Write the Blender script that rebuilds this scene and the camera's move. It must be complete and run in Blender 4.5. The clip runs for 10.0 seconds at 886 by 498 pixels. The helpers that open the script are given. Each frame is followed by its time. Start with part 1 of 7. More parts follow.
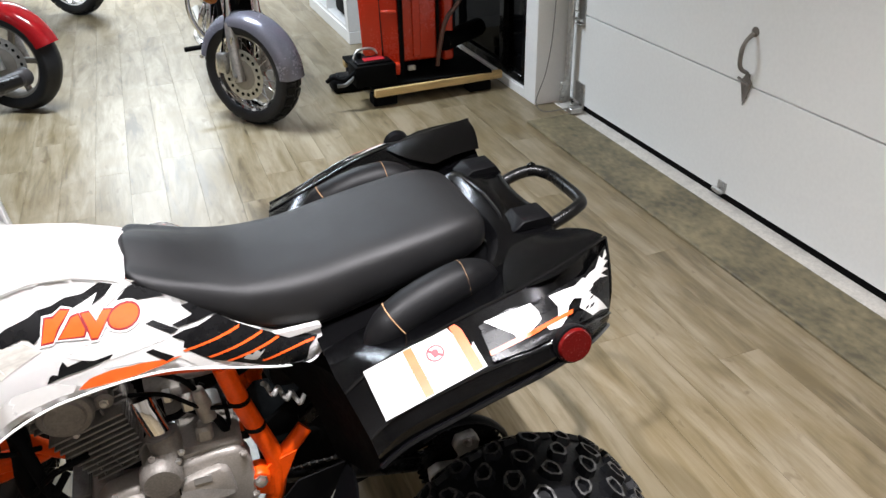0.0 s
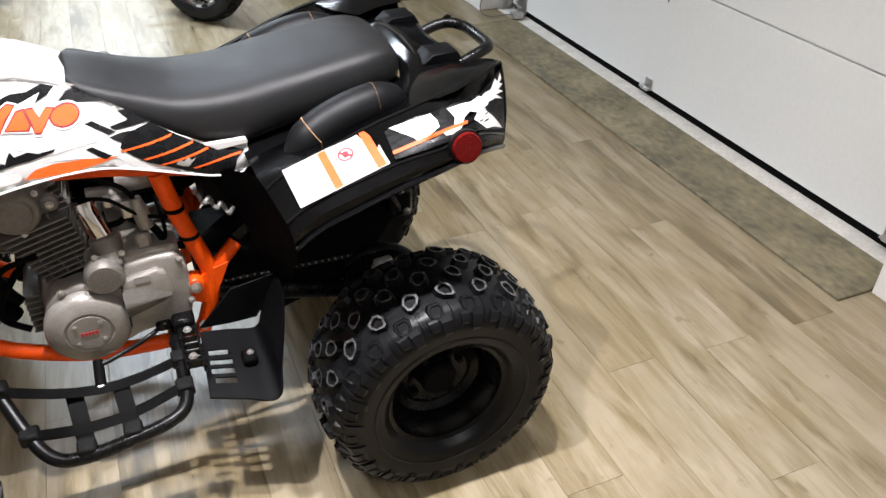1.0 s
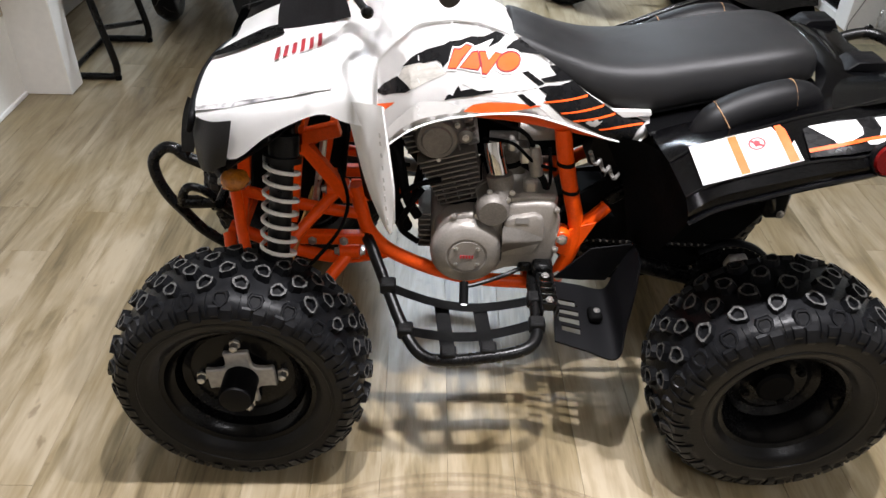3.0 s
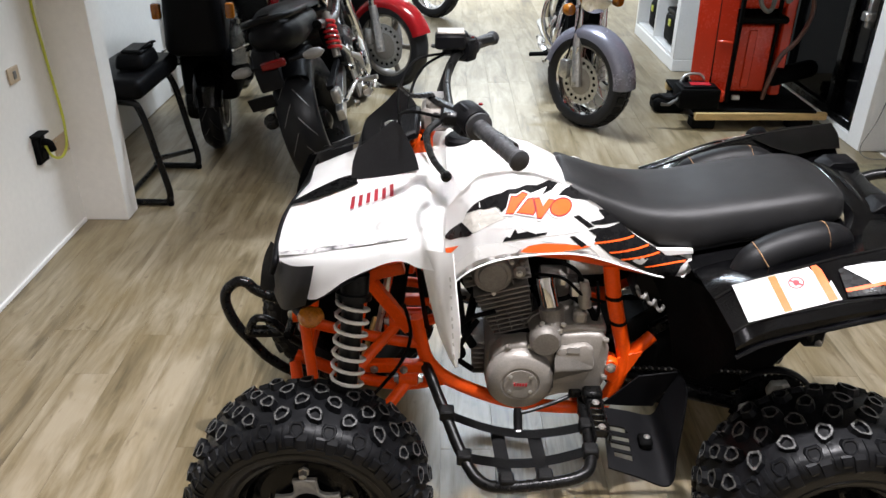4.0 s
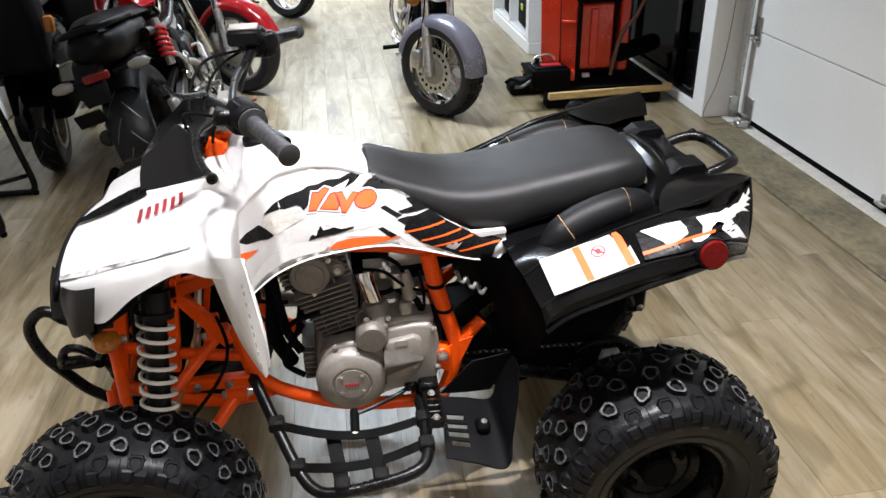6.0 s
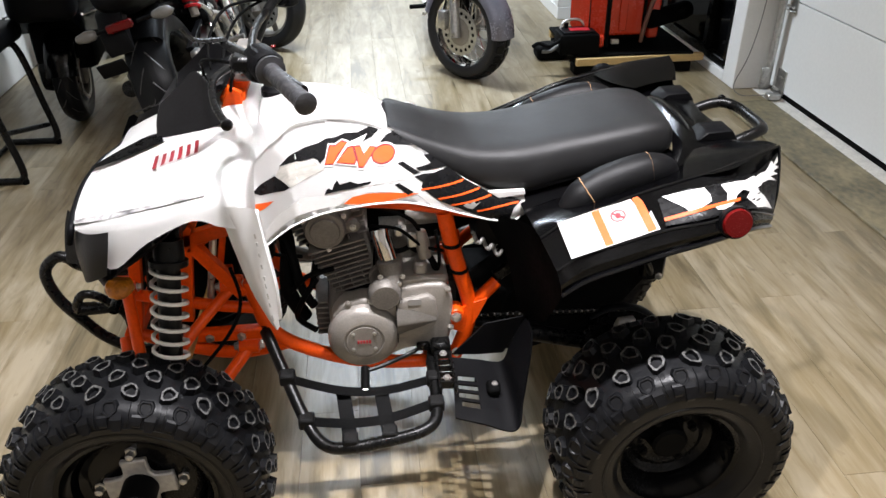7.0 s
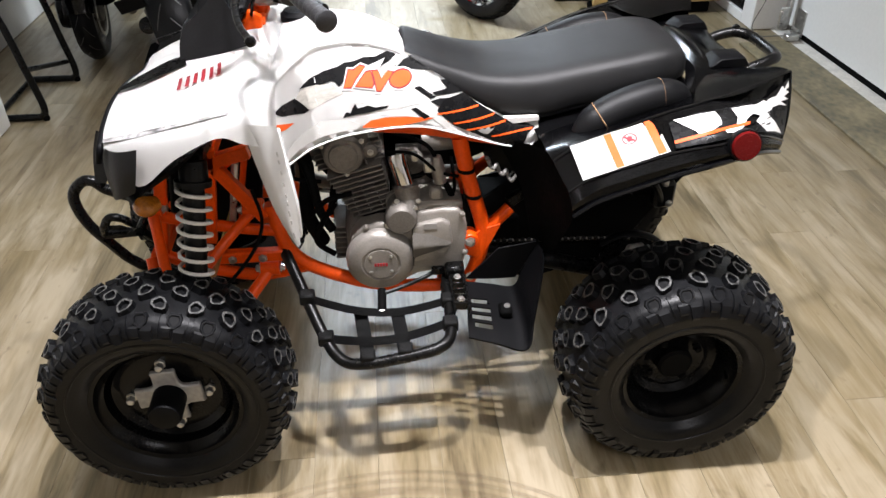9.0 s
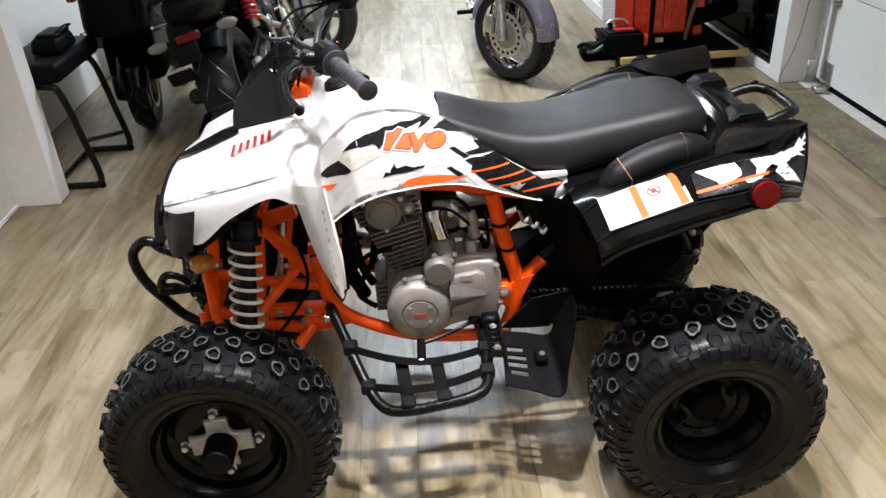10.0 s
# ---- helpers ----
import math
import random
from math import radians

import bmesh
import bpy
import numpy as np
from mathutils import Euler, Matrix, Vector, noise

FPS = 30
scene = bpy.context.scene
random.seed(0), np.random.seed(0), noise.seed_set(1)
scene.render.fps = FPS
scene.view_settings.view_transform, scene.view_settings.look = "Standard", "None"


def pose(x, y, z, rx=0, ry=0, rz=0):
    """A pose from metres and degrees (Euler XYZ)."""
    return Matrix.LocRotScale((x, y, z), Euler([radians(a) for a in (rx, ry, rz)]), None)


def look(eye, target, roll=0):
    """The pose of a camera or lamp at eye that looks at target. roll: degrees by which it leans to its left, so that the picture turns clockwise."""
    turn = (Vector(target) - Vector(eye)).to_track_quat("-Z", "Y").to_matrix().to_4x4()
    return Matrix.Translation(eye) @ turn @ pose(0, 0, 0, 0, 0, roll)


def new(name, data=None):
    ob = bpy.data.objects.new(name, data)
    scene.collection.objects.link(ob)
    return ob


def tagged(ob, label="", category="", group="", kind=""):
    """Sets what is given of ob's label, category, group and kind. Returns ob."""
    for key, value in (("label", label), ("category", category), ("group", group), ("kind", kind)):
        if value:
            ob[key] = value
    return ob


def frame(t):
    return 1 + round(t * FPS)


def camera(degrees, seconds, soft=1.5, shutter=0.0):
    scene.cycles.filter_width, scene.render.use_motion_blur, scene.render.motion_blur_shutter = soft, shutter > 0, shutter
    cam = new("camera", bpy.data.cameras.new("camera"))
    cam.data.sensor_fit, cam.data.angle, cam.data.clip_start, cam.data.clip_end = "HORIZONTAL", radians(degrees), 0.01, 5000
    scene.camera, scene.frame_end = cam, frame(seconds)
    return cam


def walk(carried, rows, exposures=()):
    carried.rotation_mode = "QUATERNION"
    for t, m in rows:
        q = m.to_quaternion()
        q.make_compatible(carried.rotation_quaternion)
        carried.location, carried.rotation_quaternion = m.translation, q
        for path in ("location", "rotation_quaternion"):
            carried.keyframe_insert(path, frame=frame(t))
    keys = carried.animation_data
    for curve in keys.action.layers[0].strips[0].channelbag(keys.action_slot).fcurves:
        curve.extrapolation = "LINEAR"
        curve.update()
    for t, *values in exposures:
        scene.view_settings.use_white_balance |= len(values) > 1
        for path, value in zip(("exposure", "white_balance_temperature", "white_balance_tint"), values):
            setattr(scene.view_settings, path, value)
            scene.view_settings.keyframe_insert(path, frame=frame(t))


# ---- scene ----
cam = camera(60.0, 10.0)
PATH = [
    (0, (0.097, -1.238, 1.535), (0.699, 0.374, 0.515), -1.5),
    (0.5, (0.172, -1.348, 1.473), (0.783, 0.216, 0.387), -0.6),
    (1, (0.082, -1.519, 1.437), (0.747, -0.026, 0.285), 1.1),
    (1.5, (0.037, -1.639, 1.396), (0.714, -0.217, 0.163), 2.0),
    (2, (0.084, -1.599, 1.351), (0.605, -0.133, 0.094), 2.9),
    (2.5, (-0.078, -1.552, 1.396), (0.14, -0.072, 0.069), 2.0),
    (2.7, (-0.121, -1.557, 1.411), (-0.034, -0.009, 0.147), 1.3),
    (3.8, (-0.273, -1.625, 1.518), (-0.273, 0.092, 0.493), 1.7),
    (4, (-0.272, -1.636, 1.545), (-0.275, 0.127, 0.6), 0.6),
    (4.5, (-0.238, -1.651, 1.558), (-0.221, 0.134, 0.655), -1.2),
    (5, (-0.172, -1.624, 1.55), (-0.01, 0.141, 0.624), -1.4),
    (5.5, (-0.111, -1.609, 1.537), (0.119, 0.143, 0.6), -0.6),
    (5.7, (-0.086, -1.608, 1.528), (0.16, 0.143, 0.593), -1.8),
    (6.8, (-0.059, -1.603, 1.494), (0.151, 0.098, 0.462), -0.1),
    (7, (-0.06, -1.597, 1.49), (0.124, 0.11, 0.463), -0.3),
    (7.5, (-0.063, -1.603, 1.483), (0.132, 0.092, 0.44), 0.8),
    (8, (-0.067, -1.61, 1.479), (0.117, 0.06, 0.392), 1.2),
    (8.5, (-0.068, -1.625, 1.458), (0.123, -0.001, 0.308), 1.2),
    (9, (-0.072, -1.67, 1.467), (0.071, -0.029, 0.333), -0.5),
    (9.5, (-0.078, -1.735, 1.478), (0.004, -0.035, 0.428), -0.3),
    (10, (-0.075, -1.752, 1.502), (-0.019, -0.023, 0.498), -3.2),
]
walk(cam, [(t, look(eye, target, roll)) for t, eye, target, roll in PATH],
     exposures=[(0.0, -0.10), (1.0, -0.02), (2.0, -0.08), (2.7, -0.08), (4.0, -0.08), (5.0, -0.09), (7.0, -0.02), (10.0, -0.03)])

# ---- light ----
world = bpy.data.worlds.new("room_air")
world.use_nodes = True
world.node_tree.nodes["Background"].inputs[0].default_value = (0.9, 0.95, 1.0, 1)
world.node_tree.nodes["Background"].inputs[1].default_value = 0.0
scene.world = world


def lamp(x, y, z, w, d, power, spread=170, colour=(0.96, 0.97, 1.0)):
    data = bpy.data.lights.new("ceiling_or_fill", "AREA")
    data.shape, data.size, data.size_y, data.energy, data.color, data.spread = "RECTANGLE", w, d, power, colour, radians(spread)
    ob = new("ceiling_or_fill", data)
    ob.matrix_world = pose(x, y, z)
    return ob


# x, y, watts, width, depth, spread in degrees
COOL = (0.78, 0.88, 1.0)
LAMPS = [(1.02, -0.48, 8, 0.04, 0.04, 120), (0.44, -0.48, 30, 0.04, 0.04, 120), (-0.14, -0.48, 31, 0.04, 0.04, 120), (-0.72, -0.48, 10, 0.04, 0.04, 120),
         # the lamp at y -2.7 is an unseen fill, added to brighten upright sides
         (0.6, -2.7, 28, 1.2, 0.2, 150), (0.0, 3.0, 106, 1.2, 0.2, 150), (0.0, 7.6, 212, 1.6, 0.3, 165)]
for lx, ly, lp, lw, ld, ls in LAMPS:
    lamp(lx, ly, 2.62, lw, ld, lp, ls, COOL if ly > 0 else (0.975, 0.955, 1.0))

# ---- materials ----
def mat(name, base, rough=0.5, metal=0.0, vary=0.12, scale=6.0, fine=90.0, bump=0.0, coat=0.0, rvary=0.15, second=None, stretch=(1, 1, 1), spec=0.5):
    """A surface with cloudy and fine variation of colour and gloss, and a fine relief."""
    m = bpy.data.materials.new(name)
    m.use_nodes = True
    nt = m.node_tree
    n, link = nt.nodes, nt.links
    bsdf = n["Principled BSDF"]
    tc = n.new("ShaderNodeTexCoord")
    mp = n.new("ShaderNodeMapping")
    mp.inputs["Scale"].default_value = stretch
    link.new(tc.outputs["Object"], mp.inputs[0])
    big, small = n.new("ShaderNodeTexNoise"), n.new("ShaderNodeTexNoise")
    for q, s, d in ((big, scale, 4), (small, fine, 3)):
        q.inputs["Scale"].default_value, q.inputs["Detail"].default_value = s, d
        link.new(mp.outputs[0], q.inputs["Vector"])
    mixv = n.new("ShaderNodeMath")
    mixv.operation = "MULTIPLY_ADD"
    mixv.inputs[1].default_value = 0.45
    link.new(small.outputs[0], mixv.inputs[0])
    half = n.new("ShaderNodeMath")
    half.operation = "MULTIPLY"
    half.inputs[1].default_value = 0.55
    link.new(big.outputs[0], half.inputs[0])
    link.new(half.outputs[0], mixv.inputs[2])
    ramp = n.new("ShaderNodeValToRGB")
    dark = second if second else [c * (1 - vary) for c in base]
    light = [min(1, c * (1 + vary * 0.6)) for c in base]
    ramp.color_ramp.elements[0].position, ramp.color_ramp.elements[1].position = 0.36, 0.64
    ramp.color_ramp.elements[0].color, ramp.color_ramp.elements[1].color = (*dark, 1), (*light, 1)
    link.new(mixv.outputs[0], ramp.inputs[0])
    link.new(ramp.outputs[0], bsdf.inputs["Base Color"])
    rr = n.new("ShaderNodeMapRange")
    rr.inputs["From Min"].default_value, rr.inputs["From Max"].default_value = 0.35, 0.65
    rr.inputs["To Min"].default_value, rr.inputs["To Max"].default_value = max(0.02, rough * (1 - rvary)), min(1, rough * (1 + rvary))
    link.new(mixv.outputs[0], rr.inputs[0])
    link.new(rr.outputs[0], bsdf.inputs["Roughness"])
    bsdf.inputs["Metallic"].default_value = metal
    bsdf.inputs["Specular IOR Level"].default_value = spec
    bsdf.inputs["Coat Weight"].default_value = coat
    bsdf.inputs["Coat Roughness"].default_value = 0.08
    if bump:
        b = n.new("ShaderNodeBump")
        b.inputs["Strength"].default_value, b.inputs["Distance"].default_value = bump, 0.002
        link.new(small.outputs[0], b.inputs["Height"])
        link.new(b.outputs[0], bsdf.inputs["Normal"])
    return m


def plank_mat():
    m = bpy.data.materials.new("washed_oak_plank")
    m.use_nodes = True
    n, link = m.node_tree.nodes, m.node_tree.links
    bsdf = n["Principled BSDF"]
    tc, info = n.new("ShaderNodeTexCoord"), n.new("ShaderNodeObjectInfo")
    off = n.new("ShaderNodeVectorMath")
    off.operation = "MULTIPLY_ADD"
    off.inputs[1].default_value = (1, 1, 1)
    link.new(tc.outputs["Object"], off.inputs[0])
    shift = n.new("ShaderNodeVectorMath")
    shift.operation = "SCALE"
    shift.inputs[0].default_value = (13.0, 31.0, 7.0)
    link.new(info.outputs["Random"], shift.inputs["Scale"])
    link.new(shift.outputs[0], off.inputs[2])

    def noise_at(sx, sy, detail, rough=0.55, dist=0.0):
        mp, q = n.new("ShaderNodeMapping"), n.new("ShaderNodeTexNoise")
        mp.inputs["Scale"].default_value = (sx, sy, 1)
        q.inputs["Scale"].default_value, q.inputs["Detail"].default_value = 1.0, detail
        q.inputs["Roughness"].default_value, q.inputs["Distortion"].default_value = rough, dist
        link.new(off.outputs[0], mp.inputs[0])
        link.new(mp.outputs[0], q.inputs["Vector"])
        return q
    cloud, grain, fine = noise_at(11, 1.9, 4, 0.60, 0.9), noise_at(44, 4.0, 5, 0.6, 0.5), noise_at(200, 18, 3)
    ramp = n.new("ShaderNodeValToRGB")
    e = ramp.color_ramp.elements
    e[0].position, e[0].color = 0.34, (0.118, 0.089, 0.048, 1)
    e[1].position, e[1].color = 0.61, (0.385, 0.322, 0.224, 1)
    mid = e.new(0.45)
    mid.color = (0.240, 0.190, 0.110, 1)
    addv = n.new("ShaderNodeMath")
    addv.operation = "MULTIPLY_ADD"
    addv.inputs[1].default_value = 0.66
    link.new(cloud.outputs[0], addv.inputs[0])
    g2 = n.new("ShaderNodeMath")
    g2.operation = "MULTIPLY"
    g2.inputs[1].default_value = 0.34
    link.new(grain.outputs[0], g2.inputs[0])
    link.new(g2.outputs[0], addv.inputs[2])
    tone = n.new("ShaderNodeMath")
    tone.operation = "MULTIPLY_ADD"
    tone.inputs[1].default_value, tone.inputs[2].default_value = 0.10, -0.05
    link.new(info.outputs["Random"], tone.inputs[0])
    both_v = n.new("ShaderNodeMath")
    link.new(addv.outputs[0], both_v.inputs[0])
    link.new(tone.outputs[0], both_v.inputs[1])
    link.new(both_v.outputs[0], ramp.inputs[0])
    mixc = n.new("ShaderNodeMixRGB")
    mixc.blend_type = "MULTIPLY"
    mixc.inputs[0].default_value = 0.14
    link.new(ramp.outputs[0], mixc.inputs[1])
    link.new(fine.outputs[0], mixc.inputs[2])
    spots, pits = noise_at(26, 13, 2, 0.5, 0.4), n.new("ShaderNodeMapRange")
    pits.inputs["From Min"].default_value, pits.inputs["From Max"].default_value = 0.66, 0.76
    pits.inputs["To Min"].default_value, pits.inputs["To Max"].default_value = 0.0, 0.55
    link.new(spots.outputs[0], pits.inputs[0])
    knot = n.new("ShaderNodeMixRGB")
    knot.inputs[2].default_value = (0.10, 0.068, 0.035, 1)
    link.new(pits.outputs[0], knot.inputs[0])
    link.new(mixc.outputs[0], knot.inputs[1])
    # darker brown in cloudy patches, stronger towards the garage door
    geo, split = n.new("ShaderNodeNewGeometry"), n.new("ShaderNodeSeparateXYZ")
    link.new(geo.outputs["Position"], split.inputs[0])
    reach, patch = n.new("ShaderNodeMapRange"), n.new("ShaderNodeTexNoise")
    reach.inputs["From Min"].default_value, reach.inputs["From Max"].default_value = 0.9, 2.0
    reach.inputs["To Min"].default_value, reach.inputs["To Max"].default_value = 0.0, 0.75
    link.new(split.outputs[0], reach.inputs[0])
    patch.inputs["Scale"].default_value, patch.inputs["Detail"].default_value = 7.0, 7
    link.new(geo.outputs["Position"], patch.inputs["Vector"])
    edge_mix = n.new("ShaderNodeMath")
    edge_mix.operation = "MULTIPLY"
    edge_mix.use_clamp = True
    link.new(reach.outputs[0], edge_mix.inputs[0])
    link.new(patch.outputs[0], edge_mix.inputs[1])
    edge_brown = n.new("ShaderNodeMixRGB")
    edge_brown.inputs[2].default_value = (0.105, 0.080, 0.040, 1)
    link.new(edge_mix.outputs[0], edge_brown.inputs[0])
    link.new(knot.outputs[0], edge_brown.inputs[1])
    # broad yellowed wear
    worn, stain = n.new("ShaderNodeTexNoise"), n.new("ShaderNodeMapRange")
    worn.inputs["Scale"].default_value, worn.inputs["Detail"].default_value, worn.inputs["Distortion"].default_value = 2.6, 6, 0.8
    link.new(geo.outputs["Position"], worn.inputs["Vector"])
    stain.inputs["From Min"].default_value, stain.inputs["From Max"].default_value = 0.46, 0.66
    stain.inputs["To Min"].default_value, stain.inputs["To Max"].default_value = 0.0, 0.42
    link.new(worn.outputs[0], stain.inputs[0])
    aged = n.new("ShaderNodeMixRGB")
    aged.inputs[2].default_value = (0.205, 0.150, 0.068, 1)
    link.new(stain.outputs[0], aged.inputs[0])
    link.new(edge_brown.outputs[0], aged.inputs[1])
    link.new(aged.outputs[0], bsdf.inputs["Base Color"])
    rr = n.new("ShaderNodeMapRange")
    rr.inputs["To Min"].default_value, rr.inputs["To Max"].default_value = 0.24, 0.46
    link.new(grain.outputs[0], rr.inputs[0])
    link.new(rr.outputs[0], bsdf.inputs["Roughness"])
    b = n.new("ShaderNodeBump")
    b.inputs["Strength"].default_value, b.inputs["Distance"].default_value = 0.25, 0.001
    link.new(grain.outputs[0], b.inputs["Height"])
    link.new(b.outputs[0], bsdf.inputs["Normal"])
    return m


PLANK = plank_mat()
SLAB = mat("joint_dark", (0.19, 0.15, 0.10), 0.8)
WALL = mat("white_wall_paint", (0.74, 0.72, 0.68), 0.6, vary=0.05, scale=2, fine=40, bump=0.1)
CEIL = mat("ceiling_paint", (0.75, 0.74, 0.71), 0.8, vary=0.04)
TRIM = mat("white_gloss_trim", (0.80, 0.79, 0.77), 0.35, vary=0.05, scale=3)
DOORW = mat("garage_door_enamel", (0.76, 0.76, 0.74), 0.42, vary=0.04, scale=1.5, fine=60, bump=0.06)
PLY = mat("scuffed_plywood", (0.185, 0.155, 0.090), 0.55, vary=0.4, scale=4, fine=22, second=(0.075, 0.064, 0.036), stretch=(2, 1.2, 1), bump=0.3)
CONC = mat("pale_concrete", (0.6, 0.57, 0.52), 0.8, vary=0.2, scale=10, bump=0.3)
RUBBER = mat("tyre_rubber", (0.0048, 0.0050, 0.0058), 0.39, spec=0.18, vary=0.35, scale=14, fine=160, bump=0.25, rvary=0.25)
WORN = mat("scuffed_rubber", (0.085, 0.084, 0.080), 0.45, vary=0.4, scale=70, fine=260, bump=0.3, second=(0.008, 0.008, 0.008))
SOFTBLK = mat("seal_rubber", (0.0025, 0.0025, 0.0025), 0.7, spec=0.06)
RIMBLK = mat("black_rim_enamel", (0.003, 0.003, 0.0033), 0.24, spec=0.16, vary=0.2, rvary=0.3, fine=220)
BLKGLOSS = mat("black_gloss_plastic", (0.003, 0.003, 0.0035), 0.13, spec=0.50, vary=0.2, coat=0.0, rvary=0.3, fine=220, bump=0.03)
BLKPAINT = mat("black_painted_steel", (0.0035, 0.0035, 0.0035), 0.3, spec=0.22, vary=0.2, rvary=0.3, bump=0.05)
BLKPLAS = mat("black_textured_plastic", (0.0035, 0.0035, 0.004), 0.45, spec=0.08, vary=0.25, fine=400, bump=0.3)
VINYL = mat("black_seat_vinyl", (0.0065, 0.0065, 0.007), 0.48, spec=0.38, vary=0.2, scale=12, fine=700, bump=0.35, rvary=0.12)
BOLSTER = mat("black_padded_vinyl", (0.0045, 0.0045, 0.005), 0.46, spec=0.20, vary=0.2, scale=14, fine=600, bump=0.2)
WHITE = mat("white_body_plastic", (0.82, 0.815, 0.80), 0.30, vary=0.012, scale=3, fine=60, coat=0.15, rvary=0.08)
ORANGE = mat("orange_powder_coat", (0.80, 0.078, 0.003), 0.34, vary=0.14, scale=18, fine=160, coat=0.0, bump=0.05, spec=0.22)
ALLOY = mat("cast_aluminium", (0.285, 0.262, 0.235), 0.42, metal=0.35, vary=0.18, scale=24, fine=260, bump=0.25, rvary=0.25)
ALLOYDK = mat("sooty_aluminium", (0.165, 0.150, 0.132), 0.5, metal=0.3, vary=0.3, scale=20, fine=240, bump=0.3)
STEEL = mat("zinc_steel", (0.55, 0.54, 0.52), 0.32, metal=0.9, vary=0.25, scale=40)
CHROME = mat("chrome", (0.82, 0.82, 0.83), 0.09, metal=1.0, vary=0.06, rvary=0.5)
SPRINGW = mat("white_spring_enamel", (0.74, 0.72, 0.69), 0.35, vary=0.06)
DECALBLK = mat("black_decal_film", (0.005, 0.005, 0.0055), 0.28, spec=0.2, vary=0.3, scale=30)
DECALGREY = mat("grey_decal_film", (0.26, 0.25, 0.235), 0.35, vary=0.12, scale=25)
SPECK = mat("speckled_film", (0.62, 0.61, 0.60), 0.35, vary=0.1, scale=38, fine=150, second=(0.01, 0.01, 0.011), stretch=(.5, 1, 1.6))
DECALOR = mat("orange_decal_film", (0.75, 0.095, 0.012), 0.32, vary=0.12, scale=30)
DECALRED = mat("red_decal_film", (0.45, 0.02, 0.03), 0.35, vary=0.1)
DECALWH = mat("white_decal_film", (0.68, 0.67, 0.65), 0.38, vary=0.06, scale=30)
HEELP = mat("grey_black_plastic", (0.018, 0.018, 0.020), 0.38, vary=0.3, scale=20, fine=300, bump=0.2)
DECALPALE = mat("pale_grey_film", (0.56, 0.55, 0.53), 0.34, vary=0.04, scale=30)
DECALGREY2 = mat("taupe_film", (0.46, 0.44, 0.40), 0.35, vary=0.2, scale=40, stretch=(1, 1, 3))
DECALDR = mat("deep_red_film", (0.22, 0.015, 0.022), 0.35, vary=0.1)
HUBGREY = mat("grey_cast_hub", (0.36, 0.35, 0.335), 0.45, metal=0.3, vary=0.25, scale=30, bump=0.2)
SIDEWALL = mat("dusty_tyre_rubber", (0.016, 0.016, 0.018), 0.5, spec=0.25, vary=0.25, scale=20)
LABELWH = mat("paper_label", (0.36, 0.35, 0.335), 0.45, vary=0.05, scale=30)
GRIP = mat("grey_black_grip_rubber", (0.022, 0.022, 0.024), 0.5, vary=0.3, scale=40, fine=300, bump=0.4)
STRAP = mat("black_webbing", (0.005, 0.005, 0.005), 0.6, spec=0.2, vary=0.3, scale=60, fine=500, bump=0.5)
INK = mat("grey_print_ink", (0.24, 0.235, 0.225), 0.5)
REDLENS = mat("red_lens", (0.10, 0.003, 0.003), 0.25, vary=0.15, scale=300, fine=500, coat=0.0, bump=0.1, spec=0.25)
AMBER = mat("amber_lens", (0.33, 0.105, 0.007), 0.18, vary=0.3, scale=200, coat=0.2, bump=0.3)
STITCH = mat("tan_thread", (0.45, 0.26, 0.13), 0.7)
REDPAINT = mat("red_machine_enamel", (0.62, 0.042, 0.013), 0.26, vary=0.06, scale=5, fine=80, coat=0.25)
CANDY = mat("red_tank_paint", (0.50, 0.015, 0.02), 0.15, vary=0.1, coat=0.6)
LILAC = mat("silver_lilac_paint", (0.40, 0.39, 0.46), 0.25, metal=0.4, vary=0.1, coat=0.5)
TIMBER = mat("raw_pine", (0.58, 0.40, 0.17), 0.65, vary=0.3, scale=8, fine=90, stretch=(1, 8, 8), bump=0.3)
DARKGL = mat("dark_glass", (0.003, 0.003, 0.0035), 0.08, vary=0.2, spec=0.04)
HOSE = mat("brown_rubber_hose", (0.09, 0.035, 0.022), 0.4, vary=0.25)
CORD = mat("yellow_green_cord", (0.50, 0.52, 0.06), 0.45)
WOODPL = mat("wood_plate", (0.46, 0.36, 0.25), 0.5, vary=0.1)
GREYPL = mat("grey_plastic", (0.15, 0.145, 0.135), 0.4, vary=0.15)
BRASS = mat("brass", (0.6, 0.42, 0.16), 0.35, metal=0.9)


# ---- building helpers ----
def finish(bm, smooth=True, angle=40):
    bmesh.ops.recalc_face_normals(bm, faces=bm.faces)
    for f in bm.faces:
        f.smooth = smooth
    for e in bm.edges:
        if len(e.link_faces) == 2:
            e.smooth = e.calc_face_angle(0.0) < radians(angle)
    return bm


def part(name, bm, material, parent, label="", smooth=True, angle=40):
    """Links bm as one mesh object under parent."""
    finish(bm, smooth, angle)
    me = bpy.data.meshes.new(name)
    bm.to_mesh(me)
    bm.free()
    for m in (material if isinstance(material, (list, tuple)) else [material]):
        me.materials.append(m)
    ob = new(name, me)
    ob.parent = parent
    if label:
        ob["label"] = label
    return ob


def thing(name, label, category, at=(0, 0, 0), turn=0, group="", kind=""):
    ob = new(name)
    ob.matrix_world = pose(*at, 0, 0, turn)
    return tagged(ob, label, category, group, kind)


def flip(bm):
    """The mirror image of bm across y = 0."""
    b = bm.copy()
    for v in b.verts:
        v.co.y = -v.co.y
    bmesh.ops.reverse_faces(b, faces=b.faces)
    return b


def pair(name, bm, material, parent, label="", **k):
    part(name, flip(bm), material, parent, label, **k)
    return part(name, bm, material, parent, label, **k)


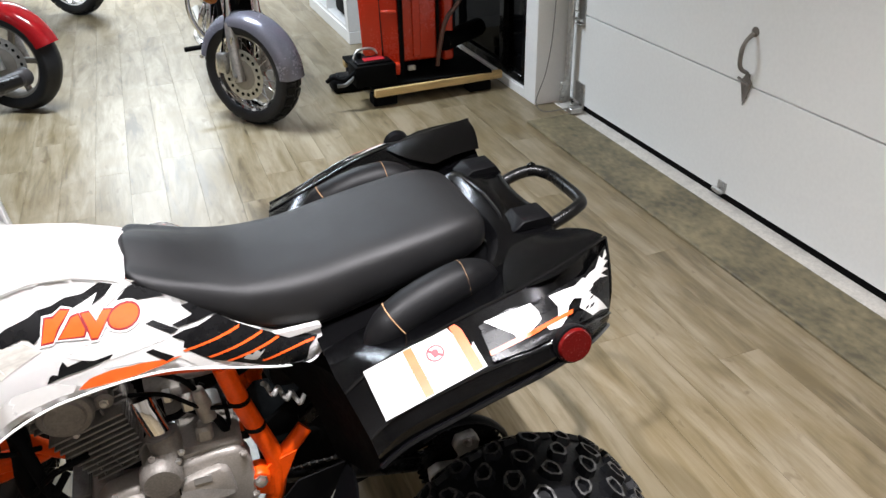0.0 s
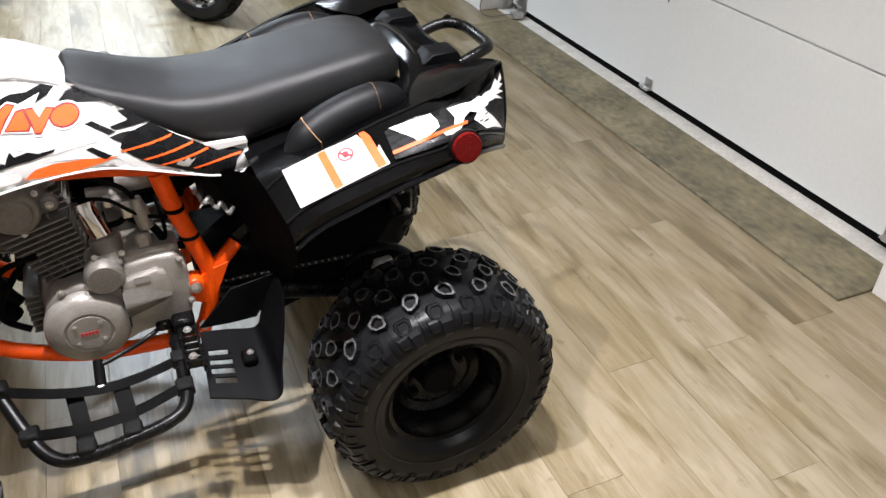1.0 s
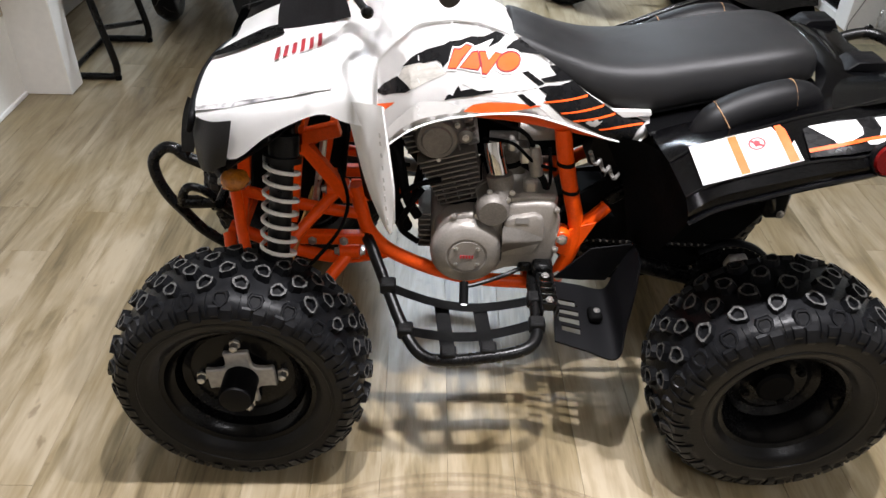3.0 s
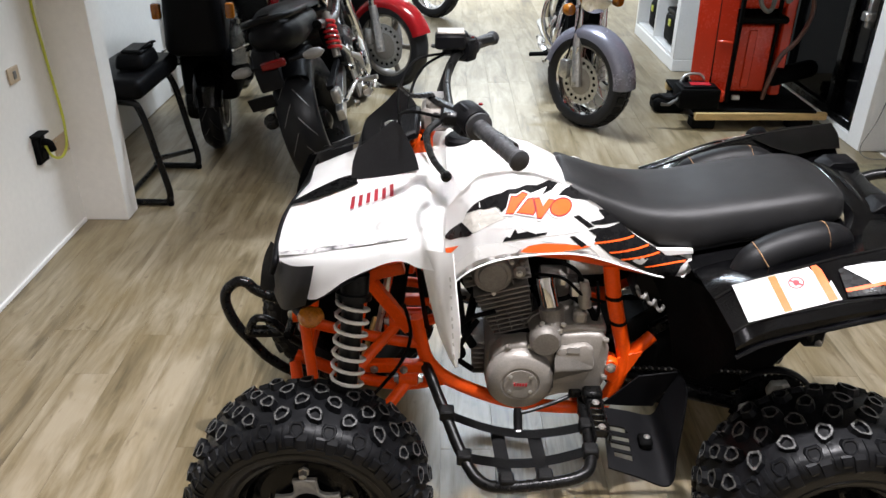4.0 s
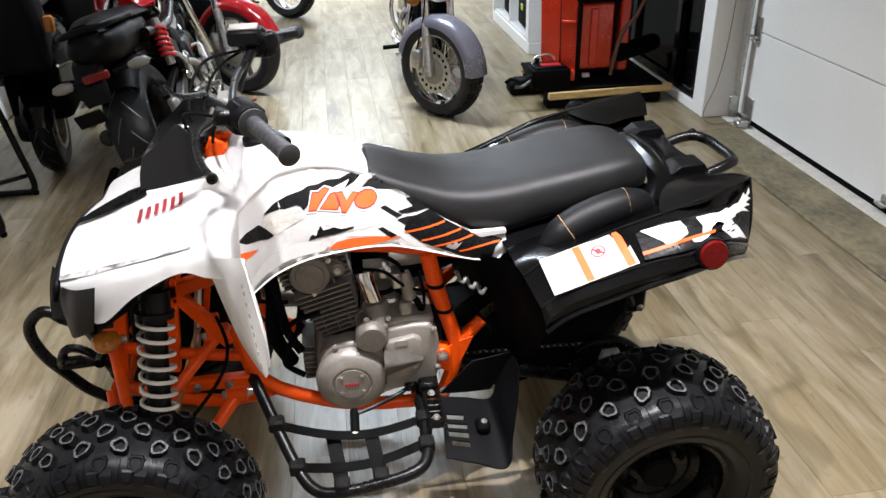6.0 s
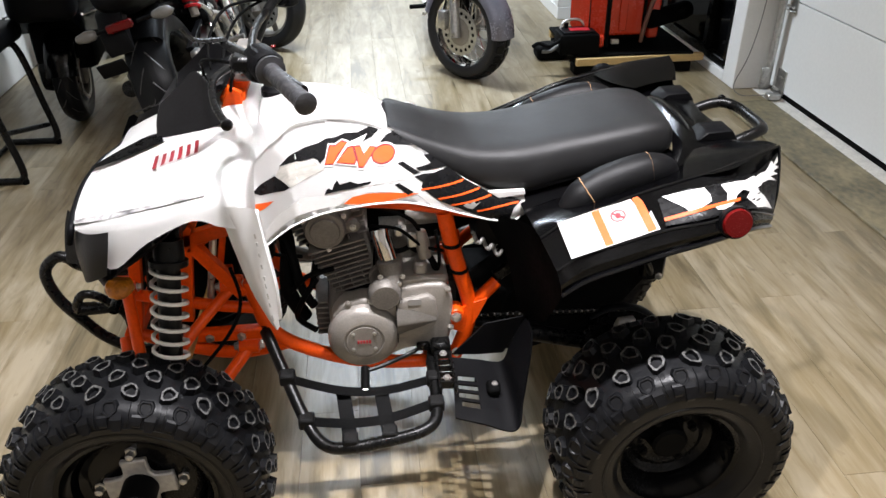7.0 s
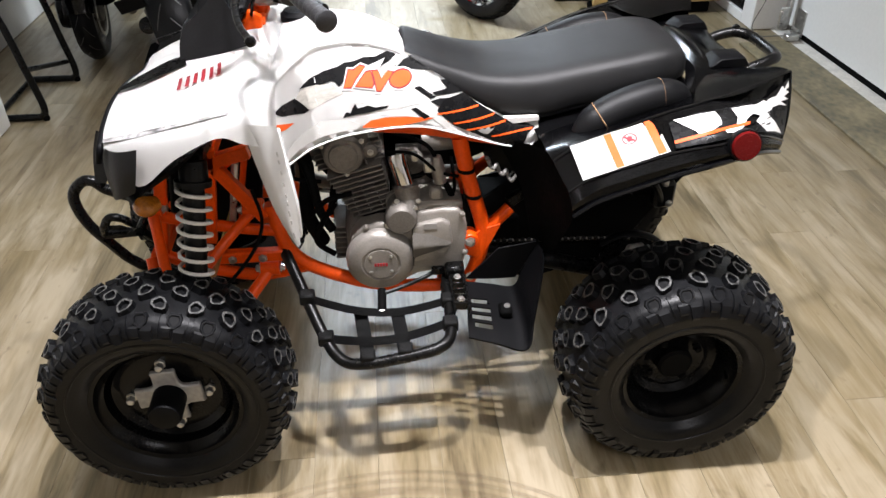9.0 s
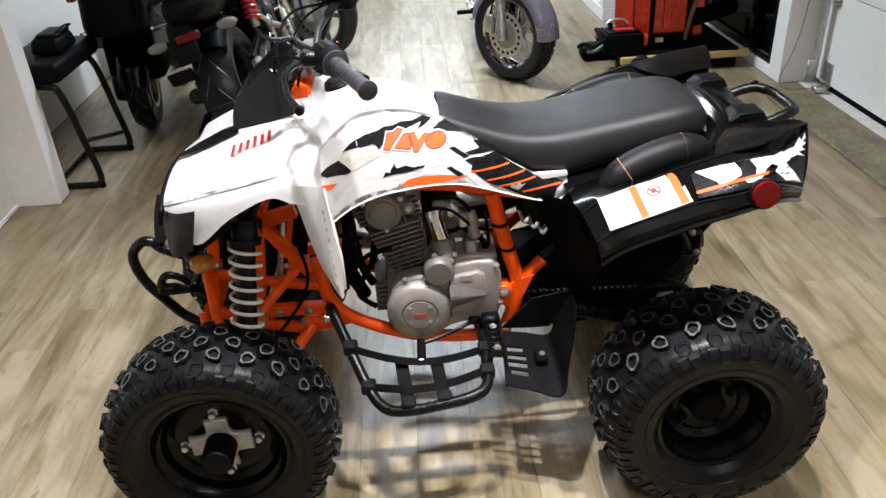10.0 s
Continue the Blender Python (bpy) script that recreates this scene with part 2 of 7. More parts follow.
def curve_pts(pts, n=6, closed=False):
    """A smooth line through pts."""
    pts = [Vector(p) for p in pts]
    if len(pts) < 3:
        return pts
    m, out = len(pts), []
    for i in range(m if closed else m - 1):
        if closed:
            a, b, c, d = pts[(i - 1) % m], pts[i], pts[(i + 1) % m], pts[(i + 2) % m]
        else:
            a, b, c, d = pts[max(i - 1, 0)], pts[i], pts[i + 1], pts[min(i + 2, m - 1)]
        for j in range(n):
            t = j / n
            out.append(0.5 * (2 * b + (c - a) * t + (2 * a - 5 * b + 4 * c - d) * t * t + (3 * b - a - 3 * c + d) * t ** 3))
    if not closed:
        out.append(pts[-1])
    return out


def tube(pts, r, n=5, seg=10, closed=False, bm=None, flat=1.0):
    """A round (or flattened) bar swept along a smooth line; r may be a list."""
    bm = bm or bmesh.new()
    line = curve_pts(pts, n, closed)
    m = len(line)
    rad = [r] * m if not isinstance(r, (list, tuple)) else [float(np.interp(i / (m - 1), np.linspace(0, 1, len(r)), r)) for i in range(m)]
    rings, up = [], None
    for i, p in enumerate(line):
        a = line[(i - 1) % m] if closed or i else p
        b = line[(i + 1) % m] if closed or i < m - 1 else p
        d = (b - a).normalized()
        if up is None:
            up = Vector((0, 0, 1)) if abs(d.z) < 0.9 else Vector((0, 1, 0))
        side = d.cross(up).normalized()
        up = side.cross(d).normalized()
        rings.append([bm.verts.new(p + rad[i] * (math.cos(w) * side + flat * math.sin(w) * up)) for w in (2 * math.pi * k / seg for k in range(seg))])
    for i in range(m if closed else m - 1):
        a, b = rings[i], rings[(i + 1) % m]
        for k in range(seg):
            bm.faces.new((a[k], a[(k + 1) % seg], b[(k + 1) % seg], b[k]))
    if not closed:
        bm.faces.new(rings[0][::-1])
        bm.faces.new(rings[-1])
    return bm


def turned(profile, seg=32, at=(0, 0, 0), axis="y", bm=None, mi=0, tilt=None, cap=True):
    """A turned body: profile of (radius, place along the axis)."""
    bm = bm or bmesh.new()
    m = {"y": Matrix.Identity(3), "z": Matrix.Rotation(radians(90), 3, "X"), "x": Matrix.Rotation(radians(-90), 3, "Z")}[axis]
    if tilt is not None:
        m = tilt @ m
    rings = []
    for r, h in profile:
        if r < 1e-5:
            rings.append([bm.verts.new(m @ Vector((0, h, 0)) + Vector(at))])
        else:
            rings.append([bm.verts.new(m @ Vector((r * math.cos(w), h, r * math.sin(w))) + Vector(at)) for w in (2 * math.pi * k / seg for k in range(seg))])
    for a, b in zip(rings, rings[1:]):
        for k in range(seg):
            q = [a[k % len(a)], a[(k + 1) % len(a)], b[(k + 1) % len(b)], b[k % len(b)]]
            q = [v for i, v in enumerate(q) if v not in q[:i]]
            if len(q) > 2:
                bm.faces.new(q).material_index = mi
    for ring, rev in ((rings[0], True), (rings[-1], False)):
        if cap and len(ring) > 2:
            bm.faces.new(ring[::-1] if rev else ring).material_index = mi
    return bm


def box(sx, sy, sz, at=(0, 0, 0), bevel=0.004, bm=None, rot=None, seg=1, taper=(1, 1)):
    """A block with eased edges; taper scales its top."""
    b = bmesh.new()
    bmesh.ops.create_cube(b, size=1)
    for v in b.verts:
        k = taper if v.co.z > 0 else (1, 1)
        v.co = Vector((v.co.x * sx * k[0], v.co.y * sy * k[1], v.co.z * sz))
    if bevel:
        bmesh.ops.bevel(b, geom=b.edges, offset=min(bevel, 0.45 * min(sx, sy, sz)), segments=seg, affect="EDGES", profile=0.5)
    m = Matrix.Translation(at) @ (rot.to_4x4() if rot else Matrix.Identity(4))
    bmesh.ops.transform(b, matrix=m, verts=b.verts)
    return merged(bm, b)


def merged(bm, b):
    if bm is None:
        return b
    me = bpy.data.meshes.new("swap")
    b.to_mesh(me)
    b.free()
    bm.from_mesh(me)
    bpy.data.meshes.remove(me)
    return bm


def plate(poly, depth, place, bevel=0.002, bm=None, seg=1):
    """A flat plate cut to an outline; place(u, v, w) puts it in space, w from 0 to depth."""
    b = bmesh.new()
    low = [b.verts.new((u, v, 0)) for u, v in poly]
    f = b.faces.new(low)
    ext = bmesh.ops.extrude_face_region(b, geom=[f])
    bmesh.ops.translate(b, verts=[v for v in ext["geom"] if isinstance(v, bmesh.types.BMVert)], vec=(0, 0, depth))
    if bevel:
        bmesh.ops.recalc_face_normals(b, faces=b.faces)
        bmesh.ops.bevel(b, geom=b.edges, offset=bevel, segments=seg, affect="EDGES", profile=0.5)
    for v in b.verts:
        v.co = Vector(place(*v.co))
    return merged(bm, b)


def sheet(rows, nu=5, nv=5, thick=0.003, bm=None):
    """A smooth moulded skin through rows of points, with thickness."""
    rows = [curve_pts(r, nv) for r in rows]
    cols = [curve_pts([r[k] for r in rows], nu) for k in range(len(rows[0]))]
    b = bmesh.new()
    grid = [[b.verts.new(p) for p in c] for c in cols]
    for i in range(len(grid) - 1):
        for j in range(len(grid[0]) - 1):
            b.faces.new((grid[i][j], grid[i + 1][j], grid[i + 1][j + 1], grid[i][j + 1]))
    if thick:
        bmesh.ops.solidify(b, geom=b.faces, thickness=thick)
    return merged(bm, b)


def film(poly, f, lift=0.0015, cuts=4, thick=0.0006):
    """A decal: an outline in two coordinates laid on a surface f(u, v) -> point, normal."""
    b = bmesh.new()
    b.faces.new([b.verts.new((u, v, 0)) for u, v in poly])
    bmesh.ops.triangulate(b, faces=b.faces)
    bmesh.ops.subdivide_edges(b, edges=b.edges, cuts=cuts, use_grid_fill=True)
    for v in b.verts:
        p, q = f(v.co.x, v.co.y)
        v.co = Vector(p) + lift * Vector(q)
    return b


def quad_frame(o, u, v):
    """A flat frame: f(a, b) = o + a u + b v."""
    o, u, v = Vector(o), Vector(u).normalized(), Vector(v)
    v = (v - v.dot(u) * u).normalized()
    w = u.cross(v)
    return lambda a, b: (o + a * u + b * v, w)


def bolt(at, r=0.008, d=(0, -1, 0), h=0.006, bm=None):
    q = Vector((0, 1, 0)).rotation_difference(Vector(d)).to_matrix()
    bm = turned([(r * 1.35, 0), (r * 1.35, h * 0.3), (r, h * 0.35), (r * 0.95, h), (r * 0.5, h * 1.15)], 6, at, bm=bm, tilt=q)
    return bm


def beam(a, b, w, h, bm=None, bevel=0.002):
    """A square bar from a to b."""
    a, b = Vector(a), Vector(b)
    d = b - a
    q = Vector((1, 0, 0)).rotation_difference(d).to_matrix()
    return box(d.length, w, h, (a + b) / 2, bevel, bm, q)


# ---- the room ----
def slab(name, x0, x1, y0, y1, z0, z1, material, label="", parent=None, bevel=0.003):
    ob = part(name, box(x1 - x0, y1 - y0, z1 - z0, ((x0 + x1) / 2, (y0 + y1) / 2, (z0 + z1) / 2), bevel), material, parent, label, angle=30)
    if parent is None:
        ob["kind"] = "structure"
    return ob


H = 2.7
floor = slab("floor", -2.4, 2.45, -4.2, 9.3, -0.12, -0.004, SLAB, "washed oak plank floor, faintly glossy", bevel=0)
ceiling = slab("ceiling", -2.45, 2.6, -4.3, 9.4, H, H + 0.1, CEIL, "plain white painted ceiling")
slab("wall_left_front", -2.1, -1.90, -4.2, 1.49, 0, H, WALL, "white painted wall with an outlet and a hanging cord")
slab("wall_left_pier", -2.1, -1.706, 1.49, 1.61, 0, H, WALL, "white painted wall pier end")
slab("wall_left_back", -2.4, -2.11, 1.61, 9.2, 0, H, WALL, "white painted wall behind parked motorcycles")
slab("wall_far", -2.4, 2.5, 9.2, 9.35, 0, H, WALL, "plain white far wall")
slab("wall_near", -2.2, 2.5, -4.3, -4.2, 0, H, WALL, "plain white wall")
slab("wall_right_near", 2.03, 2.5, -4.2, -0.36, 0, H, WALL, "white painted wall beside the garage door")
slab("wall_right_pier", 2.062, 2.5, 2.475, 2.615, 0, H, TRIM, "white boxed door post beside the garage door")
slab("wall_right_back", 2.09, 2.5, 4.50, 9.2, 0, H, WALL, "white wall beyond the dark door")
slab("wall_right_header", 2.2, 2.5, -0.36, 2.475, 2.25, H, WALL, "white wall over the garage door")
slab("wall_right_lintel", 2.07, 2.5, 2.615, 4.50, 2.1, H, WALL, "white wall over the dark door")
slab("baseboard", -1.90, -1.888, -4.2, 1.48, 0, 0.02, TRIM, "thin pale skirting strip")
slab("trim_sill", 2.062, 2.10, 2.615, 4.50, 0, 0.055, TRIM, "white threshold board under the dark door")

# threshold board and sill of the garage door
slab("threshold", 1.90, 2.175, -0.355, 2.25, -0.002, 0.012, PLY, "scuffed brown plywood threshold board along the garage door")
slab("trim_concrete", 2.178, 2.30, -0.36, 2.475, -0.02, 0.004, CONC, "pale concrete strip under the garage door")

# garage door
gdoor = tagged(part("door_1", box(0.02, 2.78, 0.04, (2.275, 1.025, 0.022), 0.002), SOFTBLK, None, "white sectional garage door with black bottom seal, closed"), category="garage door", kind="structure")
for k in range(4):
    z0 = 0.04 + k * 0.53 - (0.045 if k else 0)
    z1 = 0.52 + k * 0.53
    part("panel", box(0.045, 2.82, z1 - z0 - 0.001, (2.275, 1.025, (z0 + z1) / 2), 0.0015), DOORW, gdoor)


def bracket(y, z, w=0.05, h=0.05):
    b = box(0.006, w, h, (2.249, y, z), 0.001)
    box(0.03, w * 0.9, 0.006, (2.236, y, z - h * 0.4), 0.001, b)
    turned([(0.008, -0.03), (0.008, 0.03)], 10, (2.228, y, z - h * 0.25), "y", b)
    for dy in (-0.015, 0.015):
        bolt((2.245, y + dy, z + h * 0.2), 0.004, (-1, 0, 0), 0.005, b)
    return b


part("bracket", bracket(1.10, 0.065), STEEL, gdoor, "galvanised bottom bracket")
part("corner_bracket", bracket(2.30, 0.09, 0.09, 0.14), STEEL, gdoor, "galvanised corner bracket")
part("corner_bracket", bracket(-0.24, 0.15, 0.10, 0.24), STEEL, gdoor, "galvanised corner bracket")
part("hinge", bracket(2.33, 0.53, 0.06, 0.14), STEEL, gdoor, "galvanised hinge")
hd = box(0.006, 0.030, 0.10, (2.248, 1.065, 0.52), 0.003)
plate([(-0.032, 0.02), (0, -0.075), (0.032, 0.02), (0, 0.060)], 0.005, lambda u, v, w: (2.249 - w, 1.065 + u, 0.515 + v), 0.001, hd)
tube([(2.245, 1.065, 0.57), (2.205, 1.068, 0.60), (2.20, 1.07, 0.66), (2.215, 1.07, 0.70), (2.245, 1.07, 0.725)], [0.007, 0.009, 0.009, 0.008, 0.010], 5, 8, bm=hd)
turned([(0.02, 0), (0.018, 0.004)], 12, (2.25, 1.07, 0.73), "x", hd)
tube([(2.235, 1.10, 0.545), (2.225, 1.06, 0.54), (2.225, 1.03, 0.535)], 0.006, 3, 8, bm=hd)
part("handle", hd, ALLOYDK, gdoor, "grey metal lift handle and latch")
trk = box(0.035, 0.012, 2.2, (2.215, 2.385, 1.14), 0.002)
box(0.012, 0.045, 2.2, (2.203, 2.37, 1.14), 0.002, trk)
rail_r = part("door_track", trk, STEEL, gdoor, "galvanised vertical door track")
trk = box(0.035, 0.012, 2.2, (2.215, -0.33, 1.14), 0.002)
box(0.012, 0.045, 2.2, (2.203, -0.31, 1.14), 0.002, trk)
part("door_track", trk, STEEL, gdoor, "galvanised vertical door track")
fx = box(0.05, 0.02, 0.12, (2.18, 2.355, 0.10), 0.004)
box(0.07, 0.05, 0.03, (2.19, 2.25, 0.03), 0.004, fx)
for q in (0.06, 0.11, 0.14):
    bolt((2.155, 2.35, q), 0.006, (-1, 0, 0), 0.006, fx)
part("track_foot", fx, STEEL, gdoor, "galvanised track foot")
wire = thing("loose_wire", "thin grey wire hanging along the white post", "wire", (0.03, 0.12, 0))
part("strand", tube([(2.12, 2.31, 0.9), (2.10, 2.30, 0.45), (2.05, 2.27, 0.22), (1.99, 2.26, 0.06), (2.02, 2.22, 0.012), (2.12, 2.20, 0.014), (2.2, 2.19, 0.012)], 0.003, 6, 6), GREYPL, wire)

# dark glazed door beyond the post
gd = tagged(part("door_2", box(0.04, 1.86, 0.05, (2.10, 3.555, 0.08), 0.004), BLKPAINT, None, "dark glazed door in a black steel surround, closed"), category="door", kind="structure")
for y in (2.645, 3.67, 4.46):
    part("stile", box(0.05, 0.07, 2.0, (2.10, y, 1.1), 0.004), BLKPAINT, gd)
part("stile", box(0.05, 0.06, 2.0, (2.095, 2.95, 1.1), 0.004), BLKPAINT, gd)
part("glass", box(0.01, 1.80, 1.95, (2.11, 3.55, 1.09), 0), DARKGL, gd, "dark reflecting glass")
lk = box(0.05, 0.03, 0.16, (2.065, 2.70, 0.72), 0.004, )
box(0.06, 0.06, 0.05, (2.05, 2.70, 0.70), 0.006, lk)
part("lock", lk, STEEL, gd, "worn steel lock body")

# outlet, plate and cord on the near white wall
outlet = thing("power_outlet", "black outlet cover open on the white wall", "outlet", (-1.90, 1.245, 0.435))
part("cover", box(0.02, 0.075, 0.115, (0.01, 0, 0.0), 0.004), SOFTBLK, outlet)
part("flap", box(0.045, 0.08, 0.008, (0.022, -0.005, 0.062), 0.003), SOFTBLK, outlet)
for q in (-0.025, 0.025):
    part("socket", turned([(0.018, 0), (0.018, 0.004), (0.0, 0.004)], 16, (0.019, 0, q), "x"), BLKPLAS, outlet)
blank = thing("wall_plate", "pale wooden blank plate with four screws on the wall", "plate", (-1.90, 1.425, 0.385))
part("board", box(0.006, 0.12, 0.085, (0.003, 0, 0), 0.001), WOODPL, blank)
for y, z in ((-0.045, -0.03), (0.045, -0.03), (-0.045, 0.03), (0.045, 0.03)):
    part("screw", turned([(0.004, 0), (0.003, 0.0015)], 8, (0.006, y, z), "x"), STEEL, blank)
swt = thing("switch_plate", "small beige switch plate on the white wall", "switch", (-1.90, 1.20, 0.745))
part("cover", box(0.008, 0.075, 0.06, (0.004, 0, 0), 0.002), WOODPL, swt)
part("rocker", box(0.006, 0.02, 0.03, (0.009, 0, 0), 0.002), GREYPL, swt)
cord = thing("extension_cord", "yellow-green extension cord plugged into the outlet", "cord", (-0.032, 0.02, -0.01))
part("cable", tube([(-1.855, 1.60, 1.9), (-1.853, 1.45, 1.35), (-1.86, 1.42, 1.0), (-1.86, 1.43, 0.80), (-1.855, 1.44, 0.62), (-1.85, 1.44, 0.50), (-1.84, 1.40, 0.40), (-1.835, 1.33, 0.37), (-1.835, 1.26, 0.40), (-1.84, 1.235, 0.455)], 0.0055, 8, 8), CORD, cord)
part("plug", tube([(-1.85, 1.235, 0.47), (-1.825, 1.24, 0.465), (-1.82, 1.25, 0.43)], 0.014, 4, 10), SOFTBLK, cord)
cable2 = thing("hanging_cable", "thin grey cable loop hanging on the wall", "cable", (-0.11, 0.12, 0))
part("strand", tube([(-1.99, 1.75, 1.9), (-1.99, 1.78, 1.0), (-1.99, 1.80, 0.45), (-1.985, 1.84, 0.34), (-1.985, 1.88, 0.37), (-1.99, 1.86, 0.7), (-1.99, 1.80, 1.2)], 0.004, 6, 6), GREYPL, cable2)

# ceiling light housings
for lx, ly, lp, lw, ld, ls in LAMPS:
    if ly > 0:
        lt = thing("ceiling_light", "white strip light fixed to the ceiling", "ceiling light", (lx, ly, H), 0, "strip lights")
        part("housing", box(lw + 0.04, ld + 0.04, 0.05, (0, 0, -0.028), 0.006), TRIM, lt)
    else:
        # four downlights, and an invented housing for the added fill at y -2.7
        lt = thing("ceiling_light", "small round white ceiling housing, of a downlight or the added fill", "ceiling light", (lx, ly, H), 0, "downlights")
        part("housing", turned([(0.05, 0.0), (0.07, 0.002), (0.075, 0.05), (0.068, 0.052), (0.05, 0.048), (0.0, 0.048)], 28, (0, 0, -0.055), "z"), TRIM, lt)

# curved brown see-through bands in front of the quad
def arc_band_mat():
    m = bpy.data.materials.new("floor_arc_band")
    m.use_nodes = True
    n, link = m.node_tree.nodes, m.node_tree.links
    out = n["Material Output"]
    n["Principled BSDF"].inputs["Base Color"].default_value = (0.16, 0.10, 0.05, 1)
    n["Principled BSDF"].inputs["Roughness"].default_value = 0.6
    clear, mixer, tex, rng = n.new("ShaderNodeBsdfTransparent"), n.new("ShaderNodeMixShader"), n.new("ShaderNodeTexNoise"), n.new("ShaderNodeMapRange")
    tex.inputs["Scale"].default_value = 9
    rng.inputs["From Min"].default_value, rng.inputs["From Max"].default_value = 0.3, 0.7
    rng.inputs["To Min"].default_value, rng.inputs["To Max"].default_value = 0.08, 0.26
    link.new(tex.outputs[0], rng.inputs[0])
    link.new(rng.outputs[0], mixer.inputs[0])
    link.new(clear.outputs[0], mixer.inputs[1])
    link.new(n["Principled BSDF"].outputs[0], mixer.inputs[2])
    link.new(mixer.outputs[0], out.inputs[0])
    return m


ARC_BAND = arc_band_mat()


def arc_bands():
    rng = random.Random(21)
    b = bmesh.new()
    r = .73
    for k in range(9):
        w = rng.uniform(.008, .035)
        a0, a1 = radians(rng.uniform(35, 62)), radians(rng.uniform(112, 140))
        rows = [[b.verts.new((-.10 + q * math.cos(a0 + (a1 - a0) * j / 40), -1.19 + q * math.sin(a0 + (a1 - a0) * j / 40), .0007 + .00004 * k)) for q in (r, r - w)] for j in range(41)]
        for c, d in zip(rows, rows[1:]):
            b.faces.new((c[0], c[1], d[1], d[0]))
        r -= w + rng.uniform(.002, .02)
    ob = part("floor_arcs", b, ARC_BAND, floor, "faint brown curved bands")
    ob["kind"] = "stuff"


arc_bands()

# planks of the floor, running along the room
PW, PL = 0.152, 1.22
PLANKS = {}


def plank_mesh(w, l):
    key = (round(w, 3), round(l, 3))
    if key not in PLANKS:
        bm = box(w - 0.0006, l - 0.0006, 0.006, (0, 0, -0.003), 0.0005)
        finish(bm, False)
        me = bpy.data.meshes.new("plank")
        bm.to_mesh(me)
        bm.free()
        me.materials.append(PLANK)
        PLANKS[key] = me
    return PLANKS[key]


def lay_planks():
    rng = random.Random(5)
    x = -2.1
    while x < 2.19:
        w = min(PW, 2.19 - x)
        y = -4.2 + rng.uniform(-PL, 0)
        while y < 9.2:
            a, b = max(y, -4.2), min(y + PL, 9.2)
            if b - a > 0.05:
                ob = new("plank", plank_mesh(w, b - a))
                ob.parent = floor
                ob.location = (x + w / 2, (a + b) / 2, 0.0)
            y += PL
        x += PW


# ---- the quad ----
quad = thing("quad_bike", "white and black sport quad bike with orange steel chassis", "quad bike")


def knob(bm, m, pts, h, inset=0.72, dip=0.5, rim=1):
    """One tread block: outline pts, height h, with a scuffed rim and a sunk middle."""
    c = Vector((sum(p[0] for p in pts) / len(pts), sum(p[1] for p in pts) / len(pts)))

    def ring(k, z):
        return [bm.verts.new(m @ Vector((c.x + (p[0] - c.x) * k, c.y + (p[1] - c.y) * k, z))) for p in pts]
    r0, r1, r2, r3 = ring(1.22, -0.004), ring(1.0, h), ring(inset, h), ring(inset * 0.85, h * (1 - dip))
    n = len(pts)
    for a, b, mi in ((r0, r1, 0), (r1, r2, rim), (r2, r3, 0)):
        for k in range(n):
            bm.faces.new((a[k], a[(k + 1) % n], b[(k + 1) % n], b[k])).material_index = mi
    bm.faces.new(r3)


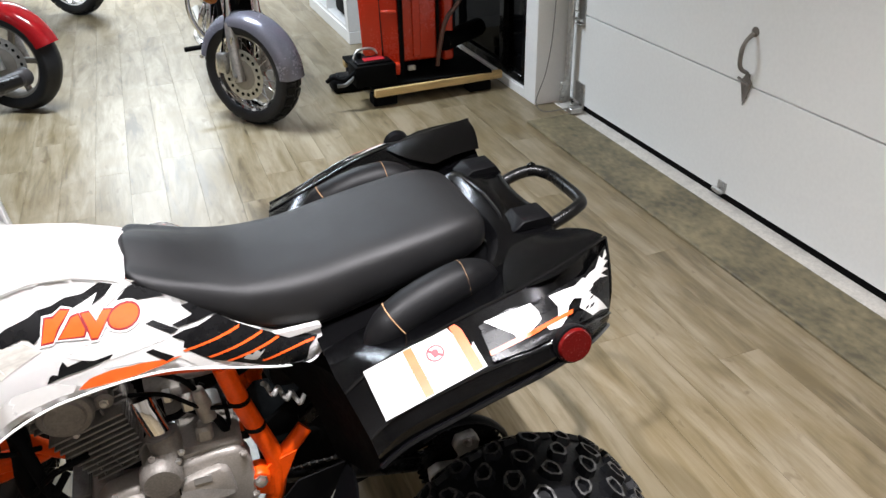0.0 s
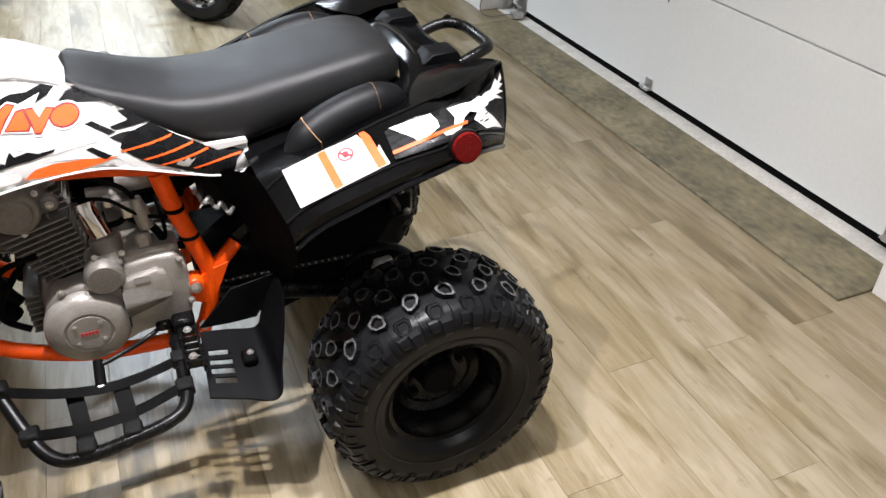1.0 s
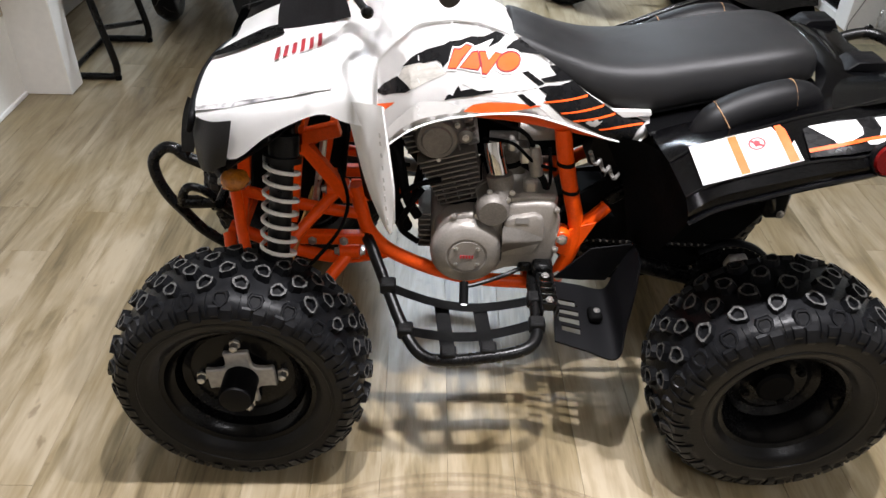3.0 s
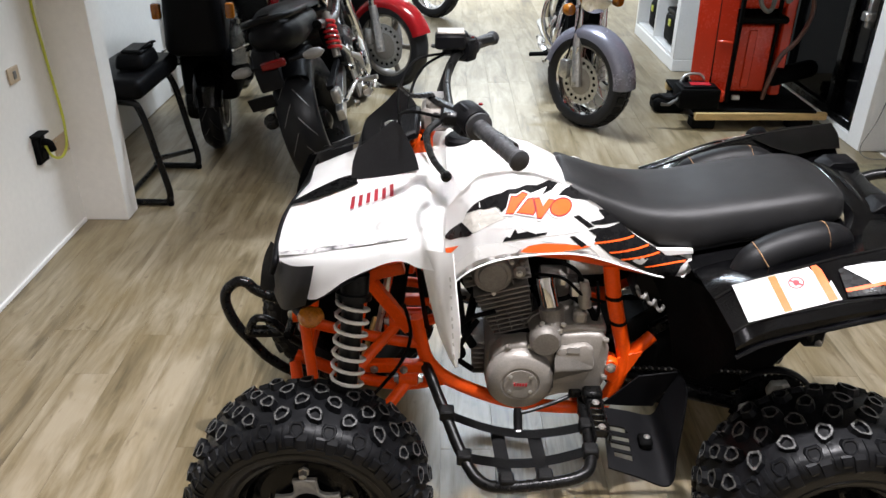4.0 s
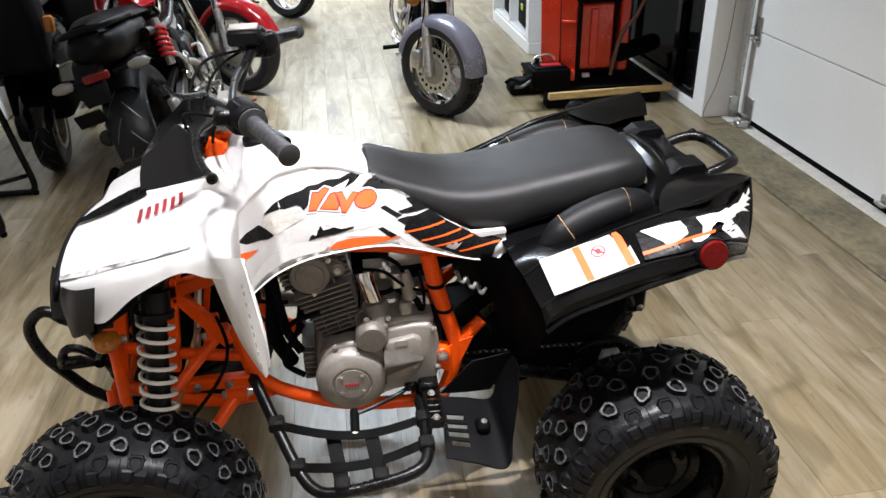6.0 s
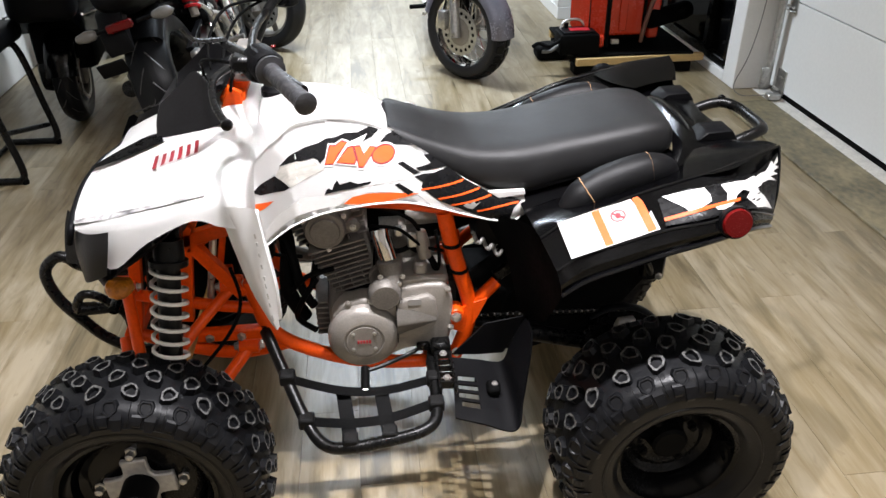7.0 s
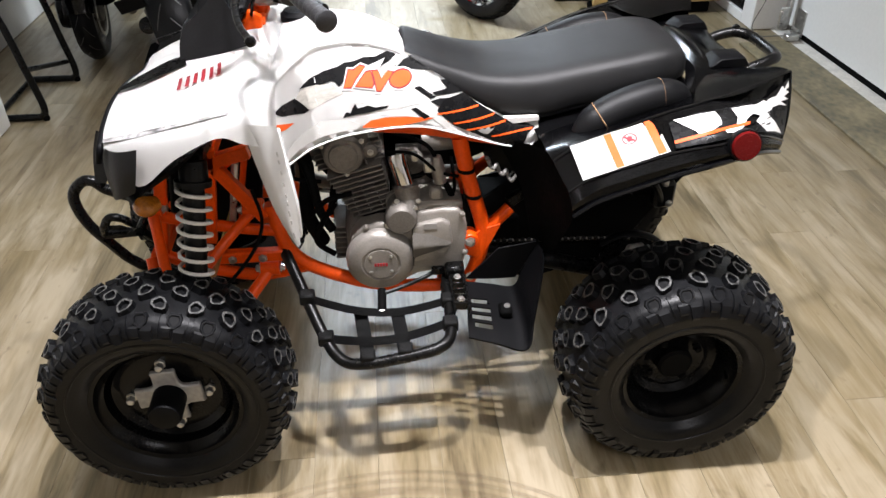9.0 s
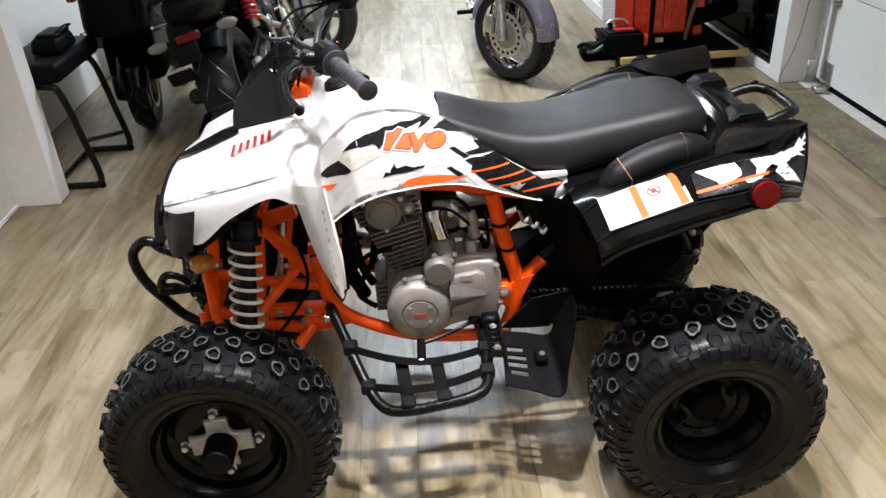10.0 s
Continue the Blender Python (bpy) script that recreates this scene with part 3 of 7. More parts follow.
def tyre_mesh(R, W, lip, n, blocks):
    """Knobbly quad tyre about the y axis; -y is the outside. The poses of the crown's blocks go into blocks, if it is a list."""
    half = W / 2
    prof = [(lip - 0.004, -half * 0.70), (lip + 0.006, -half * 0.80), (lip + 0.022, -half * 0.93), ((R + lip) / 2, -half), (R - 0.052, -half * 0.985), (R - 0.032, -half * 0.92),
            (R - 0.019, -half * 0.76), (R - 0.013, -half * 0.45), (R - 0.011, 0)]
    prof = [tuple(p) for p in curve_pts([(a, b, 0) for a, b in prof], 3)]
    prof = [(a, b) for a, b, _ in prof]
    prof = prof + [(a, -b) for a, b in prof[-2::-1]]
    bm = bmesh.new()
    seg = 72
    rings = [[bm.verts.new((r * math.cos(w), h, r * math.sin(w))) for w in (2 * math.pi * k / seg for k in range(seg))] for r, h in prof]
    for a, b in zip(rings, rings[1:]):
        for k in range(seg):
            bm.faces.new((a[k], a[(k + 1) % seg], b[(k + 1) % seg], b[k]))
    pent = [(-0.36, -0.62), (0.36, -0.62), (0.56, -0.30), (0.52, 0.20), (0.12, 0.66), (-0.12, 0.66), (-0.52, 0.20), (-0.56, -0.30)]
    sp = 2 * math.pi * R / n
    rng = random.Random(3)

    def place(ang, y, r, tilt, spin):
        return (Matrix.Rotation(-ang, 4, "Y") @ Matrix.Translation((r, y, 0)) @ Matrix.Rotation(radians(tilt), 4, "Z")
                @ Matrix.Rotation(radians(90), 4, "Y") @ Matrix.Rotation(radians(spin), 4, "Z"))
    rows = [(-0.47, 0.5, -10, 0.018), (-0.10, 0.0, -2, 0.014), (0.26, 0.5, 5, 0.015), (0.62, 0.0, 14, 0.021)]
    s = 0.026 if W < 0.21 else 0.029
    for row, (fy, ph, tilt, drop) in enumerate(rows):
        for k in range(n):
            ang = 2 * math.pi * (k + ph) / n
            m = place(ang, fy * half, R - drop, tilt, (0 if fy > 0 else 180) + rng.uniform(-6, 6) + (30 if k % 2 else -30)) @ Matrix.Scale(1.0 + rng.uniform(-0.06, 0.06), 4)
            if blocks is not None:
                blocks.append(m)
            else:
                knob(bm, m, [(a * s, b * s * 1.05) for a, b in pent], 0.017)
    # flat moulded blocks on the shoulders
    for sg in (-1, 1):
        for k in range(n):
            ang = 2 * math.pi * (k + (0.0 if sg < 0 else 0.5)) / n
            knob(bm, place(ang, sg * half * 0.78, R - 0.0225, sg * 40, 180 if sg < 0 else 0), [(a * s * 0.95, b * s * 0.9) for a, b in pent], 0.0065, 0.80, 0.45, 0)
    if blocks is not None:
        one = bmesh.new()
        knob(one, Matrix.Identity(4), [(a * s, b * s * 1.05) for a, b in pent], 0.017)
        finish(one, True, 30)
        me = bpy.data.meshes.new("tread_block")
        one.to_mesh(me)
        one.free()
        me.materials.append(RUBBER)
        me.materials.append(WORN)
        blocks.append(me)
    # moulded shoulder ribs, laid on the profile
    left = [Vector((a, b)) for a, b in prof[:len(prof) // 2 + 1]]

    def rib(ang, w0, w1, t0, t1, h, side):
        cols = []
        for q in range(6):
            t = (t0 + (t1 - t0) * q / 5) * (len(left) - 1)
            a = min(int(t), len(left) - 2)
            p = left[a].lerp(left[a + 1], t - a)
            d = (left[a + 1] - left[a]).normalized()
            n2 = Vector((d.y, -d.x)) if Vector((d.y, -d.x)).dot(p - Vector((lip + .05, 0))) > 0 else Vector((-d.y, d.x))
            w = w0 + (w1 - w0) * q / 5
            row = []
            for da, hh in ((-1.12, -.002), (-1, h), (1, h), (1.12, -.002)):
                pp = p + n2 * (hh * (0.35 if q in (0, 5) else 1))
                an = ang + da * w / R
                row.append(bm.verts.new((pp.x * math.cos(an), pp.y * -side, pp.x * math.sin(an))))
            cols.append(row)
        for a, b in zip(cols, cols[1:]):
            for c in range(3):
                bm.faces.new((a[c], a[c + 1], b[c + 1], b[c]))
    for side in (-1, 1):
        for k in range(n):
            ang = 2 * math.pi * (k + (0.0 if side < 0 else 0.5)) / n
            rib(ang - .19 * sp / R, sp * .13, sp * .17, .38, .665, .0046, side)
            rib(ang + .20 * sp / R, sp * .12, sp * .15, .52, .665, .0046, side)
            rib(ang + .5 * sp / R, sp * .04, sp * .08, .52, .80, .0036, side)
    # moulded ring and lettering bars of the sidewall
    for side in (-1, 1):
        ym = side * half * 0.965
        turned([(lip + 0.034, ym), (lip + 0.036, ym + side * 0.0022), (lip + 0.040, ym + side * 0.0022), (lip + 0.042, ym)], 64, bm=bm, cap=False)
    return bm


def rim_mesh(lip, W, depth, inner):
    """Pressed steel rim about the y axis, dished towards -y."""
    h = -W / 2
    prof = [(lip - 0.006, h * 0.60), (lip + 0.006, h * 0.66), (lip + 0.008, h * 0.72), (lip + 0.001, h * 0.76), (lip - 0.008, h * 0.72), (lip - 0.014, h * 0.58), (lip - 0.024, h * 0.50), (lip - 0.028, h * 0.2),
            (lip - 0.036, h + depth - 0.012), (lip - 0.050, h + depth), (inner + 0.02, h + depth - 0.006), (inner, h + depth + 0.004), (0.0, h + depth + 0.004)]
    back = [(0.0, h + depth + 0.012), (lip - 0.04, h + depth + 0.012), (lip - 0.022, h * 0.2), (lip - 0.016, -h * 0.5), (lip + 0.006, -h * 0.7), (lip - 0.004, -h * 0.72), (lip - 0.012, -h * 0.6), (lip - 0.012, h * 0.45), (lip - 0.006, h * 0.60)]
    return turned(prof + back, 64, cap=False)


def quad_wheel(x, y, R, W, lip, knobs, front, side):
    w = part("wheel", rim_mesh(lip, W, 0.075 if front else 0.10, 0.05), RIMBLK, quad, "black steel wheel")
    w.matrix_basis = pose(x, side * abs(y), R, 0, 0, 0) if side < 0 else pose(x, abs(y), R, 0, 0, 180)
    blocks = [] if side < 0 else None
    ty = part("tyre", tyre_mesh(R, W, lip, knobs, blocks), [RUBBER, WORN], quad, "black knobbly tyre with scuffed tread blocks", angle=30)
    ty.matrix_basis = w.matrix_basis.copy()
    for m in (blocks or [])[:-1]:
        tb = new("tread_block", blocks[-1])
        tb.parent = ty
        tb.matrix_basis = m
    yh = -W / 2 + (0.075 if front else 0.10)
    if front:
        star = []
        for k in range(4):
            for da, r in ((-38, 0.044), (-24, 0.062), (-21, 0.076), (21, 0.076), (24, 0.062), (38, 0.044)):
                a = radians(90 * k + 4 + da)
                star.append((r * math.cos(a), r * math.sin(a)))
        fl = plate(star, 0.014, lambda u, v, q: (u, yh - 0.004 - q, v), 0.003)
        part("hub_flange", fl, HUBGREY, w, "grey cast hub flange")
        part("hub_cap", turned([(0.036, yh), (0.036, yh - 0.070), (0.032, yh - 0.080), (0.014, yh - 0.083), (0, yh - 0.083)], 24), BLKPLAS, w)
        for k in range(4):
            a = radians(90 * k + 4)
            part("wheel_nut", bolt((0.085 * math.cos(a), yh - 0.002, 0.085 * math.sin(a)), 0.009, (0, -1, 0), 0.020), STEEL, w)
    else:
        part("hub_cap", turned([(0.04, yh + 0.005), (0.04, yh - 0.02), (0.034, yh - 0.026), (0, yh - 0.026)], 24), SOFTBLK, w)
        for k in range(4):
            a = radians(90 * k + 30)
            part("wheel_nut", bolt((0.06 * math.cos(a), yh - 0.002, 0.06 * math.sin(a)), 0.008, (0, -1, 0), 0.012), SOFTBLK, w)
    part("valve", tube([(lip - 0.03, -W / 2 * 0.62, 0.0), (lip - 0.036, -W / 2 * 0.85, 0.0)], 0.004, 2, 6), SOFTBLK, w)
    return w


for sd in (-1, 1):
    quad_wheel(-0.56, 0.392, 0.266, 0.198, 0.158, 24, True, sd)
    quad_wheel(0.562, 0.396, 0.261, 0.240, 0.133, 22, False, sd)

# --- white front bodywork
FEN_NOSE = [
    [(-.585, 0, .838), (-.595, -.10, .848), (-.606, -.18, .838), (-.608, -.26, .815), (-.600, -.30, .806), (-.598, -.308, .799)],
    [(-.545, 0, .862), (-.545, -.09, .872), (-.54, -.19, .854), (-.53, -.29, .835), (-.522, -.345, .826), (-.535, -.360, .745)],
    [(-.475, 0, .893), (-.465, -.10, .899), (-.455, -.20, .880), (-.445, -.30, .868), (-.435, -.375, .858), (-.45, -.390, .812)],
    [(-.41, 0, .930), (-.385, -.11, .928), (-.37, -.21, .904), (-.36, -.31, .898), (-.355, -.392, .891), (-.362, -.412, .862)],
]
FEN_REAR = [
    [(-.35, 0, .950), (-.325, -.12, .938), (-.318, -.21, .918), (-.312, -.31, .910), (-.310, -.394, .900), (-.316, -.412, .848)],
    [(-.30, 0, .948), (-.290, -.12, .940), (-.286, -.20, .917), (-.282, -.29, .904), (-.276, -.384, .893), (-.268, -.404, .835)],
    [(-.268, 0, .936), (-.266, -.12, .930), (-.266, -.20, .921), (-.268, -.256, .906), (-.270, -.290, .86), (-.272, -.312, .79)],
]
FEN = FEN_NOSE + FEN_REAR
part("front_fender", sheet(FEN, 5, 5, 0.004), WHITE, quad, "glossy white front fender and hood half", angle=50)
# the far half sits a little lower at the nose
FAR = [[(x + .03 * c / 5 * max(0, 3 - r) / 3, -y, z - .040 * min(1, c / 3) * max(0, 4 - r) / 4) for c, (x, y, z) in enumerate(row)] for r, row in enumerate(FEN)]
part("front_fender", sheet(FAR, 5, 5, 0.004), WHITE, quad, "glossy white front fender and hood half", angle=50)
rng_leg = random.Random(14)
for k in range(9):
    zz = .655 + .022 * k + rng_leg.uniform(-.005, .005)
    part("scuff_print", box(.003, .0012, rng_leg.uniform(.006, .016), (-.2505 - .055 * (zz - .65), -.4155 + .002 * rng_leg.random(), zz), 0, rot=Matrix.Rotation(radians(-6), 3, "Y")), DECALPALE, quad)
pair("fender_leg", sheet([
    [(-.318, -.398, .88), (-.290, -.413, .885), (-.256, -.402, .875)],
    [(-.303, -.402, .80), (-.280, -.416, .80), (-.250, -.404, .80)],
    [(-.284, -.402, .71), (-.268, -.414, .71), (-.241, -.404, .71)],
    [(-.262, -.402, .645), (-.252, -.411, .645), (-.242, -.402, .645)],
    [(-.252, -.402, .622), (-.247, -.407, .618), (-.242, -.402, .622)]], 5, 4, 0.006), WHITE, quad, "white plastic fender leg with a scuffed edge")
pair("leg_edge", plate([(-.262, .86), (-.254, .86), (-.238, .70), (-.238, .63), (-.246, .63), (-.248, .70)], 0.02, lambda u, v, w: (u, -.393 + w, v), 0.002), WHITE, quad)
# black nose, trim and corner panels
pair("nose_corner", sheet([
    [(-.606, -.255, .812), (-.602, -.298, .802), (-.564, -.345, .812), (-.520, -.364, .824)],
    [(-.634, -.23, .755), (-.612, -.296, .745), (-.574, -.350, .762), (-.530, -.366, .780)],
    [(-.640, -.22, .680), (-.614, -.288, .688), (-.588, -.338, .706), (-.544, -.359, .731)]], 5, 5, 0.006), HEELP, quad, "matt black plastic nose corner")
pair("nose_fin", sheet([
    [(-.628, -.243, .812), (-.619, -.255, .813)], [(-.649, -.225, .768), (-.610, -.278, .786)],
    [(-.662, -.220, .722), (-.615, -.281, .745)], [(-.668, -.220, .682), (-.626, -.273, .709)]], 5, 4, 0.012), BLKPLAS, quad, "black plastic fin at the nose edge")
part("nose_mask", sheet([[(-.590 - .25 * y * y, y, .832 - .5 * y * y) for y in (-.22, -.12, 0, .12, .22)],
                         [(-.642, y, .76 - .3 * y * y) for y in (-.22, -.12, 0, .12, .22)],
                         [(-.664, y, .69) for y in (-.21, -.11, 0, .11, .21)],
                         [(-.666, y, .655) for y in (-.20, -.10, 0, .10, .20)]], 5, 5, 0.006), BLKPLAS, quad, "matt black plastic nose mask")
part("nose_trim", tube([(-.586, .05, .836), (-.587, 0, .836), (-.598, -.10, .845), (-.610, -.18, .834), (-.613, -.25, .812), (-.608, -.30, .800), (-.618, -.30, .77)], [.004, .004, .005, .006, .007, .007, .006], 6, 10), BLKPLAS, quad)
for sg in (-1, 1):
    part("fender_bolt", turned([(0.011, 0), (0.011, -0.003), (0.007, -0.006), (0, -0.006)], 14, (-.518, sg * .352, .777), tilt=None if sg < 0 else Matrix.Rotation(math.pi, 3, "Z")), BLKPLAS, quad)
# pod ahead of the bars
pair("pod_side", sheet([
    [(-.474, -.114, .888), (-.43, -.132, .903), (-.38, -.146, .920), (-.326, -.156, .938)],
    [(-.470, -.104, .928), (-.425, -.118, .950), (-.378, -.132, .962), (-.330, -.150, .955)],
    [(-.458, -.098, .962), (-.415, -.106, .998), (-.374, -.118, 1.030), (-.338, -.142, .975)]], 4, 4, 0.005), HEELP, quad, "black plastic dash cowl side")
part("pod_front", sheet([
    [(-.474, y, .888 + .02 * (1 - (y / .114) ** 2)) for y in (-.114, -.06, 0, .06, .114)],
    [(-.470, y, .930) for y in (-.104, -.055, 0, .055, .104)],
    [(-.458, y, .964) for y in (-.098, -.05, 0, .05, .098)]], 4, 5, 0.005), HEELP, quad, "black plastic dash cowl front")
part("dash_panel", box(0.10, 0.18, 0.02, (-.375, 0, .972), 0.006, rot=Matrix.Rotation(radians(-25), 3, "Y")), BLKPLAS, quad)
part("ignition_lock", turned([(0.018, 0), (0.018, 0.02), (0.010, 0.024), (0, 0.024)], 16, (-.385, -.06, .985), "z"), CHROME, quad)
part("warning_lamp", turned([(0.008, 0), (0.008, 0.006), (0, 0.008)], 10, (-.372, -.10, .975), "z"), REDLENS, quad)

# tank cover and side panels
XS = [-.300, -.24, -.20, -.14, -.085, -.03, .02, .06, .10, .15, .20, .24, .272]
ZT = [.890, .916, .931, .932, .926, .907, .876, .852, .821, .785, .757, .748, .746]
YT = [-.320, -.205, -.148, -.125, -.122, -.122, -.132, -.140, -.146, -.150, -.150, -.148, -.146]
ZB = [.735, .742, .750, .758, .764, .768, .764, .752, .738, .718, .700, .692, .700]
YB = [-.355, -.262, -.220, -.204, -.200, -.198, -.195, -.190, -.186, -.180, -.174, -.168, -.160]


def side_pt(x, z):
    zt, yt, zb, yb = (float(np.interp(x, XS, q)) for q in (ZT, YT, ZB, YB))
    v = min(max((zt - z) / max(zt - zb, 1e-4), 0), 1)
    return Vector((x, yt + (yb - yt) * v - 0.012 * math.sin(math.pi * v), z))


def side_f(x, z):
    d = 0.004
    n = (side_pt(x + d, z) - side_pt(x - d, z)).cross(side_pt(x, z + d) - side_pt(x, z - d)).normalized()
    return side_pt(x, z), (n if n.y < 0 else -n)


def side_panel(drop=0.0):
    b = bmesh.new()
    g = []
    for i in range(49):
        x = XS[0] + (XS[-1] - XS[0]) * i / 48
        zt, zb = float(np.interp(x, XS, ZT)), float(np.interp(x, XS, ZB))
        low = drop * float(np.interp(x, (-.28, -.20, -.02, .05), (0, 1, 1, 0)))
        g.append([b.verts.new(side_pt(x, zt + (zb - zt) * j / 10) - Vector((0, 0, low * (1 - j / 10)))) for j in range(11)])
    for i in range(48):
        for j in range(10):
            b.faces.new((g[i][j], g[i + 1][j], g[i + 1][j + 1], g[i][j + 1]))
    bmesh.ops.solidify(b, geom=b.faces, thickness=0.004)
    return b


pnl = part("side_panel", side_panel(), WHITE, quad, "white side panel with black, grey and orange graphics", angle=60)
part("side_panel", flip(side_panel(.040)), WHITE, quad, "white side panel", angle=60)


def tank_row(x):
    """Across the cover; its far edge sits lower than the near one."""
    y, z = float(np.interp(x, XS, YT)), float(np.interp(x, XS, ZT))
    k = float(np.interp(x, (-.28, -.20), (0, 1)))
    f = float(np.interp(x, (-.13, -.012), (1, .1)))
    c = float(np.interp(x, (-.264, -.14), (1, 0)))
    return [(x, y - .0075, z - .007), (x, y - .0055, z + .0015), (x, y * .8, z + .008 * f + .010 * c), (x, y * .4, z + .020 * f + .010 * c), (x, 0, z + .024 * f + .010 * c - .002 * k),
            (x, -y * .4, z + .014 * f + .014 * c - .008 * k), (x, -y * .8, z + .012 * c - .024 * k), (x, -y + .0055, z + .0015 - .040 * k), (x, -y + .0075, z - .007 - .040 * k)]


part("tank_cover", sheet([tank_row(XS[0] + (XS[-1] - XS[0]) * i / 48) for i in range(2, 25)], 1, 4, 0.003), WHITE, quad, "white fuel tank cover", angle=80)
part("filler_recess", turned([(0.038, -.01), (0.038, 0.004), (0.034, 0.006), (0.030, 0.012), (0.0, 0.014)], 28, (-.235, 0.0, .948), "z"), BLKPLAS, quad, "black fuel cap")
pair("panel_edge", tube([side_pt(x, float(np.interp(x, XS, ZB))) + Vector((0, -.003, 0)) for x in (-.27, -.22, -.16, -.10, -.04, .02, .08, .14, .19, .22, .24, .258)] + [(.268, -.158, .712), (.271, -.153, .730)], 0.0020, 4, 6), WHITE, quad)
pair("seat_bracket", plate([(.190, .760), (.270, .760), (.274, .748), (.215, .742)], 0.010, lambda u, v, w: (u, -.160 + w, v), 0.002), WHITE, quad, "white plastic tab under the seat")

# graphics of the side panels, both sides
def decal(name, material, layer, *poly):
    return part(name, film(list(poly), side_f, 0.0007 + 0.0003 * layer), material, pnl)


decal("patch", DECALPALE, 0, (-.284, .741), (-.231, .757), (-.164, .765), (-.119, .768), (-.112, .777), (-.146, .790), (-.195, .793), (-.250, .777))
decal("patch", DECALPALE, 0, (-.116, .822), (-.048, .842), (-.003, .840), (.034, .828), (.030, .812), (-.072, .801))
decal("patch", DECALPALE, 0, (-.073, .792), (.036, .811), (.055, .782), (.105, .738), (.072, .746), (.041, .776), (-.02, .788))
decal("patch", DECALGREY2, 1, (-.229, .866), (-.166, .859), (-.145, .840), (-.205, .821), (-.213, .822), (-.237, .852))
decal("stripe", DECALBLK, 2, (-.230, .868), (-.213, .877), (-.194, .880), (-.183, .884), (-.153, .888), (-.140, .893), (-.121, .894), (-.100, .900), (-.076, .899), (-.052, .906), (-.024, .905),
      (-.042, .891), (-.066, .882), (-.083, .880), (-.122, .880), (-.137, .873), (-.141, .861), (-.153, .852), (-.158, .860), (-.166, .864), (-.191, .861))
decal("patch", DECALBLK, 2, (-.275, .852), (-.262, .857), (-.239, .856), (-.226, .840), (-.214, .822), (-.224, .821), (-.237, .826), (-.262, .838))
decal("stripe", DECALOR, 2, (-.283, .836), (-.262, .824), (-.243, .813), (-.258, .811), (-.269, .814), (-.284, .823))
decal("patch", DECALBLK, 3, (-.149, .792), (-.144, .801), (-.139, .803), (-.133, .800), (-.128, .810), (-.122, .818), (-.117, .809), (-.096, .813), (-.080, .808), (-.053, .811), (-.057, .806), (-.094, .799), (-.118, .797))
decal("stripe", DECALOR, 2, (-.111, .770), (-.102, .777), (-.092, .783), (-.061, .788), (-.010, .786), (.029, .781), (.044, .780), (.008, .774), (-.027, .770), (-.085, .768))
decal("stripe", DECALBLK, 3, (-.007, .801), (.004, .803), (.032, .783), (.020, .779))
decal("stripe", DECALBLK, 3, (.001, .839), (.013, .841), (.047, .818), (.034, .816))
decal("patch", DECALBLK, 3, (.057, .846), (.070, .845), (.090, .829), (.106, .818), (.080, .819), (.046, .821), (.038, .827), (.071, .830), (.063, .839))
decal("patch", DECALBLK, 2, (-.031, .879), (-.016, .889), (-.002, .892), (.022, .876), (.038, .864), (.015, .868), (-.020, .874))
decal("stripe", DECALBLK, 2, (.034, .812), (.055, .815), (.075, .813), (.094, .815), (.108, .816), (.130, .797), (.160, .777), (.191, .758), (.215, .749), (.240, .743), (.264, .735), (.246, .722), (.238, .699), (.226, .694), (.205, .699), (.170, .714), (.127, .737), (.085, .758), (.056, .783), (.048, .792), (.052, .800))
for (ax, az), (bx, bz) in (((.050, .786), (.137, .788)), ((.085, .763), (.172, .767)), ((.112, .746), (.198, .751)), ((.167, .726), (.256, .732))):
    decal("stripe", DECALOR, 4, (ax, az - .0018), (bx, bz - .0018), (bx + .002, bz + .0018), (ax - .004, az + .0018))
decal("patch", DECALGREY, 3, (.135, .742), (.143, .748), (.150, .743), (.158, .750), (.163, .742), (.172, .744), (.156, .732), (.146, .735))
decal("stripe", DECALWH, 4, (-.042, .892), (-.026, .903), (-.010, .902), (.000, .897), (-.013, .892), (-.028, .885), (-.046, .876), (-.054, .877))


def block_sign(x0, x1, z0, z1, n, f, lift, slant, seed, solid):
    """A row of plain slanted bars standing for a trade mark."""
    rng = random.Random(seed)
    b = bmesh.new()
    w = (x1 - x0) / n
    for k in range(n):
        a = x0 + k * w
        za, zb = z0 + rng.uniform(0, .12) * (z1 - z0), z1 - rng.uniform(0, .12) * (z1 - z0)
        g = w * (0.06 if solid else 0.27)
        sl = slant * (z1 - z0)
        t = film([(a + g, za), (a + w - g, za), (a + w - g + sl, zb), (a + g + sl, zb)], f, lift, 2)
        b = merged(b, t)
    return b


def oval(cx, cz, rx, rz, slant=.2, n=18):
    return [(cx + rx * math.cos(2 * math.pi * k / n) + slant * rz * math.sin(2 * math.pi * k / n), cz + rz * math.sin(2 * math.pi * k / n)) for k in range(n)]


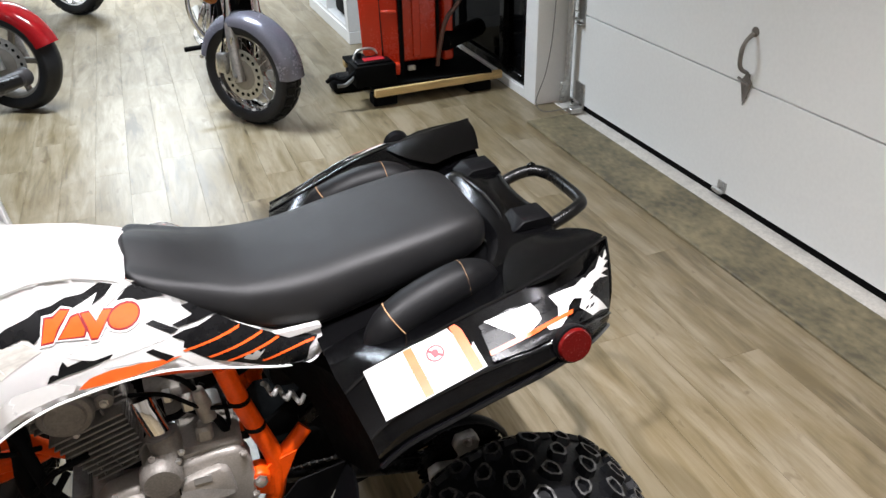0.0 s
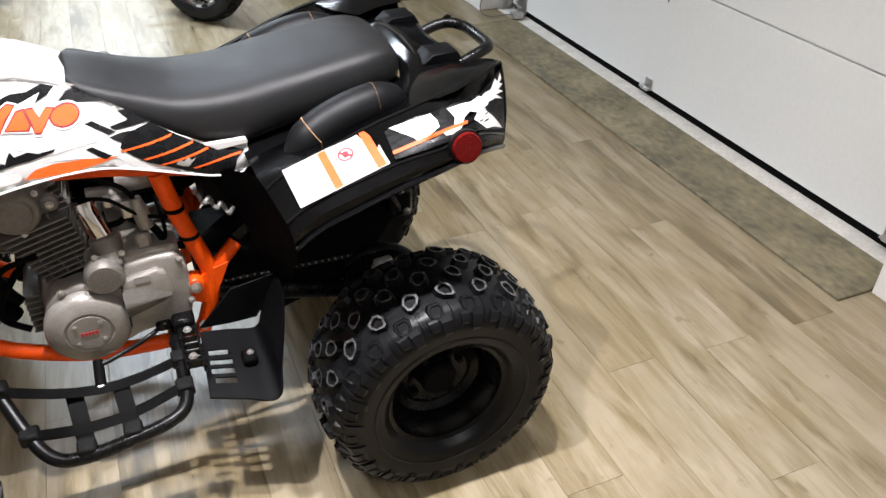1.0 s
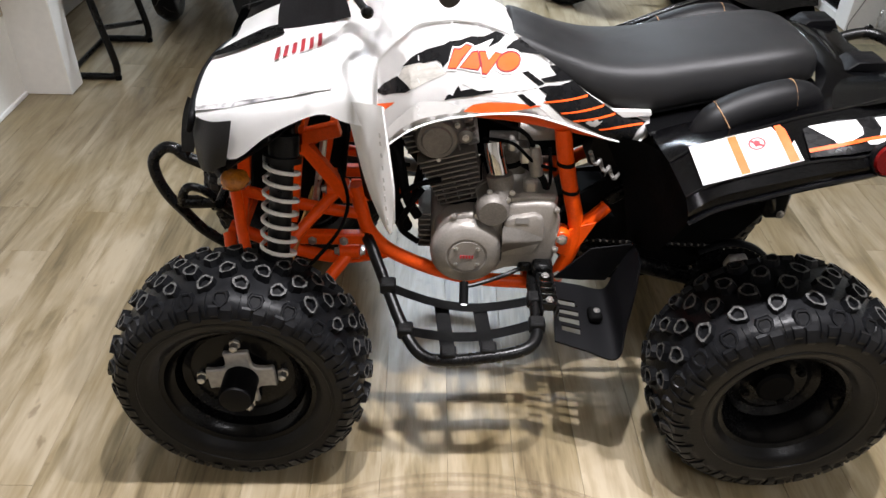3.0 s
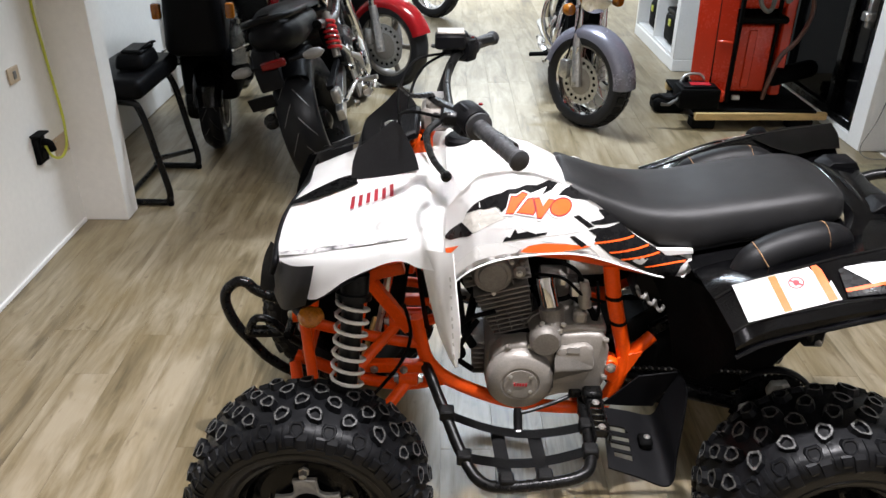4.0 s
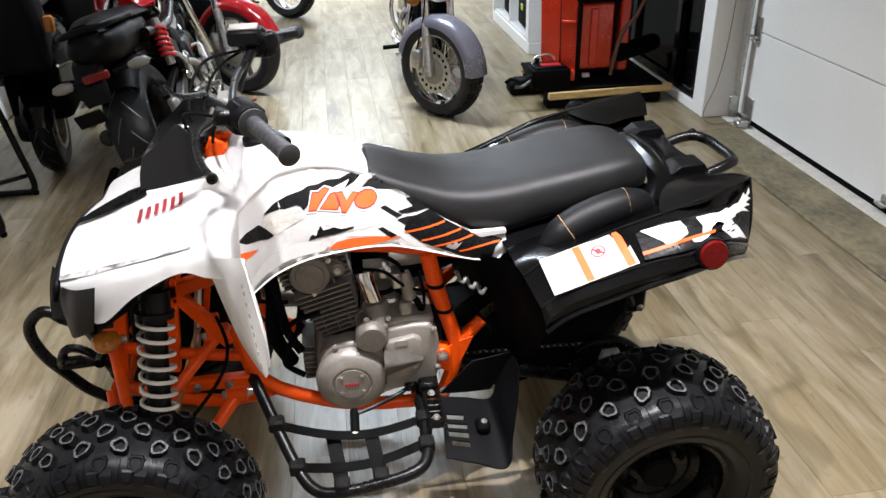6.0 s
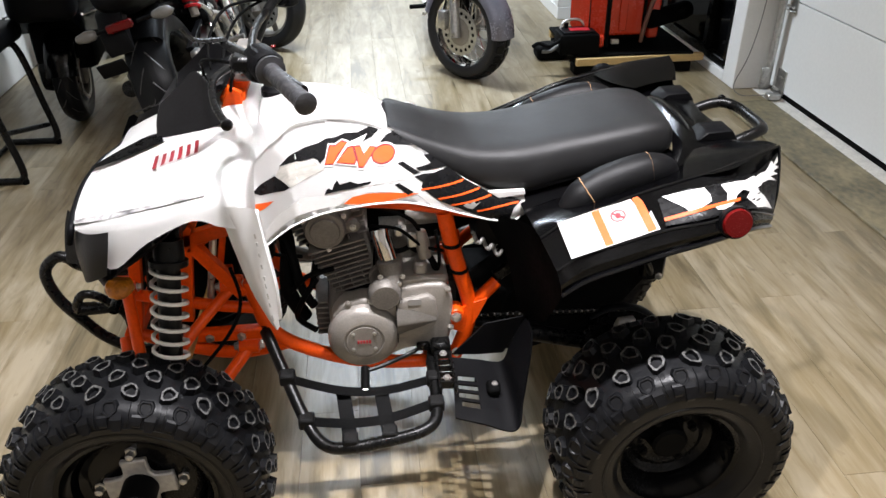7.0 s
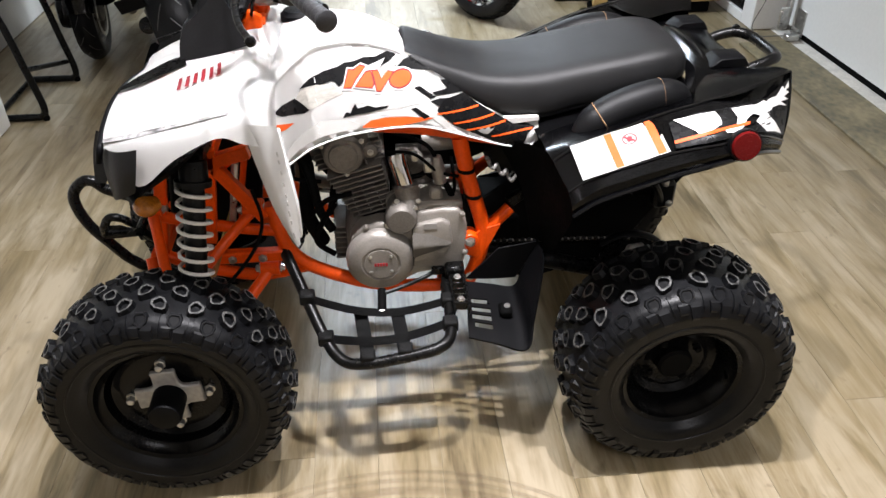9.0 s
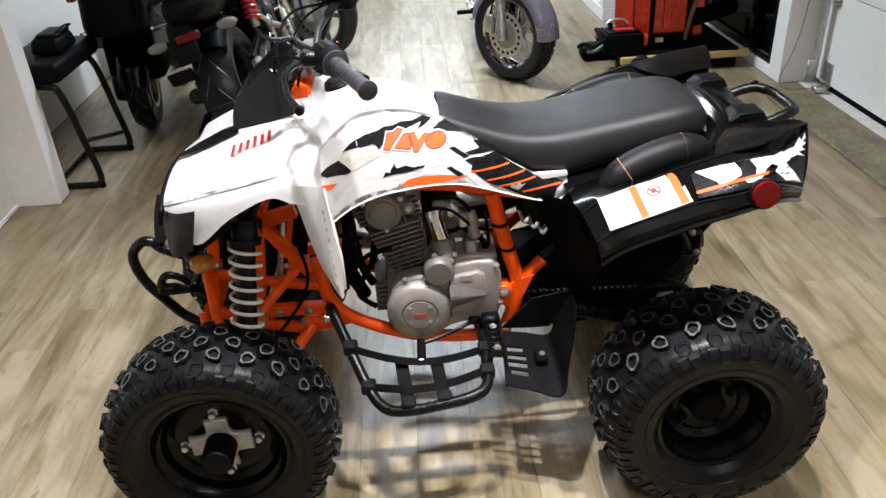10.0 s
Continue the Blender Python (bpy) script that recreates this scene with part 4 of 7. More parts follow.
# trade mark as plain slanted shapes with a dark edge and a white border
MARK = [[(-.143, .849), (-.127, .849), (-.117, .865), (-.098, .883), (-.110, .886), (-.121, .878), (-.131, .880)],
        [(-.119, .850), (-.086, .846), (-.082, .853), (-.087, .875), (-.097, .873)],
        [(-.076, .840), (-.068, .839), (-.041, .870), (-.054, .872), (-.066, .860), (-.071, .874), (-.083, .875), (-.078, .857)],
        oval(-.026, .857, .0215, .0145)]
for poly in MARK:
    c = Vector((sum(q[0] for q in poly), sum(q[1] for q in poly))) / len(poly)
    for nm, m, grow, lift in (("mark_border", DECALWH, .0060, .0022), ("mark_edge", DECALDR, .0030, .0026)):
        part(nm, film([tuple(Vector(q) + (Vector(q) - c).normalized() * grow) for q in poly], side_f, lift), m, pnl)
    part("mark", film(poly, side_f, .0031), DECALOR, pnl, "orange trade mark as plain slanted shapes")
part("mark_swoosh", film([(-.100, .882), (-.056, .895), (-.063, .886), (-.070, .878), (-.084, .879)], side_f, .0020), DECALWH, pnl)


def fen_at(a, c):
    """On the fender skin: a along its sections, c across, with the normal."""
    def at(a, c):
        i, k = min(int(a), 5), min(int(c), 4)
        u, v = a - i, c - k
        return (1 - u) * ((1 - v) * Vector(FEN[i][k]) + v * Vector(FEN[i][k + 1])) + u * ((1 - v) * Vector(FEN[i + 1][k]) + v * Vector(FEN[i + 1][k + 1]))
    n = (at(a + .05, c) - at(a - .05, c)).cross(at(a, c + .05) - at(a, c - .05)).normalized()
    return at(a, c), (n if n.z > 0 else -n)


NAME_MARK = ((1.83, 2.08), (2.99, 1.91))


def name_f(x, z):
    """x from 0 to 1 along the mark, z up it."""
    (a0, c0), (a1, c1) = NAME_MARK
    return fen_at(a0 + (a1 - a0) * x, c0 + (c1 - c0) * x - z * 16)


for k in range(6):
    part("model_mark", block_sign(k / 6, (k + 1) / 6, -.012, .016, 1, name_f, 0.0045, 1.2, 4 + k, False), DECALDR, quad, "dark red bar of the model mark")
# stripe along the crease of the fender
pair("crease_stripe", film([(.03, 3.70), (.5, 3.55), (1.0, 3.45), (1.5, 3.56), (1.9, 3.64), (2.65, 3.83), (3.4, 3.95), (3.4, 3.99), (2.65, 3.92), (1.9, 3.78), (1.5, 3.76), (1.0, 3.74), (.5, 3.86), (.03, 3.96)], fen_at, .0055), SPECK, quad, "speckled silver and black stripe along the fender crease")
pair("hood_stripe", sheet([
    [(-.602, -.14, .853), (-.600, -.15, .8515)], [(-.555, -.118, .8725), (-.548, -.152, .868)], [(-.50, -.100, .8935), (-.49, -.145, .887)], [(-.466, -.100, .9025), (-.456, -.14, .8985)]], 5, 3, 0.002), DECALBLK, quad)

# --- seat
def seat_mesh():
    xs = [-.026, -.016, .0, .04, .10, .17, .26, .36, .46, .54, .59, .612]
    top = [.892, .907, .906, .893, .868, .845, .842, .858, .874, .884, .876, .852]
    low = [.880, .876, .864, .834, .795, .762, .746, .768, .790, .806, .815, .822]
    wid = [.045, .082, .104, .118, .126, .138, .145, .148, .147, .140, .120, .085]
    rows = []
    for x, t, l, w in zip(xs, top, low, wid):
        h = t - l
        k = min(1.0, max(0.0, (.20 - x) / .16))

        def side(e):
            return [(w * .6, l - .004), (w * .95, l), (w * 1.02, l + h * .24), (w * .99, l + h * .58 - e * .008), (w * .90, l + h * .86 - e * .018), (w * .70, l + h * .985 - e * .022), (w * .35, t + .002 - e * .008)]
        rows.append([(x, 0, l - .004)] + [(x, -a, b) for a, b in side(k * .6)] + [(x, 0, t + .003)] + [(x, a, b) for a, b in side(k)[::-1]] + [(x, 0, l - .004)])
    b = sheet(rows, 10, 6, 0)
    bmesh.ops.remove_doubles(b, verts=b.verts, dist=.0002)
    bmesh.ops.holes_fill(b, edges=[e for e in b.edges if e.is_boundary])
    return b


seat = part("seat", seat_mesh(), VINYL, quad, "long black vinyl seat", angle=70)
pair("welt", tube([(.02, -.102, .850), (.05, -.110, .832), (.10, -.122, .797), (.17, -.134, .764), (.26, -.141, .748), (.36, -.144, .770), (.46, -.143, .792), (.54, -.136, .808), (.60, -.104, .820)], 0.004, 5, 6), BLKPLAS, seat)

# --- black rear bodywork
REAR_FRONT = [
    [(.262, -.205, .735), (.262, -.29, .742), (.268, -.330, .738), (.282, -.415, .715), (.288, -.428, .690), (.292, -.425, .668)],
    [(.33, -.200, .755), (.33, -.28, .768), (.325, -.318, .768), (.33, -.405, .738), (.335, -.425, .722), (.338, -.428, .700)],
    [(.40, -.195, .765), (.40, -.27, .785), (.395, -.322, .795), (.40, -.412, .764), (.405, -.432, .750), (.405, -.434, .728)],
    [(.48, -.190, .775), (.48, -.26, .805), (.475, -.325, .826), (.48, -.420, .792), (.485, -.440, .778), (.485, -.440, .758)],
]
REAR_TAIL = [
    [(.55, -.185, .790), (.55, -.26, .828), (.555, -.325, .848), (.56, -.424, .806), (.565, -.438, .794), (.565, -.436, .776)],
    [(.62, -.180, .815), (.62, -.245, .850), (.64, -.315, .868), (.65, -.400, .808), (.65, -.410, .796), (.648, -.406, .778)],
    [(.715, -.175, .845), (.725, -.24, .868), (.738, -.296, .893), (.742, -.325, .757), (.742, -.326, .748), (.740, -.322, .732)],
]
pair("rear_fender", sheet(REAR_FRONT + REAR_TAIL, 5, 1, 0.005), BLKGLOSS, quad, "glossy black rear fender", angle=16)
pair("fender_lip", tube([(.292, -.430, .668), (.338, -.432, .700), (.405, -.438, .728), (.485, -.444, .758), (.565, -.440, .776), (.648, -.410, .778), (.740, -.325, .732)], 0.005, 5, 6), BLKGLOSS, quad)
pair("fender_crease", tube([(.268, -.330, .739), (.325, -.318, .769), (.395, -.322, .796), (.475, -.325, .827), (.555, -.325, .849), (.64, -.315, .869), (.738, -.296, .894)], .0028, 5, 6), BLKGLOSS, quad)
pair("fender_crease", tube([(.282, -.416, .716), (.33, -.406, .739), (.40, -.413, .765), (.48, -.421, .793), (.56, -.425, .807), (.65, -.401, .809), (.742, -.326, .758)], .0025, 5, 6), BLKGLOSS, quad)
pair("fender_crease", tube([(.738, -.296, .894), (.741, -.31, .85), (.743, -.319, .80), (.742, -.318, .74)], .0028, 4, 6), BLKGLOSS, quad)
pair("splash_guard", sheet([
    [(.19, -.165, .69), (.235, -.20, .715), (.27, -.30, .735), (.285, -.415, .712)],
    [(.235, -.165, .60), (.265, -.21, .615), (.285, -.30, .63), (.296, -.41, .655)],
    [(.255, -.17, .52), (.28, -.22, .53), (.295, -.28, .55), (.302, -.35, .58)],
    [(.27, -.17, .45), (.29, -.20, .455), (.30, -.24, .47), (.305, -.28, .50)]], 5, 5, 0.005), SOFTBLK, quad, "black plastic splash guard")
part("tail_panel", sheet([
    [(.56, -.20, .775), (.60, -.12, .825), (.615, 0, .845), (.60, .12, .825), (.56, .20, .775)],
    [(.62, -.20, .815), (.635, -.13, .850), (.645, 0, .858), (.635, .13, .850), (.62, .20, .815)],
    [(.67, -.195, .835), (.69, -.12, .852), (.69, 0, .855), (.69, .12, .852), (.67, .195, .835)],
    [(.715, -.185, .842), (.725, -.11, .848), (.72, 0, .845), (.725, .11, .848), (.715, .185, .842)],
    [(.725, -.18, .80), (.735, -.10, .80), (.735, 0, .80), (.735, .10, .80), (.725, .18, .80)]], 5, 5, 0.005), BLKGLOSS, quad, "glossy black tail panel behind the seat")
pair("tail_cap", sheet([[(.545, -.315, .846), (.575, -.245, .846), (.615, -.190, .848)], [(.63, -.335, .869), (.655, -.260, .872), (.675, -.192, .862)], [(.736, -.292, .896), (.735, -.245, .884), (.722, -.195, .864)]], 3, 3, .006), BLKGLOSS, quad, "flat glossy black tail cap")
pair("tail_fin", plate([(.640, .848), (.662, .866), (.716, .868), (.730, .846)], 0.06, lambda u, v, w: (u, -.150 + w, v), 0.002), BLKPLAS, quad)
pair("seat_tray", sheet([[(.262, -.21, .728), (.262, -.10, .732)], [(.40, -.20, .760), (.40, -.10, .765)], [(.50, -.195, .776), (.50, -.10, .785)], [(.61, -.19, .806), (.60, -.08, .815)]], 4, 4, .004), BLKPLAS, quad, "black plastic tray under the seat edge")
pair("seat_surround", tube([(.48, -.165, .765), (.57, -.168, .79), (.625, -.150, .825), (.640, -.10, .85), (.645, 0, .858)], 0.005, 6, 8), BLKGLOSS, quad)


def bolster():
    c = [(.345, -.246, .746), (.37, -.242, .776), (.41, -.235, .796), (.46, -.230, .812), (.51, -.222, .820), (.545, -.214, .812), (.565, -.208, .788)]
    return tube(c, [.026, .036, .038, .039, .038, .034, .022], 5, 18)


pad = pair("side_bolster", bolster(), BOLSTER, quad, "padded black side bolster with orange stitching")
for cx, cy, cz, rr, tl in ((.385, -.240, .786, .0385, 35), (.510, -.222, .820, .0388, 5)):
    pair("stitching", turned([(rr - .002, -.0012), (rr, 0), (rr - .002, .0012)], 28, (cx, cy, cz), "x", tilt=Matrix.Rotation(radians(-tl), 3, "Y")), STITCH, pad, "orange stitched seam")

# fender decals: warning label and tail graphics
lab_f = quad_frame((.311, -.409, .732), (.165, -.003, .056), (-.006, .086, .028))
label_w, label_h = .172, .094
lb = part("warning_label", film([(0, 0), (label_w, 0), (label_w, label_h), (0, label_h)], lab_f, 0.006, 1), LABELWH, quad, "white warning label with orange bands")
for a, b2 in ((.068, .083), (.150, .166)):
    part("band", film([(a, .002), (b2, .002), (b2, label_h - .002), (a, label_h - .002)], lab_f, 0.0066, 1), DECALOR, lb)
ring = bmesh.new()
for k in range(20):
    a, b2 = 2 * math.pi * k / 20, 2 * math.pi * (k + 1) / 20
    q = [(.112 + r * math.cos(w), .062 + r * math.sin(w)) for r, w in ((.0145, a), (.0145, b2), (.0120, b2), (.0120, a))]
    ring = merged(ring, film(q, lab_f, 0.0066, 0))
ring = merged(ring, film([(.101, .070), (.104, .073), (.123, .054), (.120, .051)], lab_f, 0.0068, 0))
ring = merged(ring, film([(.106, .066), (.112, .070), (.118, .066), (.116, .056), (.108, .055)], lab_f, 0.0067, 0))
part("pictogram", ring, DECALRED, lb)
rng = random.Random(8)
for k in range(9):
    part("print", film([(.008, .010 + k * .0085), (.008 + rng.uniform(.030, .052), .010 + k * .0085), (.058, .0118 + k * .0085), (.008, .0118 + k * .0085)], lab_f, 0.0066, 0), INK, lb)
for k in range(4):
    part("print", film([(.090, .010 + k * .0085), (.090 + rng.uniform(.03, .05), .010 + k * .0085), (.140, .0118 + k * .0085), (.090, .0118 + k * .0085)], lab_f, 0.0066, 0), INK, lb)



def tail_at(u, v):
    """On the sloping outer face of the rear fender, u along, v up."""
    rows = [[(.40, -.412, .764), (.395, -.322, .795)], [(.48, -.420, .792), (.475, -.325, .826)], [(.56, -.424, .806), (.555, -.325, .848)], [(.65, -.400, .808), (.64, -.315, .868)], [(.742, -.325, .757), (.738, -.296, .890)]]
    us = [.40, .48, .56, .65, .735]
    a = [float(np.interp(u, us, [r[0][k] for r in rows])) for k in range(3)]
    b = [float(np.interp(u, us, [r[1][k] for r in rows])) for k in range(3)]
    p = Vector(a) * (1 - v) + Vector(b) * v
    q = (Vector(a) - Vector(b)).cross(Vector((.16, .02, .05)))
    q.normalize()
    return p, (q if q.z > 0 else -q)


pair("stripe", film([(.482, .06), (.488, .71), (.538, .77), (.575, .72), (.611, .69), (.686, .72), (.730, .95), (.734, .80), (.735, .54), (.730, .10), (.66, .07), (.602, .06), (.54, .05)], tail_at, .0062, 3), DECALBLK, quad)
for nm, m, poly, lift in (
    ("stripe", DECALWH, [(.497, .74), (.534, .73), (.576, .695), (.582, .52), (.580, .39), (.556, .30), (.534, .22), (.528, .37), (.512, .55)], .0068),
    ("stripe", DECALWH, [(.610, .66), (.640, .64), (.677, .60), (.655, .48), (.634, .38), (.622, .24), (.605, .15), (.584, .18), (.579, .30), (.606, .26), (.616, .45)], .0068),
    ("stripe", DECALWH, [(.640, .48), (.660, .62), (.679, .68), (.692, .60), (.681, .45), (.700, .30), (.721, .11), (.698, .13), (.673, .10), (.660, .20), (.650, .28), (.664, .40)], .0070),
    ("stripe", DECALWH, [(.693, .70), (.706, .72), (.718, .86), (.722, .80), (.729, .91), (.731, .82), (.725, .78), (.733, .74), (.722, .69), (.732, .64), (.716, .62), (.730, .54), (.712, .57), (.697, .54), (.690, .46), (.681, .40), (.678, .62)], .0072),
    ("stripe", DECALOR, [(.484, .24), (.520, .27), (.560, .30), (.595, .31), (.638, .31), (.634, .25), (.590, .25), (.540, .21), (.483, .16)], .0076),
):
    pair(nm, film(poly, tail_at, lift, 3), m, quad)
rf = Matrix.Rotation(radians(-10), 3, "X") @ Matrix.Rotation(radians(0), 3, "Z")
pair("reflector", turned([(.0275, 0), (.0285, -.006), (.026, -.011), (0, -.012)], 32, (.606, -.432, .808), tilt=rf), REDLENS, quad, "round red reflector")
pair("reflector_cup", turned([(.029, -.005), (.0312, -.004), (.0312, .004), (.029, .012), (.016, .020), (0, .020)], 28, (.606, -.432, .808), tilt=rf), BLKPLAS, quad)
part("grab_bar", tube([(.70, -.10, .80), (.755, -.105, .825), (.80, -.095, .838), (.828, -.066, .836), (.834, 0, .834), (.828, .066, .836), (.80, .095, .838), (.755, .105, .825), (.70, .10, .80)], .0125, 6, 12), BLKPAINT, quad, "black tubular rear grab bar")
part("grab_tab", plate([(-.011, -.006), (.011, -.006), (.009, .006), (0, .010), (-.009, .006)], .006, lambda u, v, w: (.80 + u, .092 + w, .848 + v), .001), BLKPAINT, quad)
# --- orange chassis
fr = tube([(-.335, -.135, .56), (-.325, -.138, .50), (-.305, -.14, .435), (-.25, -.14, .380), (-.13, -.14, .326), (-.02, -.14, .306), (.09, -.14, .304), (.125, -.14, .318)], .0165, 6, 12)
tube([(.122, -.14, .312), (.140, -.14, .355), (.157, -.14, .42), (.156, -.14, .475), (.136, -.142, .55), (.115, -.146, .63), (.098, -.15, .715)], .0180, 5, 12, bm=fr)
tube([(.148, -.14, .445), (.172, -.14, .468), (.200, -.138, .494), (.222, -.13, .512)], .0155, 4, 12, bm=fr)
pair("side_tube", fr, ORANGE, quad, "orange powder-coated frame side")
pair("top_rail", tube([(.19, -.14, .70), (.10, -.148, .722), (.0, -.15, .742), (-.14, -.13, .752), (-.25, -.10, .80), (-.31, -.06, .86)], .015, 5, 12), ORANGE, quad)
pair("gusset", plate([(.105, .430), (.15, .47), (.20, .485), (.175, .43), (.150, .385), (.118, .400)], .006, lambda u, v, w: (u, -.156 + w, v), .001), ORANGE, quad)
pair("frame_boss", turned([(.020, .02), (.020, -.012), (.017, -.016), (0, -.016)], 18, (.124, -.152, .446)), ORANGE, quad)
pair("frame_bolt", bolt((.124, -.168, .446), .010, (0, -1, 0), .010), STEEL, quad, "zinc-plated pivot bolt")
pair("tube_band", turned([(.0200, -.004), (.0200, .004)], 16, (.115, -.147, .63), "z"), SOFTBLK, quad)
pair("tube_band", turned([(.0200, -.004), (.0200, .004)], 16, (.133, -.143, .56), "z"), SOFTBLK, quad)
for x, z in ((-.13, .322), (.06, .306)):
    part("cradle_bar", beam((x, -.14, z), (x, .14, z), .022, .022), ORANGE, quad)
# front bulkhead
for a, b, w, d in (((-.480, -.14, .47), (-.446, -.14, .71), .024, .026), ((-.60, -.12, .44), (-.565, -.12, .66), .022, .026), ((-.480, -.14, .668), (-.362, -.14, .699), .024, .030), ((-.442, -.14, .664), (-.350, -.14, .530), .024, .028)):
    pair("frame_upright", beam(a, b, w, d), ORANGE, quad, "orange front frame bar")
pair("lower_rail", tube([(-.63, -.11, .43), (-.50, -.12, .38), (-.38, -.13, .36), (-.27, -.14, .385)], .0155, 5, 10), ORANGE, quad)
pair("middle_rail", tube([(-.60, -.12, .535), (-.48, -.135, .514), (-.39, -.138, .497), (-.325, -.138, .488)], .0140, 5, 10), ORANGE, quad)
pair("frame_web", plate([(-.452, .665), (-.372, .690), (-.384, .672), (-.43, .640)], .004, lambda u, v, w: (u, -.118 + w, v), .001), ORANGE, quad)
part("cross_tube", beam((-.446, -.135, .70), (-.446, .135, .70), .024, .03), ORANGE, quad)
part("cross_tube", beam((-.60, -.12, .44), (-.60, .12, .44), .024, .03), ORANGE, quad)
part("cross_tube", beam((-.40, -.13, .52), (-.40, .13, .52), .022, .024), ORANGE, quad)
part("radiator_panel", box(.22, .03, .36, (-.47, 0, .60), .008, rot=Matrix.Rotation(radians(8), 3, "Y")), SOFTBLK, quad, "black splash panel between the front arms")
# suspension arms
ua = tube([(-.375, -.135, .545), (-.45, -.21, .49), (-.535, -.295, .41)], .0125, 5, 10)
tube([(-.60, -.13, .56), (-.575, -.21, .49), (-.55, -.295, .41)], .0125, 5, 10, bm=ua)
pair("upper_arm", ua, ORANGE, quad, "orange upper suspension arm")
la = tube([(-.355, -.145, .385), (-.44, -.23, .31), (-.53, -.32, .235)], .0145, 5, 10)
tube([(-.63, -.125, .42), (-.60, -.23, .31), (-.56, -.32, .235)], .0145, 5, 10, bm=la)
beam((-.42, -.24, .30), (-.60, -.24, .30), .03, .012, la)
pair("lower_arm", la, ORANGE, quad, "orange lower suspension arm")
for px, py, pz in ((-.355, -.145, .388), (-.375, -.135, .548), (-.60, -.13, .56)):
    b = turned([(.018, -.022), (.018, .022)], 14, (px, py, pz), "x")
    box(.05, .03, .03, (px, py + .012, pz), .004, b)
    pair("pivot", b, ORANGE, quad)
    pair("pivot_bolt", bolt((px + .024, py, pz), .009, (1, 0, 0), .010), STEEL, quad)
    pair("pivot_bolt", bolt((px - .024, py, pz), .009, (-1, 0, 0), .010), STEEL, quad)
pair("knuckle", merged(box(.05, .03, .20, (-.55, -.315, .30), .008), turned([(.035, -.31), (.035, -.38)], 18, (-.56, 0, .266))), BLKPAINT, quad)
pair("brake_hose", tube([(-.36, -.19, .63), (-.345, -.21, .56), (-.37, -.24, .50), (-.44, -.28, .43), (-.50, -.30, .38)], .004, 6, 8), SOFTBLK, quad)
pair("tie_rod", tube([(-.44, -.05, .50), (-.50, -.31, .36)], .007, 2, 8), BRASS, quad, "gold-plated steering tie rod")


def shock(a, b, r, turns, wire_r):
    a, b = Vector(a), Vector(b)
    d = (b - a).normalized()
    s = d.cross(Vector((0, 1, 0))).normalized()
    u = s.cross(d)
    n = turns * 14
    pts = [a + (b - a) * (k / n) + r * (math.cos(2 * math.pi * k * turns / n) * s + math.sin(2 * math.pi * k * turns / n) * u) for k in range(n + 1)]
    return tube(pts, wire_r, 1, 7), tube([a - d * .03, b + d * .03], r * .68, 2, 16), a, b, d


def add_shock(a, b, r, turns, wr, spring_m, parent, body_label=""):
    coil, core, p, q, d = shock(a, b, r, turns, wr)
    damper = pair("damper", core, BLKPAINT, parent, body_label)
    pair("spring", coil, spring_m, damper, "white coil spring")
    for w, sgn in ((p, -1), (q, 1)):
        qm = Vector((0, 1, 0)).rotation_difference(d).to_matrix()
        pair("spring_seat", turned([(r * 1.12, -.006), (r * 1.12, .006)], 20, w, tilt=qm), BLKPAINT, damper)


add_shock((-.462, -.255, .690), (-.487, -.335, .425), .034, 10, .0043, SPRINGW, quad, "black damper with a white coil spring")
pair("shock_cap", tube([(-.460, -.252, .695), (-.458, -.240, .735)], .030, 2, 16), BLKPAINT, quad)
pair("shock_bracket", merged(box(.04, .04, .04, (-.455, -.225, .735), .006), beam((-.455, -.12, .715), (-.455, -.24, .735), .03, .018)), BLKPAINT, quad)
pair("inner_fender", sheet([
    [(-.60, -.22, .67), (-.56, -.30, .69), (-.525, -.352, .735)],
    [(-.50, -.16, .70), (-.475, -.27, .735), (-.445, -.380, .800)],
    [(-.40, -.15, .76), (-.38, -.27, .82), (-.365, -.400, .858)],
    [(-.30, -.16, .78), (-.29, -.26, .83), (-.285, -.38, .84)]], 4, 4, .004), BLKPLAS, quad, "black inner fender")
pair("inner_guard", sheet([
    [(-.335, -.16, .80), (-.325, -.22, .80)], [(-.33, -.15, .66), (-.315, -.20, .66)], [(-.315, -.15, .54), (-.30, -.17, .54)]], 4, 3, .004), BLKPLAS, quad)
pair("turn_signal", turned([(0, .020), (.016, .018), (.026, .006), (.028, 0), (.025, -.008), (.014, -.015), (0, -.017)], 24, (-.547, -.315, .675), "x", tilt=Matrix.Rotation(radians(35), 3, "Z") @ Matrix.Diagonal((1.45, 1, .74)).to_3x3()), AMBER, quad, "amber turn signal lens")
pair("signal_stalk", tube([(-.60, -.24, .67), (-.560, -.30, .673)], .015, 2, 10), BLKPLAS, quad)
